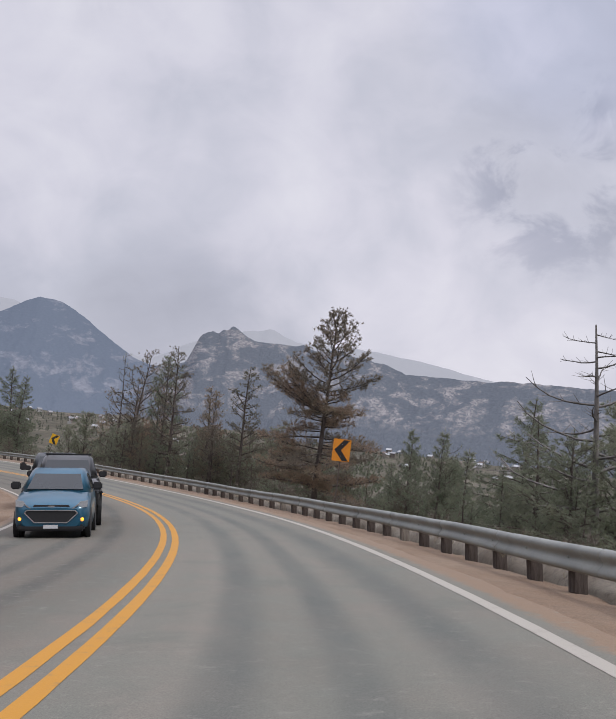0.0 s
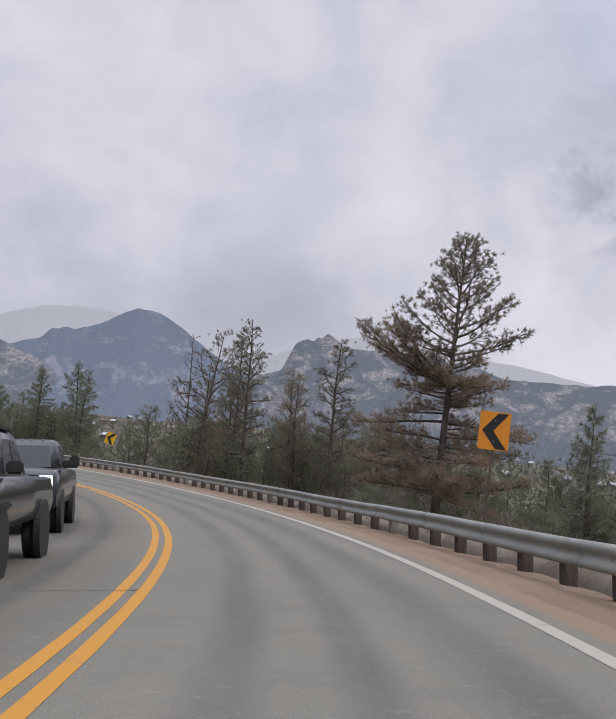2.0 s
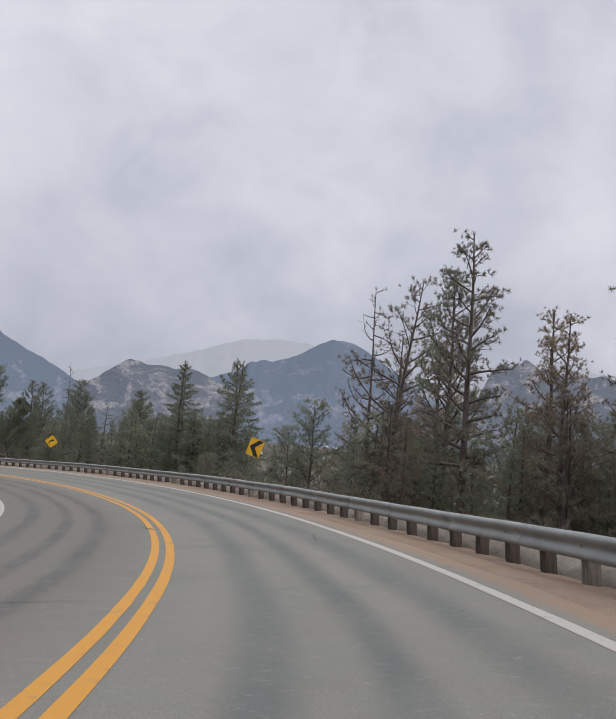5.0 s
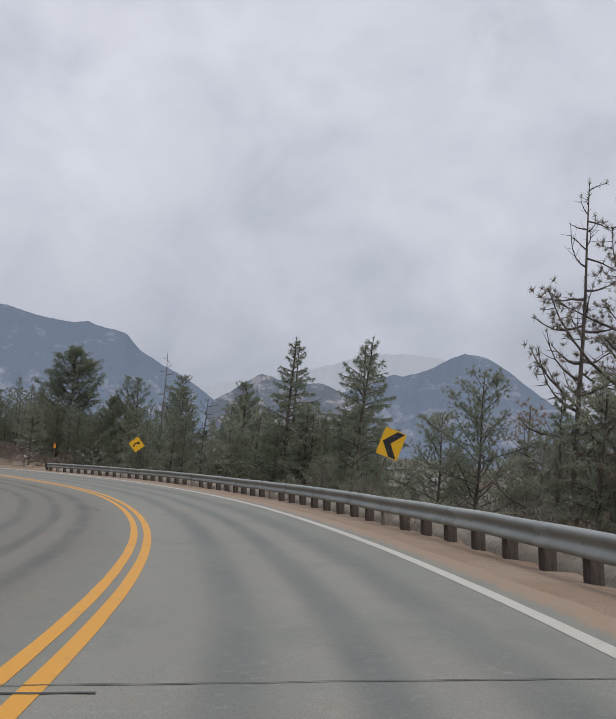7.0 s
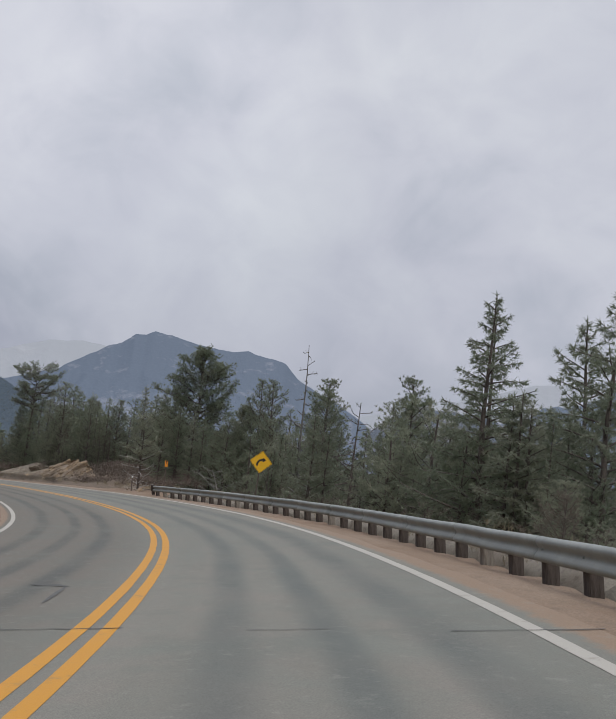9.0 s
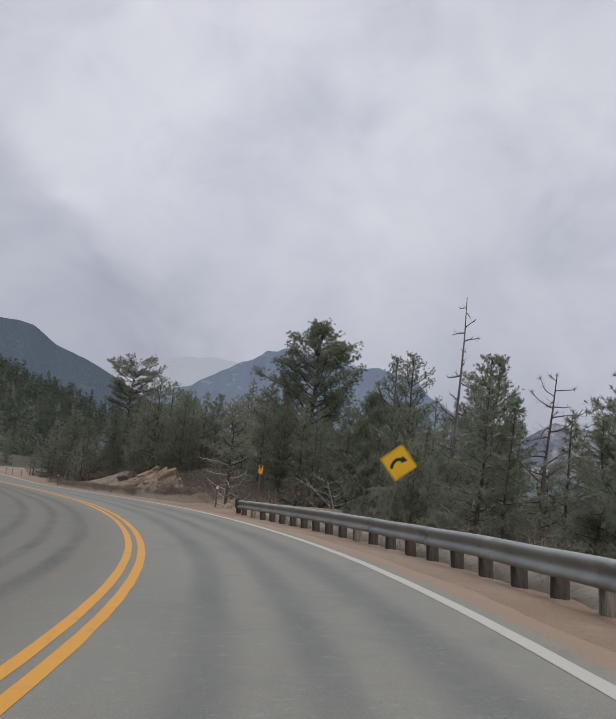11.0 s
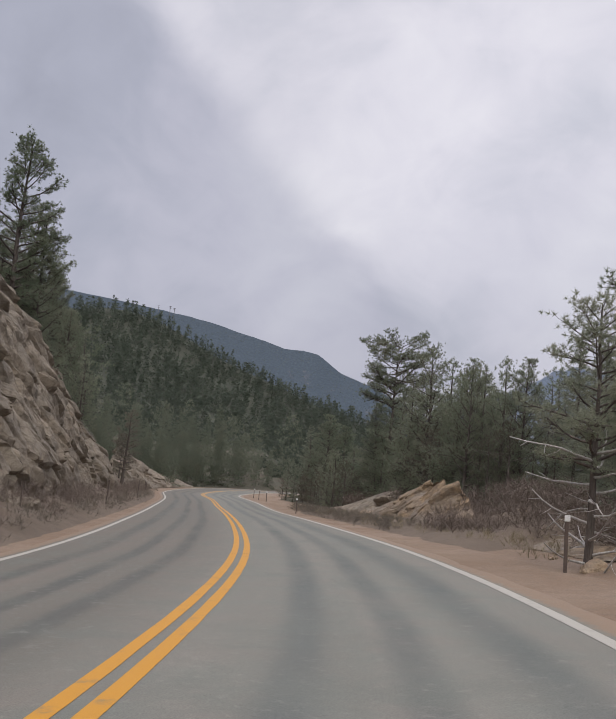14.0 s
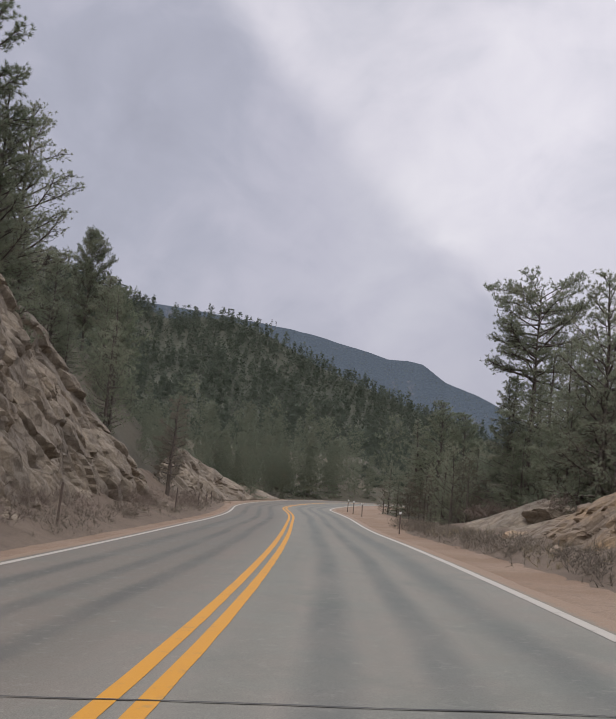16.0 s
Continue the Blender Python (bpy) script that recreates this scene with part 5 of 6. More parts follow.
fill(30, 19.4, 62.5, 8.6, 19.4, -1.1, 1.5, ["bushy", "fir_a", "olive", "bushy"])
fill(9, 25.9, 43.1, 9.7, 16.2, 2.2, 3.9, ["fir_a", "fir_b", "dead_b"])
fill(46, 58.2, 90.6, 7.8, 19.4, 0.9, 4.1, ["browned", "scraggy_b", "bushy", "olive", "olive", "scraggy", "fir_b"])
fill(26, 88.4, 105.7, 8.1, 19.4, 0.2, 2.4, ["bushy", "fir_a", "fir_b", "olive"])
fill(14, 99.2, 112.2, 8.6, 15.1, 2.8, 5, ["fir_a", "bushy", "fir_b"])
fill(40, 103.5, 131.6, 8, 23.7, 1.7, 4.7, ["fir_a", "bushy", "ponderosa_c", "fir_b", "bushy"])
fill(36, 127.3, 161.8, 9.3, 25.9, 3, 6.7, ["ponderosa_c", "ponderosa_a", "fir_a", "fir_b"])
fill(34, 159.6, 221.1, 9.2, 28, 3.5, 7.8, ["ponderosa_c", "ponderosa_a", "fir_a", "ponderosa_c", "olive"])
fill(16, 161.8, 221.1, 8.1, 10.8, 1.6, 4.3, ["bushy", "olive", "fir_b"])
fill(30, 150, 176, 9.6, 14, 6.2, 9.0, ["ponderosa_c", "ponderosa_a", "ponderosa_c", "fir_b"])
fill(22, 176, 196, 8.6, 14, 8.0, 11.0, ["ponderosa_c", "ponderosa_a", "fir_a"])
fill(16, 22, 48, 8.4, 13, 0.4, 2.6, ["fir_a", "bushy", "fir_b"])
fill(24, 132, 152, 9.5, 15, 3.6, 5.6, ["ponderosa_c", "fir_a", "bushy"])
fill(24, 104, 150, 8.6, 14, 1.6, 4.4, ["fir_a", "bushy", "ponderosa_c", "fir_b"])
fill(16, 36, 62, 8.4, 12, -0.5, 1.2, ["bushy", "fir_a", "olive"])
fill(34, 58, 88, 7.8, 15, 1.4, 3.6, ["olive", "browned", "bushy", "fir_b", "olive"])
fill(22, 164, 200, 10, 18, 6.0, 9.4, ["ponderosa_c", "fir_a", "ponderosa_a", "fir_b"])
fill(40, 158, 200, 8.6, 11.5, 2.5, 6.0, ["bushy", "ponderosa_c", "bushy", "fir_b", "olive"])
fill(30, 186, 214, -24, -11.5, 9.0, 13.0, ["ponderosa_c", "fir_a", "ponderosa_c", "bushy"])
fill(95, 200, 262, -75, -11, 1.5, 6.0, ["ponderosa_c", "fir_a", "fir_b", "bushy"], far=True)
fill(75, 198, 250, -28, -10.8, 5.0, 11.0, ["ponderosa_c", "fir_a", "fir_a", "fir_b", "ponderosa_a"], far=True)
fill(16, 205, 245, -12.5, -10.2, 3.4, 6.0, ["fir_b", "ponderosa_a"], far=True)
fill(60, 234, 258, -26, -8.2, 2.6, 7.5, ["ponderosa_c", "fir_a", "ponderosa_a", "fir_b"], far=True)
fill(24, 190, 226, 6.4, 9.0, 2.0, 5.0, ["bushy", "fir_b", "olive"])
fill(50, 189.8, 269.6, -43.1, -12, 3.2, 10.8, ["ponderosa_c", "fir_a", "fir_b", "ponderosa_a", "olive"], far=True)
fill(26, 204.9, 269.6, 7.5, 25.9, 3.2, 8.6, ["ponderosa_c", "fir_a", "olive", "ponderosa_a"], far=True)
fill(18, 151, 199.5, -28, -14.6, 11.9, 16.2, ["ponderosa_c", "fir_a", "ponderosa_a"])
fill(6, 107.8, 151, -32.4, -19.4, 10.8, 17.3, ["ponderosa_c", "fir_a", "ponderosa_a"])


def far_woods(name, label, material, seed):
    """The trees beyond the bend, thinned out of the roadside trees' crowns, as one stretch of wood."""
    rng = np.random.default_rng(seed)
    V = []
    for kind, q, h, w in far_trees:
        proto = LITE[kind]
        me = next(c for c in proto.children if c.name.startswith("crown")).data
        co = np.zeros(len(me.vertices) * 3, dtype=np.float32)
        me.vertices.foreach_get("co", co)
        tri = co.reshape(-1, 3, 3)
        tri = tri[rng.choice(len(tri), min(len(tri), 4200), replace=False)]
        mid = tri.mean(1, keepdims=True)
        tri = mid + (tri - mid) * 1.6
        a, k = rng.uniform(0, 6.283), h / proto["tall"]
        c, sn = math.cos(a) * k * w, math.sin(a) * k * w
        out = np.stack([tri[..., 0] * c - tri[..., 1] * sn, tri[..., 0] * sn + tri[..., 1] * c, tri[..., 2] * k], -1) + np.array(q)
        stem = np.array([[[q.x - 0.012 * h, q.y, q.z - 0.3], [q.x + 0.012 * h, q.y, q.z - 0.3], [q.x, q.y, q.z + 0.9 * h]]])
        V += [out.reshape(-1, 3), stem.reshape(-1, 3)]
    v = np.concatenate(V)
    return tagged(part(name, tri_mesh(name, v, np.arange(len(v)).reshape(-1, 3)), material), label, "forest", kind="stuff")


WOODS_NEEDLES = mat_needles("roadside_woods_needles", (0.150, 0.168, 0.132), (0.190, 0.202, 0.156), (0.200, 0.194, 0.152))
far_woods("roadside_woods", "mixed pine woods beyond the bend of the road", WOODS_NEEDLES, 12)

for proto in [*PROTO.values(), *LITE.values()]:
    if proto not in used.values():
        for c in [*proto.children, proto]:
            bpy.data.objects.remove(c)


# ---- rock cut, boulders, brush ----
def cell(p):
    """A blocky value for a place: its cell's own random height, tilted facet by facet."""
    d, pts = noise.voronoi(p)
    c = pts[0]
    r = noise.cell_vector(c * 7.3)
    tilt = (p - c).dot(Vector((r.x - 0.5, (r.y - 0.5) * 0.15, r.z - 0.5)) * 1.2)
    return (r.x - 0.5) + tilt, d[1] - d[0]


def rock_face(name, s0, s1, foot, heights, run, label, seed, step=0.13, block=3.0, side=-1, material=CLIFF, amount=1.1, round_off=1.15):
    """A blasted rock slope beside the road; heights: (s, metres) of its top edge."""
    hs, hv = [h[0] for h in heights], [h[1] for h in heights]
    dip = 0.9
    ss = np.arange(s0, s1 + dip * max(hv) + 0.01, step)
    rows = max(10, int(max(hv) / (0.13 if side < 0 else 0.06)))
    verts, faces = [], []
    for s_foot in ss:
        top = s_foot
        for _k in range(12):
            top = 0.5 * top + 0.5 * (s_foot - dip * float(np.interp(top, hs, hv)))
        H = float(np.interp(top, hs, hv)) + 0.5 * noise.noise(Vector((top * 0.8, seed, 0)))
        for j in range(rows + 1):
            v = j / rows
            z = v * H
            s = s_foot - dip * z
            d = foot + side * run * v ** round_off
            al, ac = s * 0.74 - z * 0.67, s * 0.67 + z * 0.74  # along the slabs, which dip away down the road, and across them
            p = Vector((al * 0.58, ac, seed * 3.1))
            b1, e1 = cell(p / block + Vector((0.2 * noise.noise(p * 0.3), 0, 0)))
            b2, e2 = cell(p / (block * 0.36) + Vector((3, 1, 7)))
            f = noise.fractal(p * 0.6, 0.8, 2.0, 4)
            amp = min(1, v * 5 + 0.15) * (1 if v < 0.93 else (1 - v) / 0.07)
            out = (0.62 * (b1 + 0.35) * min(1.0, 0.5 + e1 / 0.3) + 0.42 * (b2 + 0.5) * min(1.0, 0.35 + e2 / 0.2) + 0.05 * noise.fractal(p * 3.0, 0.7, 2.0, 3) + 0.26 * f - 0.35) * amp * amount
            base = -0.4 if j == 0 else 0
            q = on_road(s + 0.25 * out, d - side * out, z + base)
            verts.append(q)
    n = rows + 1
    for i in range(len(ss) - 1):
        for j in range(rows):
            a = i * n + j
            faces.append((a, a + n, a + n + 1, a + 1))
    me = mesh_from(name, verts, faces)
    me.materials.append(material)
    return tagged(new(name, me), label, "rock cliff", kind="structure")


rock_face("rock_cut", 136, 196, -8.4, [(136, 8.6), (153, 9.8), (162, 10.1), (170, 9.2), (179, 7.9), (186, 6.2), (190, 4.6), (196, 1.5)], 4.3, "blasted brownish granite rock cut beside the road", 1)
rock_face("rock_cut", 199, 236, -7.6, [(199, 1.6), (205, 2.8), (212, 4.2), (220, 4.4), (228, 3.4), (236, 1.2)], 2.6, "low granite outcrop beside the bend", 2, step=0.3)
OUTCROP = mat_rock("weathered_ochre_granite", (0.285, 0.200, 0.118), (0.215, 0.178, 0.140), (0.115, 0.085, 0.062))
rock_face("rock_outcrop", 154, 171, 5.35, [(154, 0.4), (156, 1.3), (158, 1.95), (162, 2.1), (165, 1.8), (168, 1.5), (171, 0.3)], 1.7, "fractured ochre granite outcrop in the bank", 5, step=0.11, block=1.5, side=1, material=OUTCROP, amount=0.58, round_off=1.15)
rock_face("rock_outcrop", 171, 192, 5.6, [(171, 0.4), (174, 1.3), (177, 1.85), (180, 1.5), (186, 0.8), (192, 0.2)], 2.6, "rounded grey-brown granite outcrop in the bank", 6, step=0.14, block=2.4, side=1, amount=0.35, round_off=1.6)
rock_face("rock_outcrop", 141, 156, 6.0, [(141, 0.1), (145, 0.45), (149, 0.7), (153, 1.0), (156, 0.2)], 2.4, "low pale granite ledges among dry brush", 7, step=0.12, block=1.1, side=1, material=OUTCROP, amount=0.5, round_off=1.4)


def boulder(x, y, z, sx, sy, sz, seed, material, label, turn=0.0, flats=16):
    """A weathered rock: a ball cut by flat planes, roughened."""
    rng = random.Random(seed)
    bm = bmesh.new()
    bmesh.ops.create_icosphere(bm, subdivisions=4 if sy > 0.6 else 3, radius=1.0)
    planes = []
    for _ in range(flats):
        n = Vector((rng.gauss(0, 1), rng.gauss(0, 1), rng.gauss(0, 0.8))).normalized()
        planes.append((n, rng.uniform(0.55, 0.9)))
    for v in bm.verts:
        c = v.co.copy()
        for n, k in planes:
            h = c.dot(n)
            if h > k:
                c -= n * (h - k)
        b, e = cell(c * 1.5 + Vector((seed * 1.7, 0, 0)))
        c *= 1 + 0.09 * noise.fractal(c * 2.6 + Vector((seed, 0, 0)), 0.8, 2.0, 4) + 0.16 * b - 0.9 * max(0.0, 0.05 - e)
        v.co = Vector((c.x * sx, c.y * sy, c.z * sz))
    me = bpy.data.meshes.new("boulder")
    bm.to_mesh(me)
    bm.free()
    ob = part("boulder", me, material)
    ob.matrix_world = pose(x, y, z, 0, 0, turn)
    return tagged(ob, label, "rock", "boulders beside the road")


random.seed(77)
ROCKS = [  # along, right, up, half sizes
    (170.6, 6.0, 0.3, 0.7, 0.9, 0.6, 1), (163.2, 5.0, 0.2, 0.45, 0.6, 0.4, 1), (157.8, 5.0, 0.2, 0.4, 0.5, 0.35, 1), (157, 7.1, 0.2, 0.9, 1.1, 0.7, 1), (167.1, 5.0, 0.15, 0.45, 0.6, 0.35, 1), (154.4, 7.5, 0.15, 1.1, 1.2, 0.65, 2), (149.5, 7.6, 0.1, 1.0, 1.4, 0.55, 2),
    (153.1, 6.0, -0.1, 0.65, 0.86, 0.43, 1), (146.9, 7.1, 0.0, 0.86, 1.19, 0.43, 1), (144.1, 7.0, -0.05, 0.75, 1.08, 0.43, 2), (183.2, 6.4, 0.05, 0.8, 1.4, 0.5, 0), (187.5, 6.3, 0.0, 0.65, 1.3, 0.38, 1), (161.5, 7.6, 1.2, 0.9, 1.2, 0.6, 1), (174.5, 7.9, 1.2, 1.0, 1.5, 0.6, 0)]
MATS = [(CLIFF, "grey-brown granite boulder half buried in the bank"), (OCHRE_ROCK, "ochre weathered granite boulder in the bank"), (RUBBLE, "pale flat rock among dry brush")]
for i, (s, d, u, a, b, c, k) in enumerate(ROCKS):
    p = on_road(s, d, u - 0.15)
    boulder(p.x, p.y, p.z, a, b, c, i + 5, MATS[k][0], MATS[k][1], math.degrees(road_at(s)[3]) + random.uniform(-20, 20))
for i in range(130):
    s, left = random.uniform(138, 196), random.random() < 0.75
    d = random.uniform(-9.0, -7.4) if left else random.uniform(4.6, 5.8)
    p = on_road(s, d, 0.02 if not left else 0.1)
    k = random.uniform(0.10, 0.40) * random.uniform(0.5, 1)
    boulder(p.x, p.y, p.z, k, k * random.uniform(0.8, 1.5), k * 0.7, i + 60, CLIFF if left else OCHRE_ROCK, "small fallen rock on the dirt bank", random.uniform(0, 180), 10)

for i in range(34):
    s, k = random.uniform(150, 197), random.uniform(0.28, 0.7)
    d = random.uniform(-9.3, -7.9)
    p = on_road(s, d, 0.25 + 0.35 * (-7.9 - d))
    boulder(p.x, p.y, p.z, k * 0.8, k * random.uniform(1.1, 1.7), k * 0.6, i + 300, CLIFF, "angular slab fallen from the rock cut", random.uniform(0, 180), 9)


def bank():
    """The low earth bank past the rail's end, under the boulders."""
    def sec(s):
        k = max(0.0, min(1.0, (s - 143) / 4)) * max(0.0, min(1.0, (194 - s) / 8))
        n = noise.fractal(Vector((s * 0.5, 31, 0)), 0.8, 2, 4)
        return [(3.55 + 0.12 * n, -0.04 - 0.4 * (1 - k)), (3.95, 0.03 + 0.05 * n - 0.4 * (1 - k)), (4.5, 0.06 + 0.14 * k + 0.08 * n - 0.5 * (1 - k)), (5.1, (0.40 + 0.12 * n) * k - 0.1 - 0.3 * (1 - k)), (5.9, (0.70 + 0.2 * n) * k - 0.2 - 1.0 * (1 - k)), (7.2, (1.0 + 0.3 * n) * k - 0.3 - 2.0 * (1 - k)), (9.0, (0.9 + 0.3 * n) * k - 0.5 - 3.0 * (1 - k)), (12.0, -1.6 - 3.0 * (1 - k))]
    return tagged(new("bank", swept("bank", 143, 196, 0.4, sec, BANK_DIRT, True)), "brown earth bank with dry brush", "bank", kind="structure")


bank()


def cut_foot():
    def sec(s):
        k = max(0.0, min(1.0, (232 - s) / 14))
        n = noise.fractal(Vector((s * 0.6, 41, 0)), 0.8, 2, 4)
        a, b, c = (0.16 * noise.fractal(Vector((s * 1.7, 51 + 7 * j, 0)), 0.7, 2.2, 4) for j in range(3))
        return [(-11.0, 2.4 * k - 1.5 * (1 - k)), (-9.7, (1.35 + 0.35 * n + a) * k - 0.9 * (1 - k)), (-8.5, (0.65 + 0.25 * n + b) * k - 0.5 * (1 - k)), (-7.4, (0.34 + 0.1 * n + 0.6 * c) * k - 0.25 * (1 - k)), (-6.75, (0.12 + 0.3 * a) * k - 0.15 * (1 - k)), (-6.3 + 0.12 * n, -0.02 - 0.15 * (1 - k))]
    return tagged(new("bank", swept("bank", 127, 240, 0.4, sec, BANK_DIRT, True)), "brown scree at the foot of the rock cut", "bank", kind="structure")


cut_foot()


def brush(name, spots, label, material, size, blades, spread=0.75, width=0.035):
    pos, axis, sz = [], [], []
    for p, r in spots:
        for _ in range(int(34 * r)):
            o = Vector((random.gauss(0, 0.38 * r), random.gauss(0, 0.38 * r), random.uniform(0, 0.55) * r))
            pos.append(tuple(p + o))
            axis.append(tuple((o + Vector((0, 0, 0.9))).normalized()))
            sz.append(size * random.uniform(0.6, 1.3))
    me = tuft_mesh(name, pos, axis, sz, blades, width, spread)
    return tagged(part(name, me, material), label, "brush", kind="stuff")


def spots(n, s0, s1, d0, d1, u0, u1, r0, r1):
    return [(on_road(random.uniform(s0, s1), random.uniform(d0, d1), random.uniform(u0, u1)), random.uniform(r0, r1)) for _ in range(n)]


brush("dry_brush", spots(60, 137, 161.8, 6.2, 9.6, 0.1, 0.7, 0.6, 1.2) + spots(30, 148, 158, 7.2, 9.4, 0.8, 1.5, 0.7, 1.2) + spots(30, 161.8, 196, 7.6, 9.4, 0.6, 1.4, 0.5, 1.0) + spots(16, 146, 155, 4.9, 6.0, 0.1, 0.4, 0.4, 0.8), "leafless purplish-brown brush on the bank", TWIGS, 0.42, 9)
brush("dry_brush", spots(150, 138, 206, -9.8, -7.1, 0.1, 0.8, 0.5, 1.1), "leafless brown brush along the rock cut", TWIGS, 0.34, 10, 0.7, 0.02)
BRUSH_GREY = mat_plain("grey_brush_twigs", (0.165, 0.142, 0.115), 0.9, 0, 0.2, 0.35, 0.8)
brush("understory_brush", spots(80, -4, 62, 5.8, 11, -1.6, -0.3, 0.8, 1.4) + spots(90, 62, 131, 5.8, 11, -1.5, -0.2, 0.8, 1.4), "leafless grey-brown undergrowth below the pines", BRUSH_GREY, 0.34, 8)
DRY_GRASS = mat_plain("dry_grass", (0.24, 0.20, 0.13), 0.9)
brush("dry_grass", spots(150, -5.4, 129.4, 4.9, 7.1, -0.75, -0.25, 0.35, 0.8), "dry tan grass behind the guardrail", DRY_GRASS, 0.26, 8, 0.4)
brush("dry_grass", spots(230, -5.4, 129.0, 4.05, 4.8, -0.05, 0.12, 0.22, 0.45), "dry tan grass between the guardrail posts", DRY_GRASS, 0.22, 8, 0.4, 0.02)
brush("scree_brush", spots(330, 134, 225, -9.4, -6.5, 0.0, 0.5, 0.3, 0.6), "low brown weeds on the scree below the rock cut", BRUSH_GREY, 0.20, 8, 0.6)
brush("dry_brush", spots(330, 155, 194, 3.9, 5.7, 0.0, 0.35, 0.3, 0.6), "low brown weeds in front of the outcrops", BRUSH_GREY, 0.20, 8, 0.6)
brush("dry_grass", spots(60, 131.6, 196.3, 4.2, 5.6, 0.05, 0.3, 0.25, 0.5), "dry tan grass on the bank", DRY_GRASS, 0.20, 8, 0.4)


def delineator(p, tall, turn, label, plate=True):
    t = tagged(new("delineator_post"), label, "post")
    t.matrix_world = Matrix.Translation(p) @ Matrix.Rotation(radians(turn), 4, "Z") @ Matrix.Rotation(radians(random.uniform(-3, 3)), 4, "Y")
    part("stake", boxed(-0.03, 0.03, -0.02, 0.02, -0.3, tall, 0.006), STEEL_POST, t)
    if plate:
        part("reflector", boxed(-0.05, 0.05, -0.035, -0.022, tall - 0.13, tall - 0.02, 0.008), WHITE_PLASTIC, t, "white reflector plate")
    return t


for s, d, h, pl in ((137.6, 4.25, 1.0, True), (183.5, 3.45, 1.0, True), (208, 3.6, 1.0, True), (214, 3.6, 1.0, True), (219, 3.6, 1.0, True)):
    delineator(on_road(s, d, 0), h, math.degrees(road_at(s)[3]), "steel delineator post with a white reflector", pl)
for s, d, h in ((165.0, -7.1, 1.3), (187.0, -7.0, 1.35), (197.5, -7.0, 1.1), (206, -7.2, 1.1), (216, -7.3, 1.1), (150, -8.0, 1.2)):
    delineator(on_road(s, d, 0.05), h, math.degrees(road_at(s)[3]), "brown steel stake at the foot of the rock cut", False)


def object_marker(p, turn):
    """A small yellow marker plate with a black wedge cut into its top."""
    t = tagged(new("object_marker"), "small orange-yellow marker plate on a post", "road sign")
    t.matrix_world = Matrix.Translation(p) @ Matrix.Rotation(radians(turn), 4, "Z")
    pl = part("panel", slab_outline(round_rect(0.18, 0.38, 0.015), 0.0, 0.004), SIGN_ORANGE, t)
    part("wedge", slab_outline([(-0.055, 0.185), (0.0, -0.055), (0.055, 0.185)], -0.004, -0.001), SIGN_BLACK, pl, "black wedge")
    part("post", boxed(-0.03, 0.03, 0.006, 0.05, -2.3, 0.18, 0.006), STEEL_POST, t, "rusty steel post")


object_marker(on_road(133.4, 5.05, 1.80), math.degrees(road_at(133)[3]) - 12)


# ---- the wooded hillside and valley ----
def woods(name, spots, tall, label, material, rng):
    """Many small conifers of loose clumps, one at each spot."""
    v, t = [], []
    for p in spots:
        H = tall * rng.uniform(0.55, 1.2)
        W = H * rng.uniform(0.20, 0.30)
        if tall < 5:
            W *= 2
        round_top = rng.uniform(0.45, 1.0)
        near = math.hypot(p[0] - O.x, p[1] - O.y) < 260
        for _k in range(130 if near else 60 if tall > 5 else 24):
            u = rng.random() ** 0.8
            ang = rng.uniform(0, 6.283)
            r = W * (1 - u) ** round_top * math.sqrt(rng.random()) * 1.1
            c = (p[0] + r * math.cos(ang), p[1] + r * math.sin(ang), p[2] + H * (0.08 + 0.92 * u))
            q = H * rng.uniform(0.04, 0.075) * (0.75 if near else 1.0) if tall > 5 else H * rng.uniform(0.055, 0.10)
            b = len(v)
            for _j in range(3):
                v.append((c[0] + rng.gauss(0, q), c[1] + rng.gauss(0, q), c[2] + rng.gauss(0, q * 0.7)))
            t.append((b, b + 1, b + 2))
    return tagged(part(name, tri_mesh(name, np.array(v), np.array(t)), material), label, "forest", kind="stuff")


def hill_forest(name, count, a0, a1, r0, r1, tall, label, material, seed, host="backdrop_hill"):
    """Many small ragged conifers on the hill's own slope."""
    rng = random.Random(seed)
    hill = bpy.data.objects[host]
    me = hill.data
    co = np.zeros(len(me.vertices) * 3)
    me.vertices.foreach_get("co", co)
    co = co.reshape(-1, 3)
    rel = co - np.array(O)
    az = np.degrees(np.arctan2(-rel[:, 0], rel[:, 1]))
    rr = np.hypot(rel[:, 0], rel[:, 1])
    pick = np.where((az > a0) & (az < a1) & (rr > r0) & (rr < r1))[0]
    spots = [tuple(co[rng.choice(pick)] + np.array([rng.uniform(-4, 4), rng.uniform(-4, 4), -0.8])) for _ in range(count)]
    return woods(name, spots, tall, label, material, rng)


FOREST = mat_needles("far_pine_needles", (0.076, 0.090, 0.073), (0.088, 0.101, 0.080), (0.092, 0.099, 0.080))
hill_forest("hillside_forest", 7600, 52, 100, 150, 480, 6.2, "dark green pine forest on the hillside", FOREST, 3)
hill_forest("hillside_forest", 420, 54, 90, 436, 470, 6.6, "pines along the crest of the hill", FOREST, 4)
# needle greens paled towards grey-blue, painting in haze over the far ridge
RIDGE_TREES = mat_needles("hazed_ridge_pine_needles", (0.085, 0.098, 0.098), (0.115, 0.128, 0.125), (0.13, 0.14, 0.14))
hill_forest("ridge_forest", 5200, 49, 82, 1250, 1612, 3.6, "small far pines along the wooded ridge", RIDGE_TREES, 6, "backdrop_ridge")


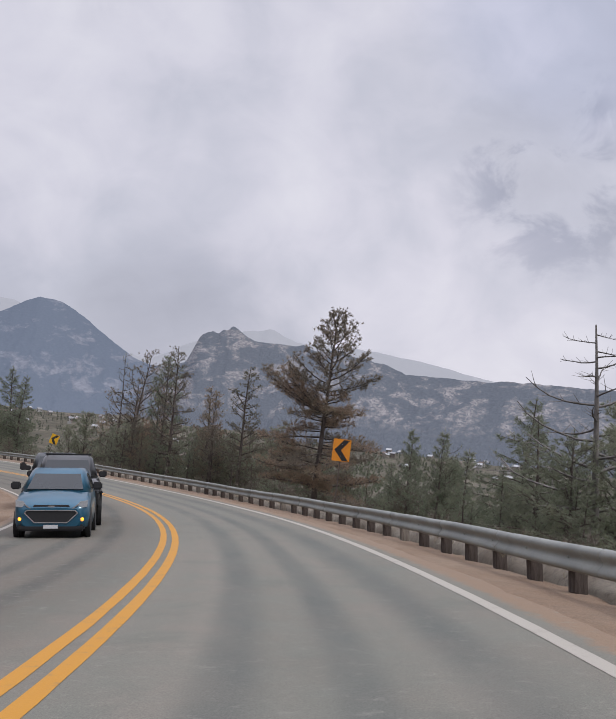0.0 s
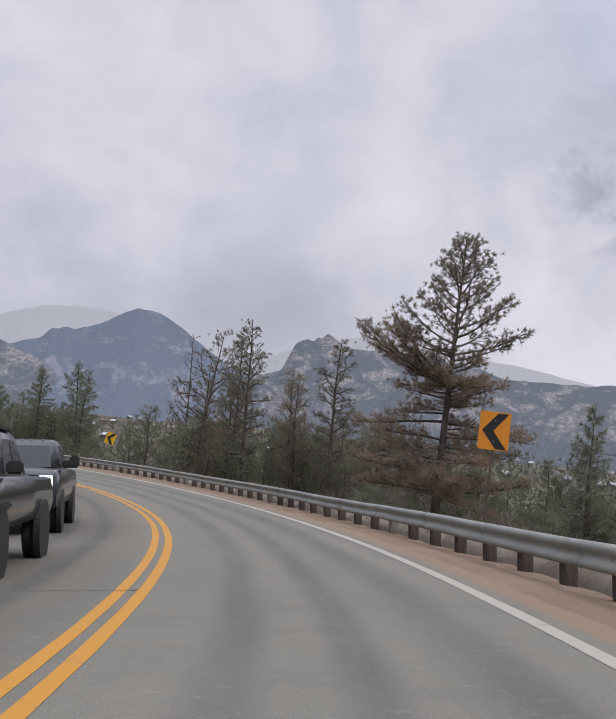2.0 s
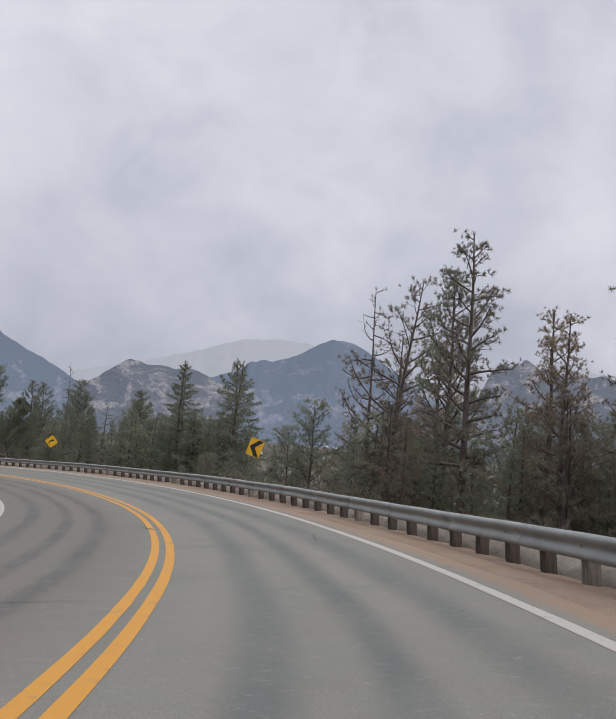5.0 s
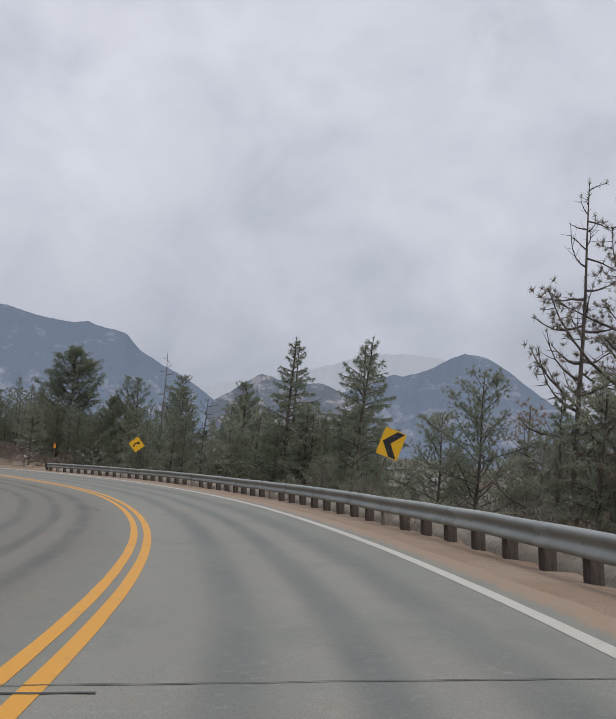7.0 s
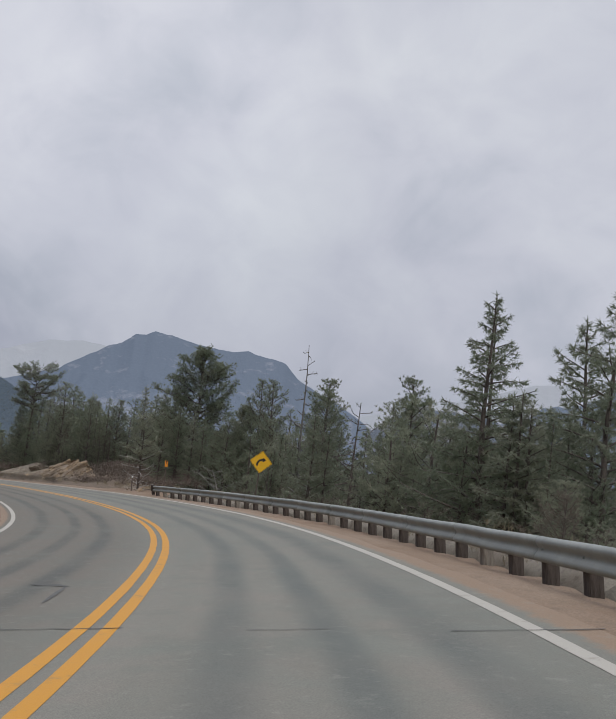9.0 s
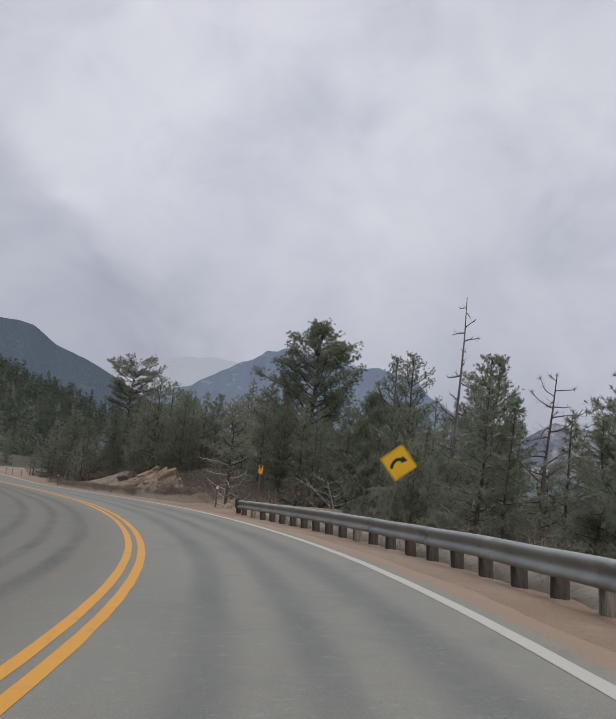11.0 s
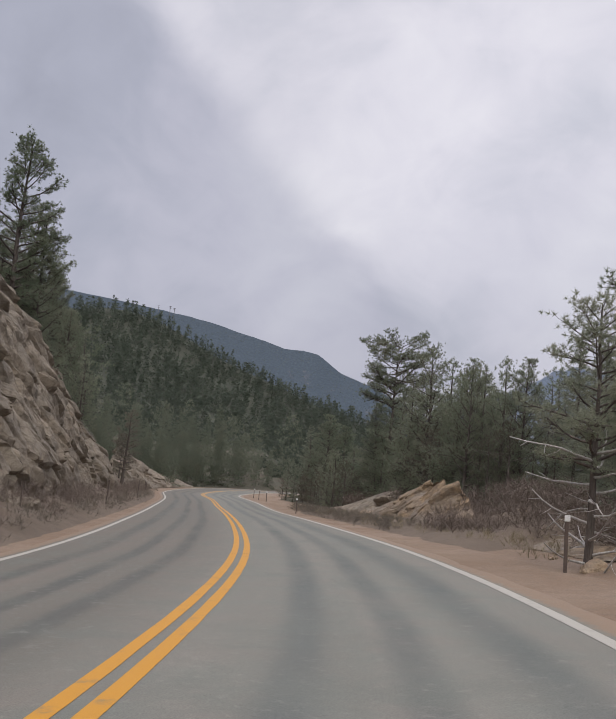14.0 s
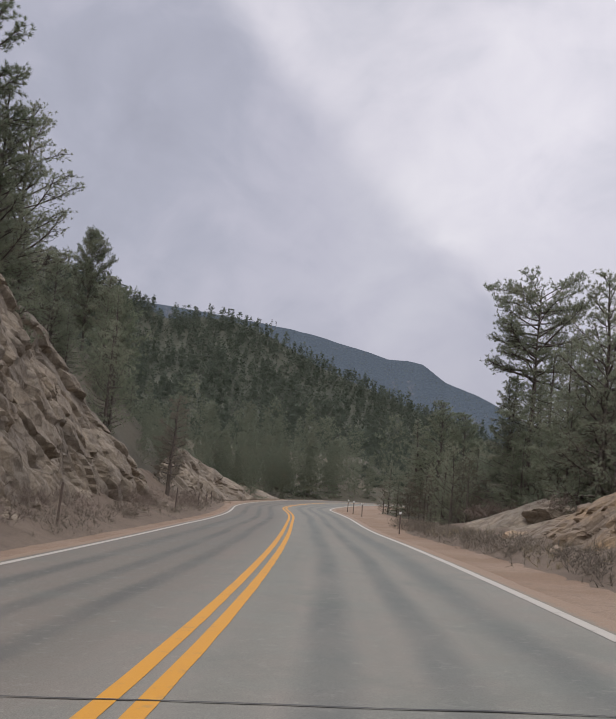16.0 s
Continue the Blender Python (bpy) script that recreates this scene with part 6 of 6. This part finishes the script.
def valley_woods():
    rng = random.Random(9)
    bear, dist = [], []
    while len(bear) < 5600:
        b, r = rng.uniform(-22, 48), 150 + 2100 * rng.random()
        if noise.noise(Vector((b * 0.22, r * 0.006, 4.0))) > -0.05:
            bear.append(radians(b))
            dist.append(r)
    x, y = -np.array(dist) * np.sin(bear), np.array(dist) * np.cos(bear)
    s, d, _z, _b = near_road(x, y)
    keep = np.abs(d) > 34
    x, y = x[keep], y[keep]
    z = land_height(x, y)
    woods("valley_woods", list(zip(x, y, z - 0.5)), 8.0, "scattered dark pines on the valley floor", FOREST, rng)


valley_woods()


# ---- cars in the oncoming lane ----
def car_paint(name, c, flake=0.3):
    m = Mat(name, 0.28, flake, 0.5)
    m.p.inputs["Coat Weight"].default_value = 0.6
    m.p.inputs["Coat Roughness"].default_value = 0.08
    n = m.noise(m.co(), 1.6, 4)
    m.color(m.mix(m.ramp(n, [(0.4, 0.0), (0.8, 0.35)]), c, tuple(v * 0.7 + 0.035 for v in c)))
    return m.m


def mat_lamp(name, c, strength):
    m = Mat(name, 0.3)
    m.color(c)
    m.p.inputs["Emission Color"].default_value = (*c, 1)
    m.p.inputs["Emission Strength"].default_value = strength
    return m.m


BLUE_PAINT = car_paint("blue_car_paint", (0.010, 0.088, 0.150), 0.3)
BLACK_PAINT = car_paint("black_car_paint", (0.016, 0.017, 0.019), 0.1)
GREY_PAINT = car_paint("dark_grey_car_paint", (0.030, 0.036, 0.042), 0.3)
CAR_GLASS = mat_plain("tinted_car_glass", (0.022, 0.027, 0.030), 0.10, 0.0, 0.32, 0.05, 2)
BLACK_TRIM = mat_plain("black_plastic_trim", (0.018, 0.018, 0.019), 0.6)
CHROME = mat_plain("chrome", (0.5, 0.51, 0.52), 0.22, 1.0)
LENS = mat_plain("clear_lamp_lens", (0.42, 0.44, 0.46), 0.12, 0.3, 0.8)
RUBBER = mat_plain("tyre_rubber", (0.022, 0.022, 0.023), 0.85)
RIM = mat_plain("alloy_rim", (0.22, 0.22, 0.23), 0.35, 0.8)
PLATE = mat_plain("number_plate", (0.55, 0.56, 0.56), 0.5)
AMBER = mat_lamp("lit_amber_lamp", (1.0, 0.40, 0.04), 1.6)
WHITE_LIT = mat_lamp("lit_white_lamp", (0.95, 0.97, 1.0), 1.8)


def ring_section(w, zb, zt, crown):
    h = zt - zb
    half = [(0.80 * w, zb), (0.95 * w, zb + 0.04), (w, zb + 0.34 * h), (0.995 * w, zb + 0.66 * h), (0.955 * w, zt - 0.05), (0.87 * w, zt), (0.45 * w, zt + crown * 0.8)]
    return half + [(0, zt + crown)] + [(-x, z) for x, z in half[::-1]] + [(0, zb)]


def loft(rings):
    bm = bmesh.new()
    rows = [[bm.verts.new(p) for p in r] for r in rings]
    n = len(rows[0])
    for a, b in zip(rows, rows[1:]):
        for i in range(n):
            bm.faces.new((a[i], a[(i + 1) % n], b[(i + 1) % n], b[i]))
    bm.faces.new(rows[0][::-1])
    bm.faces.new(rows[-1])
    bmesh.ops.recalc_face_normals(bm, faces=bm.faces)
    for f in bm.faces:
        f.smooth = len(f.verts) == 4
    return bm


def pane(corners, off, inset):
    """A thin glass pane over four corners (in order), drawn in by the inset and standing proud by off."""
    c = [Vector(p) for p in corners]
    mid = sum(c, Vector()) / 4
    n = (c[1] - c[0]).cross(c[3] - c[0]).normalized()
    if n.dot(mid - Vector((0, mid.y, 0.6))) < 0 and abs(n.x) > 0.5:
        n = -n
    if abs(n.x) <= 0.5 and n.z < 0:
        n = -n
    bm = bmesh.new()
    q = [p + (mid - p).normalized() * inset for p in c]
    a = [bm.verts.new(p + n * off) for p in q]
    b = [bm.verts.new(p + n * (off - 0.02)) for p in q]
    bm.faces.new(a)
    bm.faces.new(b[::-1])
    for i in range(4):
        bm.faces.new((a[i], b[i], b[(i + 1) % 4], a[(i + 1) % 4]))
    bmesh.ops.recalc_face_normals(bm, faces=bm.faces)
    return bm


def wheel(parent, x, y, r, wd):
    w = bmesh.new()
    prof = [(-wd / 2, r * 0.62), (-wd / 2, r * 0.93), (-wd / 2 + 0.03, r), (wd / 2 - 0.03, r), (wd / 2, r * 0.93), (wd / 2, r * 0.62)]
    n = 28
    rows = [[w.verts.new((px, pr * math.cos(2 * math.pi * k / n), pr * math.sin(2 * math.pi * k / n))) for px, pr in prof] for k in range(n)]
    for k in range(n):
        a, b = rows[k], rows[(k + 1) % n]
        for i in range(len(prof) - 1):
            w.faces.new((a[i], a[i + 1], b[i + 1], b[i]))
    ob = part("wheel", w, RUBBER, parent)
    ob.location = (x, y, r)
    rim = bmesh.new()
    s = 1 if x > 0 else -1
    bmesh.ops.create_cone(rim, cap_ends=True, segments=24, radius1=r * 0.64, radius2=r * 0.58, depth=wd * 0.8, matrix=Matrix.Rotation(radians(90), 4, "Y"))
    for k in range(6):
        a = k * math.pi / 3
        box(rim, s * wd * 0.36 - 0.02, s * wd * 0.36 + 0.02, -0.03, 0.03, 0.05, r * 0.58)
        bmesh.ops.rotate(rim, verts=rim.verts[-8:], cent=(0, 0, 0), matrix=Matrix.Rotation(a, 3, "X"))
    part("rim", rim, RIM, ob)


def plate_box(name, parent, mat, x0, x1, z0, z1, y0, y1, bevel=0.015, label="", both=False):
    for sg in ((1, -1) if both else (1,)):
        a, b = (x0, x1) if sg > 0 else (-x1, -x0)
        part(name, boxed(a, b, y0, y1, z0, z1, bevel), mat, parent, label)


def prism(outline, y0, y1):
    """An outline in the front plane, given depth."""
    bm = bmesh.new()
    a = [bm.verts.new((x, y0, z)) for x, z in outline]
    b = [bm.verts.new((x, y1, z)) for x, z in outline]
    bm.faces.new(a)
    bm.faces.new(b[::-1])
    n = len(a)
    for i in range(n):
        bm.faces.new((a[i], b[i], b[(i + 1) % n], a[(i + 1) % n]))
    bmesh.ops.recalc_face_normals(bm, faces=bm.faces)
    return bm


def bar(p, q, wd, y0, y1):
    """A flat bar between two points of the front plane."""
    d = Vector((q[0] - p[0], q[1] - p[1])).normalized() * wd
    n = (-d.y / 2, d.x / 2)
    return prism([(p[0] + n[0], p[1] + n[1]), (q[0] + n[0], q[1] + n[1]), (q[0] - n[0], q[1] - n[1]), (p[0] - n[0], p[1] - n[1])], y0, y1)


def vehicle(name, label, category, paint, body, cabin, wheels, place):
    """body: stations (y, half width, under, top, crown) from the nose back; cabin: (y windscreen foot, y roof front, y roof back, y rear foot, belt, roof, half width at belt, at roof)."""
    t = tagged(new(name), label, category)
    part("body", loft([[(x, y, z) for x, z in ring_section(w, zb, zt, cr)] for y, w, zb, zt, cr in body]), paint, t)
    a, b, c, d, zb, zr, wb, wr = cabin
    e = 0.05
    lower = [(wb, a - 0.25), (wb * 0.8, a), (-wb * 0.8, a), (-wb, a - 0.25), (-wb, d + 0.15), (-wb * 0.85, d), (wb * 0.85, d), (wb, d + 0.15)]
    upper = [(wr, b - 0.18), (wr * 0.84, b), (-wr * 0.84, b), (-wr, b - 0.18), (-wr, c + 0.15), (-wr * 0.85, c), (wr * 0.85, c), (wr, c + 0.15)]
    top = [(x * 0.88, (y - (b + c) / 2) * 0.9 + (b + c) / 2) for x, y in upper]
    part("cabin", loft([[(x, y, zb - 0.04) for x, y in lower], [(x, y, zr - 0.07) for x, y in upper], [(x, y, zr) for x, y in top]]), paint, t)
    z0, z1 = zb + 0.01, zr - 0.10
    part("windscreen", pane([(-wb * 0.84, a - 0.02, z0), (wb * 0.84, a - 0.02, z0), (wr * 0.88, b - 0.0, z1), (-wr * 0.88, b - 0.0, z1)], 0.018, 0.045), CAR_GLASS, t, "dark windscreen")
    for sg in (1, -1):
        m0 = (a + d) / 2
        for y0, y1, u0, u1 in ((a - 0.42, m0, b - 0.25, (b + c) / 2), (m0 - 0.06, d + 0.30, (b + c) / 2 - 0.06, c + 0.25)):
            part("side_window", pane([(sg * wb, y0, z0), (sg * wb, y1, z0), (sg * wr, u1, z1), (sg * wr, u0, z1)], 0.012, 0.04), CAR_GLASS, t)
        part("mirror", boxed(sg * wb + (0.02 if sg > 0 else -0.24), sg * wb + (0.24 if sg > 0 else -0.02), a - 0.50, a - 0.40, zb + 0.02, zb + 0.19, 0.03), BLACK_TRIM, t)
    r, wd, tr, yf, yr = wheels
    for y in (yf, yr):
        for sg in (1, -1):
            arch = bmesh.new()
            bmesh.ops.create_cone(arch, cap_ends=True, segments=28, radius1=r * 1.2, radius2=r * 1.2, depth=0.10, matrix=Matrix.Translation((sg * (tr + wd / 2 - 0.035), y, r * 1.02)) @ Matrix.Rotation(radians(90), 4, "Y"))
            part("wheel_arch", arch, BLACK_TRIM, t)
            wheel(t, sg * tr, y, r, wd)
    t.matrix_world = place
    return t


def blue_hatchback(place):
    t = vehicle("hatchback", "blue small hatchback with lit amber lamps", "car", BLUE_PAINT,
                [(0.0, 0.60, 0.24, 0.62, 0.02), (-0.10, 0.74, 0.20, 0.72, 0.03), (-0.35, 0.79, 0.19, 0.84, 0.04), (-0.75, 0.80, 0.19, 0.94, 0.05), (-1.15, 0.80, 0.19, 0.99, 0.05), (-2.6, 0.80, 0.20, 1.02, 0.03), (-3.3, 0.79, 0.24, 1.02, 0.03), (-3.62, 0.72, 0.30, 0.95, 0.02)],
                (-0.80, -1.55, -3.0, -3.55, 0.99, 1.50, 0.765, 0.60), (0.29, 0.18, 0.70, -0.66, -3.05), place)
    hexa = [(-0.34, 0.33), (0.34, 0.33), (0.55, 0.53), (0.50, 0.585), (-0.50, 0.585), (-0.55, 0.53)]
    part("grille", prism(hexa, -0.08, 0.015), BLACK_TRIM, t)
    for p, q in zip(hexa, hexa[1:] + hexa[:1]):
        part("grille_frame", bar(p, q, 0.022, 0.0, 0.035), CHROME, t, "chrome grille frame")
    part("upper_grille", prism([(-0.40, 0.615), (0.40, 0.615), (0.36, 0.70), (-0.36, 0.70)], -0.14, -0.02), BLACK_TRIM, t)
    for sg in (1, -1):
        part("trim_strip", bar((sg * 0.40, 0.60), (sg * 0.56, 0.71), 0.024, -0.05, 0.0), CHROME, t, "chrome strip beside the grille")
        part("headlight", prism([(sg * 0.45, 0.62), (sg * 0.74, 0.66), (sg * 0.75, 0.80), (sg * 0.60, 0.78)], -0.32, -0.055), LENS, t, "clear headlight")
    plate_box("badge", t, CHROME, -0.07, 0.07, 0.64, 0.685, -0.03, -0.005, 0.01)
    plate_box("fog_lamp", t, AMBER, 0.52, 0.68, 0.36, 0.44, -0.16, -0.012, 0.015, "lit amber lamp", True)
    plate_box("bumper_lip", t, BLACK_TRIM, -0.70, 0.70, 0.15, 0.29, -0.25, 0.01, 0.04)
    plate_box("number_plate", t, PLATE, -0.15, 0.15, 0.20, 0.28, 0.01, 0.02, 0.003)
    return t


def black_pickup(place):
    t = vehicle("pickup_truck", "black lifted pickup truck with a plain steel bumper", "truck", BLACK_PAINT,
                [(0.0, 0.78, 0.62, 1.02, 0.02), (-0.12, 0.86, 0.58, 1.14, 0.03), (-0.5, 0.90, 0.55, 1.20, 0.05), (-1.3, 0.91, 0.55, 1.25, 0.05), (-3.2, 0.91, 0.55, 1.27, 0.02), (-3.3, 0.91, 0.56, 1.24, 0.0), (-5.2, 0.90, 0.60, 1.24, 0.0)],
                (-1.05, -1.70, -3.05, -3.35, 1.24, 1.86, 0.82, 0.66), (0.40, 0.27, 0.80, -0.85, -4.15), place)
    plate_box("front_bumper", t, BLACK_TRIM, -0.86, 0.86, 0.52, 0.92, -0.25, 0.12, 0.05, "matt black steel bumper")
    plate_box("skid_plate", t, BLACK_TRIM, -0.50, 0.50, 0.38, 0.54, -0.25, 0.06, 0.04)
    plate_box("grille", t, BLACK_TRIM, -0.44, 0.44, 0.94, 1.10, -0.04, 0.05, 0.02)
    for z0, z1 in ((0.91, 0.945), (1.095, 1.14)):
        plate_box("grille_frame", t, CHROME, -0.50, 0.50, z0, z1, -0.05, 0.07, 0.012, "chrome grille frame")
    plate_box("grille_side", t, CHROME, 0.44, 0.50, 0.93, 1.12, -0.05, 0.065, 0.012, "chrome grille frame", True)
    plate_box("badge", t, CHROME, -0.07, 0.07, 0.985, 1.065, 0.04, 0.06, 0.015)
    plate_box("headlight", t, LENS, 0.52, 0.80, 0.95, 1.11, -0.20, 0.02, 0.03, "clear headlight", True)
    for sg in (1, -1):
        bm = bmesh.new()
        bmesh.ops.create_cone(bm, cap_ends=True, segments=18, radius1=0.05, radius2=0.05, depth=0.03, matrix=Matrix.Translation((sg * 0.60, 0.13, 0.77)) @ Matrix.Rotation(radians(90), 4, "X"))
        part("fog_lamp", bm, LENS, t, "round white fog lamp")
    plate_box("number_plate", t, PLATE, -0.14, 0.14, 0.60, 0.68, 0.12, 0.13, 0.003)
    plate_box("fender_flare", t, BLACK_TRIM, 0.88, 0.97, 0.82, 0.92, -1.35, -0.32, 0.03, "", True)
    plate_box("roof_rack", t, BLACK_TRIM, -0.62, 0.62, 1.87, 1.91, -2.9, -1.9, 0.01)
    return t


def grey_pickup(place):
    t = vehicle("pickup_truck", "dark grey heavy pickup truck with lit white lamps", "truck", GREY_PAINT,
                [(0.0, 0.88, 0.62, 1.22, 0.02), (-0.12, 0.95, 0.58, 1.30, 0.03), (-0.6, 0.99, 0.55, 1.34, 0.05), (-1.5, 1.00, 0.55, 1.37, 0.04), (-3.9, 1.00, 0.55, 1.38, 0.02), (-4.0, 1.00, 0.56, 1.36, 0.0), (-6.0, 0.99, 0.60, 1.36, 0.0)],
                (-1.25, -1.95, -3.7, -3.98, 1.36, 2.02, 0.90, 0.74), (0.42, 0.28, 0.86, -1.05, -4.75), place)
    plate_box("grille", t, BLACK_TRIM, -0.60, 0.60, 0.92, 1.22, -0.05, 0.05, 0.03)
    for z in (1.0, 1.07, 1.15):
        plate_box("grille_bar", t, BLACK_PAINT, -0.58, 0.58, z, z + 0.03, 0.03, 0.065, 0.008)
    plate_box("badge", t, CHROME, -0.13, 0.13, 1.05, 1.10, 0.06, 0.075, 0.02)
    plate_box("headlight", t, LENS, 0.62, 0.84, 0.95, 1.20, -0.15, 0.02, 0.03, "clear headlight", True)
    plate_box("lit_bar", t, WHITE_LIT, 0.60, 0.86, 1.185, 1.225, 0.0, 0.04, 0.008, "lit white lamp bar", True)
    plate_box("lit_bar", t, WHITE_LIT, 0.60, 0.86, 0.925, 0.965, 0.0, 0.04, 0.008, "lit white lamp bar", True)
    plate_box("lit_bar", t, WHITE_LIT, 0.83, 0.865, 0.93, 1.22, 0.0, 0.038, 0.008, "lit white lamp bar", True)
    plate_box("front_bumper", t, GREY_PAINT, -0.96, 0.96, 0.55, 0.88, -0.30, 0.10, 0.05)
    plate_box("bumper_insert", t, BLACK_TRIM, -0.62, 0.62, 0.60, 0.74, 0.09, 0.115, 0.01)
    plate_box("air_dam", t, BLACK_TRIM, -0.80, 0.80, 0.42, 0.56, -0.30, 0.04, 0.03)
    plate_box("number_plate", t, PLATE, -0.155, 0.155, 0.70, 0.80, 0.115, 0.125, 0.003)
    plate_box("tow_mirror", t, BLACK_TRIM, 1.08, 1.30, 1.38, 1.66, -1.75, -1.62, 0.04, "large black towing mirror", True)
    for x in (-0.45, -0.2, 0.0, 0.2, 0.45):
        plate_box("roof_lamp", t, LENS, x - 0.04, x + 0.04, 2.0, 2.035, -2.12, -2.02, 0.01)
    return t


blue_hatchback(road_pose(21.1, -3.98, 0.0, 180 + 2))
black_pickup(road_pose(25.7, -4.10, 0.0, 180 + 2))
grey_pickup(road_pose(35.2, -4.60, 0.0, 180 + 1))


# ---- houses down in the valley ----
HOUSE_WALLS = [mat_plain("pale_house_wall", (0.42, 0.41, 0.39), 0.8), mat_plain("tan_house_wall", (0.29, 0.26, 0.225), 0.8), mat_plain("brown_house_wall", (0.17, 0.145, 0.125), 0.8)]
HOUSE_ROOFS = [mat_plain("grey_shingle_roof", (0.30, 0.30, 0.31), 0.8), mat_plain("pale_metal_roof", (0.42, 0.43, 0.44), 0.5), mat_plain("brown_shingle_roof", (0.17, 0.13, 0.11), 0.85)]
WINDOW_DARK = mat_plain("dark_window_glass", (0.03, 0.035, 0.04), 0.15)


def house_meshes(wide, deep, tall, pitch):
    wall = boxed(-wide / 2, wide / 2, -deep / 2, deep / 2, -3, tall)
    for sg in (-1, 1):
        a = [wall.verts.new((sg * wide / 2, y, z)) for y, z in ((-deep / 2, tall), (deep / 2, tall), (0, tall + pitch))]
        wall.faces.new(a)
    roof = bmesh.new()
    e = 0.6
    k = pitch / (deep / 2)
    for sg in (-1, 1):
        lo = [(-wide / 2 - e, sg * (deep / 2 + e), tall - k * e), (wide / 2 + e, sg * (deep / 2 + e), tall - k * e), (wide / 2 + e, 0, tall + pitch), (-wide / 2 - e, 0, tall + pitch)]
        a = [roof.verts.new(p) for p in lo]
        b = [roof.verts.new((p[0], p[1], p[2] + 0.25)) for p in lo]
        roof.faces.new(a)
        roof.faces.new(b[::-1])
        for i in range(4):
            roof.faces.new((a[i], a[(i + 1) % 4], b[(i + 1) % 4], b[i]))
    out = []
    for n, bm in (("wall", wall), ("roof", roof)):
        me = bpy.data.meshes.new(n)
        bm.to_mesh(me)
        bm.free()
        out.append(me)
    return out


def build_town():
    rng = random.Random(5)
    forms = []
    for i in range(9):
        w, d, h = rng.uniform(8, 13), rng.uniform(6, 8), rng.uniform(2.8, 4.6)
        wm, rm = house_meshes(w, d, h, rng.uniform(1.8, 3.2))
        wm.materials.append(HOUSE_WALLS[i % 3])
        rm.materials.append(HOUSE_ROOFS[(i // 3 + i) % 3])
        win = bpy.data.meshes.new("window")
        bm = boxed(-0.7, 0.7, -0.06, 0.06, 1.0, 2.4)
        bm.to_mesh(win)
        bm.free()
        win.materials.append(WINDOW_DARK)
        forms.append((wm, rm, win, w, d))
    words = ["pale", "tan", "brown"]
    spots = [(rng.uniform(13, 20), rng.uniform(1500, 2450)) for _ in range(26)] + [(rng.uniform(-11, -3), rng.uniform(1000, 2300)) for _ in range(48)] + [(rng.uniform(-3, 13), rng.uniform(700, 1500)) for _ in range(14)] + [(rng.uniform(19, 30), rng.uniform(900, 1500)) for _ in range(10)]
    for b, r in spots:
        x, y = -r * math.sin(radians(b)), r * math.cos(radians(b))
        i = rng.randrange(9)
        wm, rm, win, w, d = forms[i]
        t = tagged(new("house"), words[i % 3] + " gabled house down in the valley", "house", "houses in the valley")
        t.matrix_world = pose(x, y, ground_z(x, y) + 0.5, 0, 0, rng.uniform(0, 180))
        new("wall", wm).parent = t
        new("roof", rm).parent = t
        for k in (-0.3, 0.05, 0.33):
            for sg in (-1, 1):
                o = new("window", win)
                o.parent = t
                o.location = (k * w, sg * (d / 2 + 0.03), 0.2)


build_town()


# ---- masts on the far ridge ----
MAST = mat_plain("grey_mast_steel", (0.20, 0.20, 0.21), 0.6, 0.5)


def mast(bearing, angle, tall):
    """A thin steel mast with two cross arms, its foot on the crest."""
    r = 1600.0
    t = tagged(new("antenna_mast"), "thin grey steel antenna mast on the ridge", "antenna", "masts on the ridge")
    t.matrix_world = pose(O.x - r * math.sin(radians(bearing)), O.y + r * math.cos(radians(bearing)), O.z + r * math.tan(radians(angle)), 0, 0, bearing)
    part("pole", boxed(-0.45, 0.45, -0.45, 0.45, -6, tall, 0.05), MAST, t)
    for k in (0.72, 0.93):
        part("cross_arm", boxed(-1.7, 1.7, -0.3, 0.3, tall * k, tall * k + 0.7, 0.05), MAST, t)


for b, a, h in ((69.68, 6.88, 11.0), (69.0, 6.85, 13.0), (68.75, 6.85, 10.0)):
    mast(b, a, h)
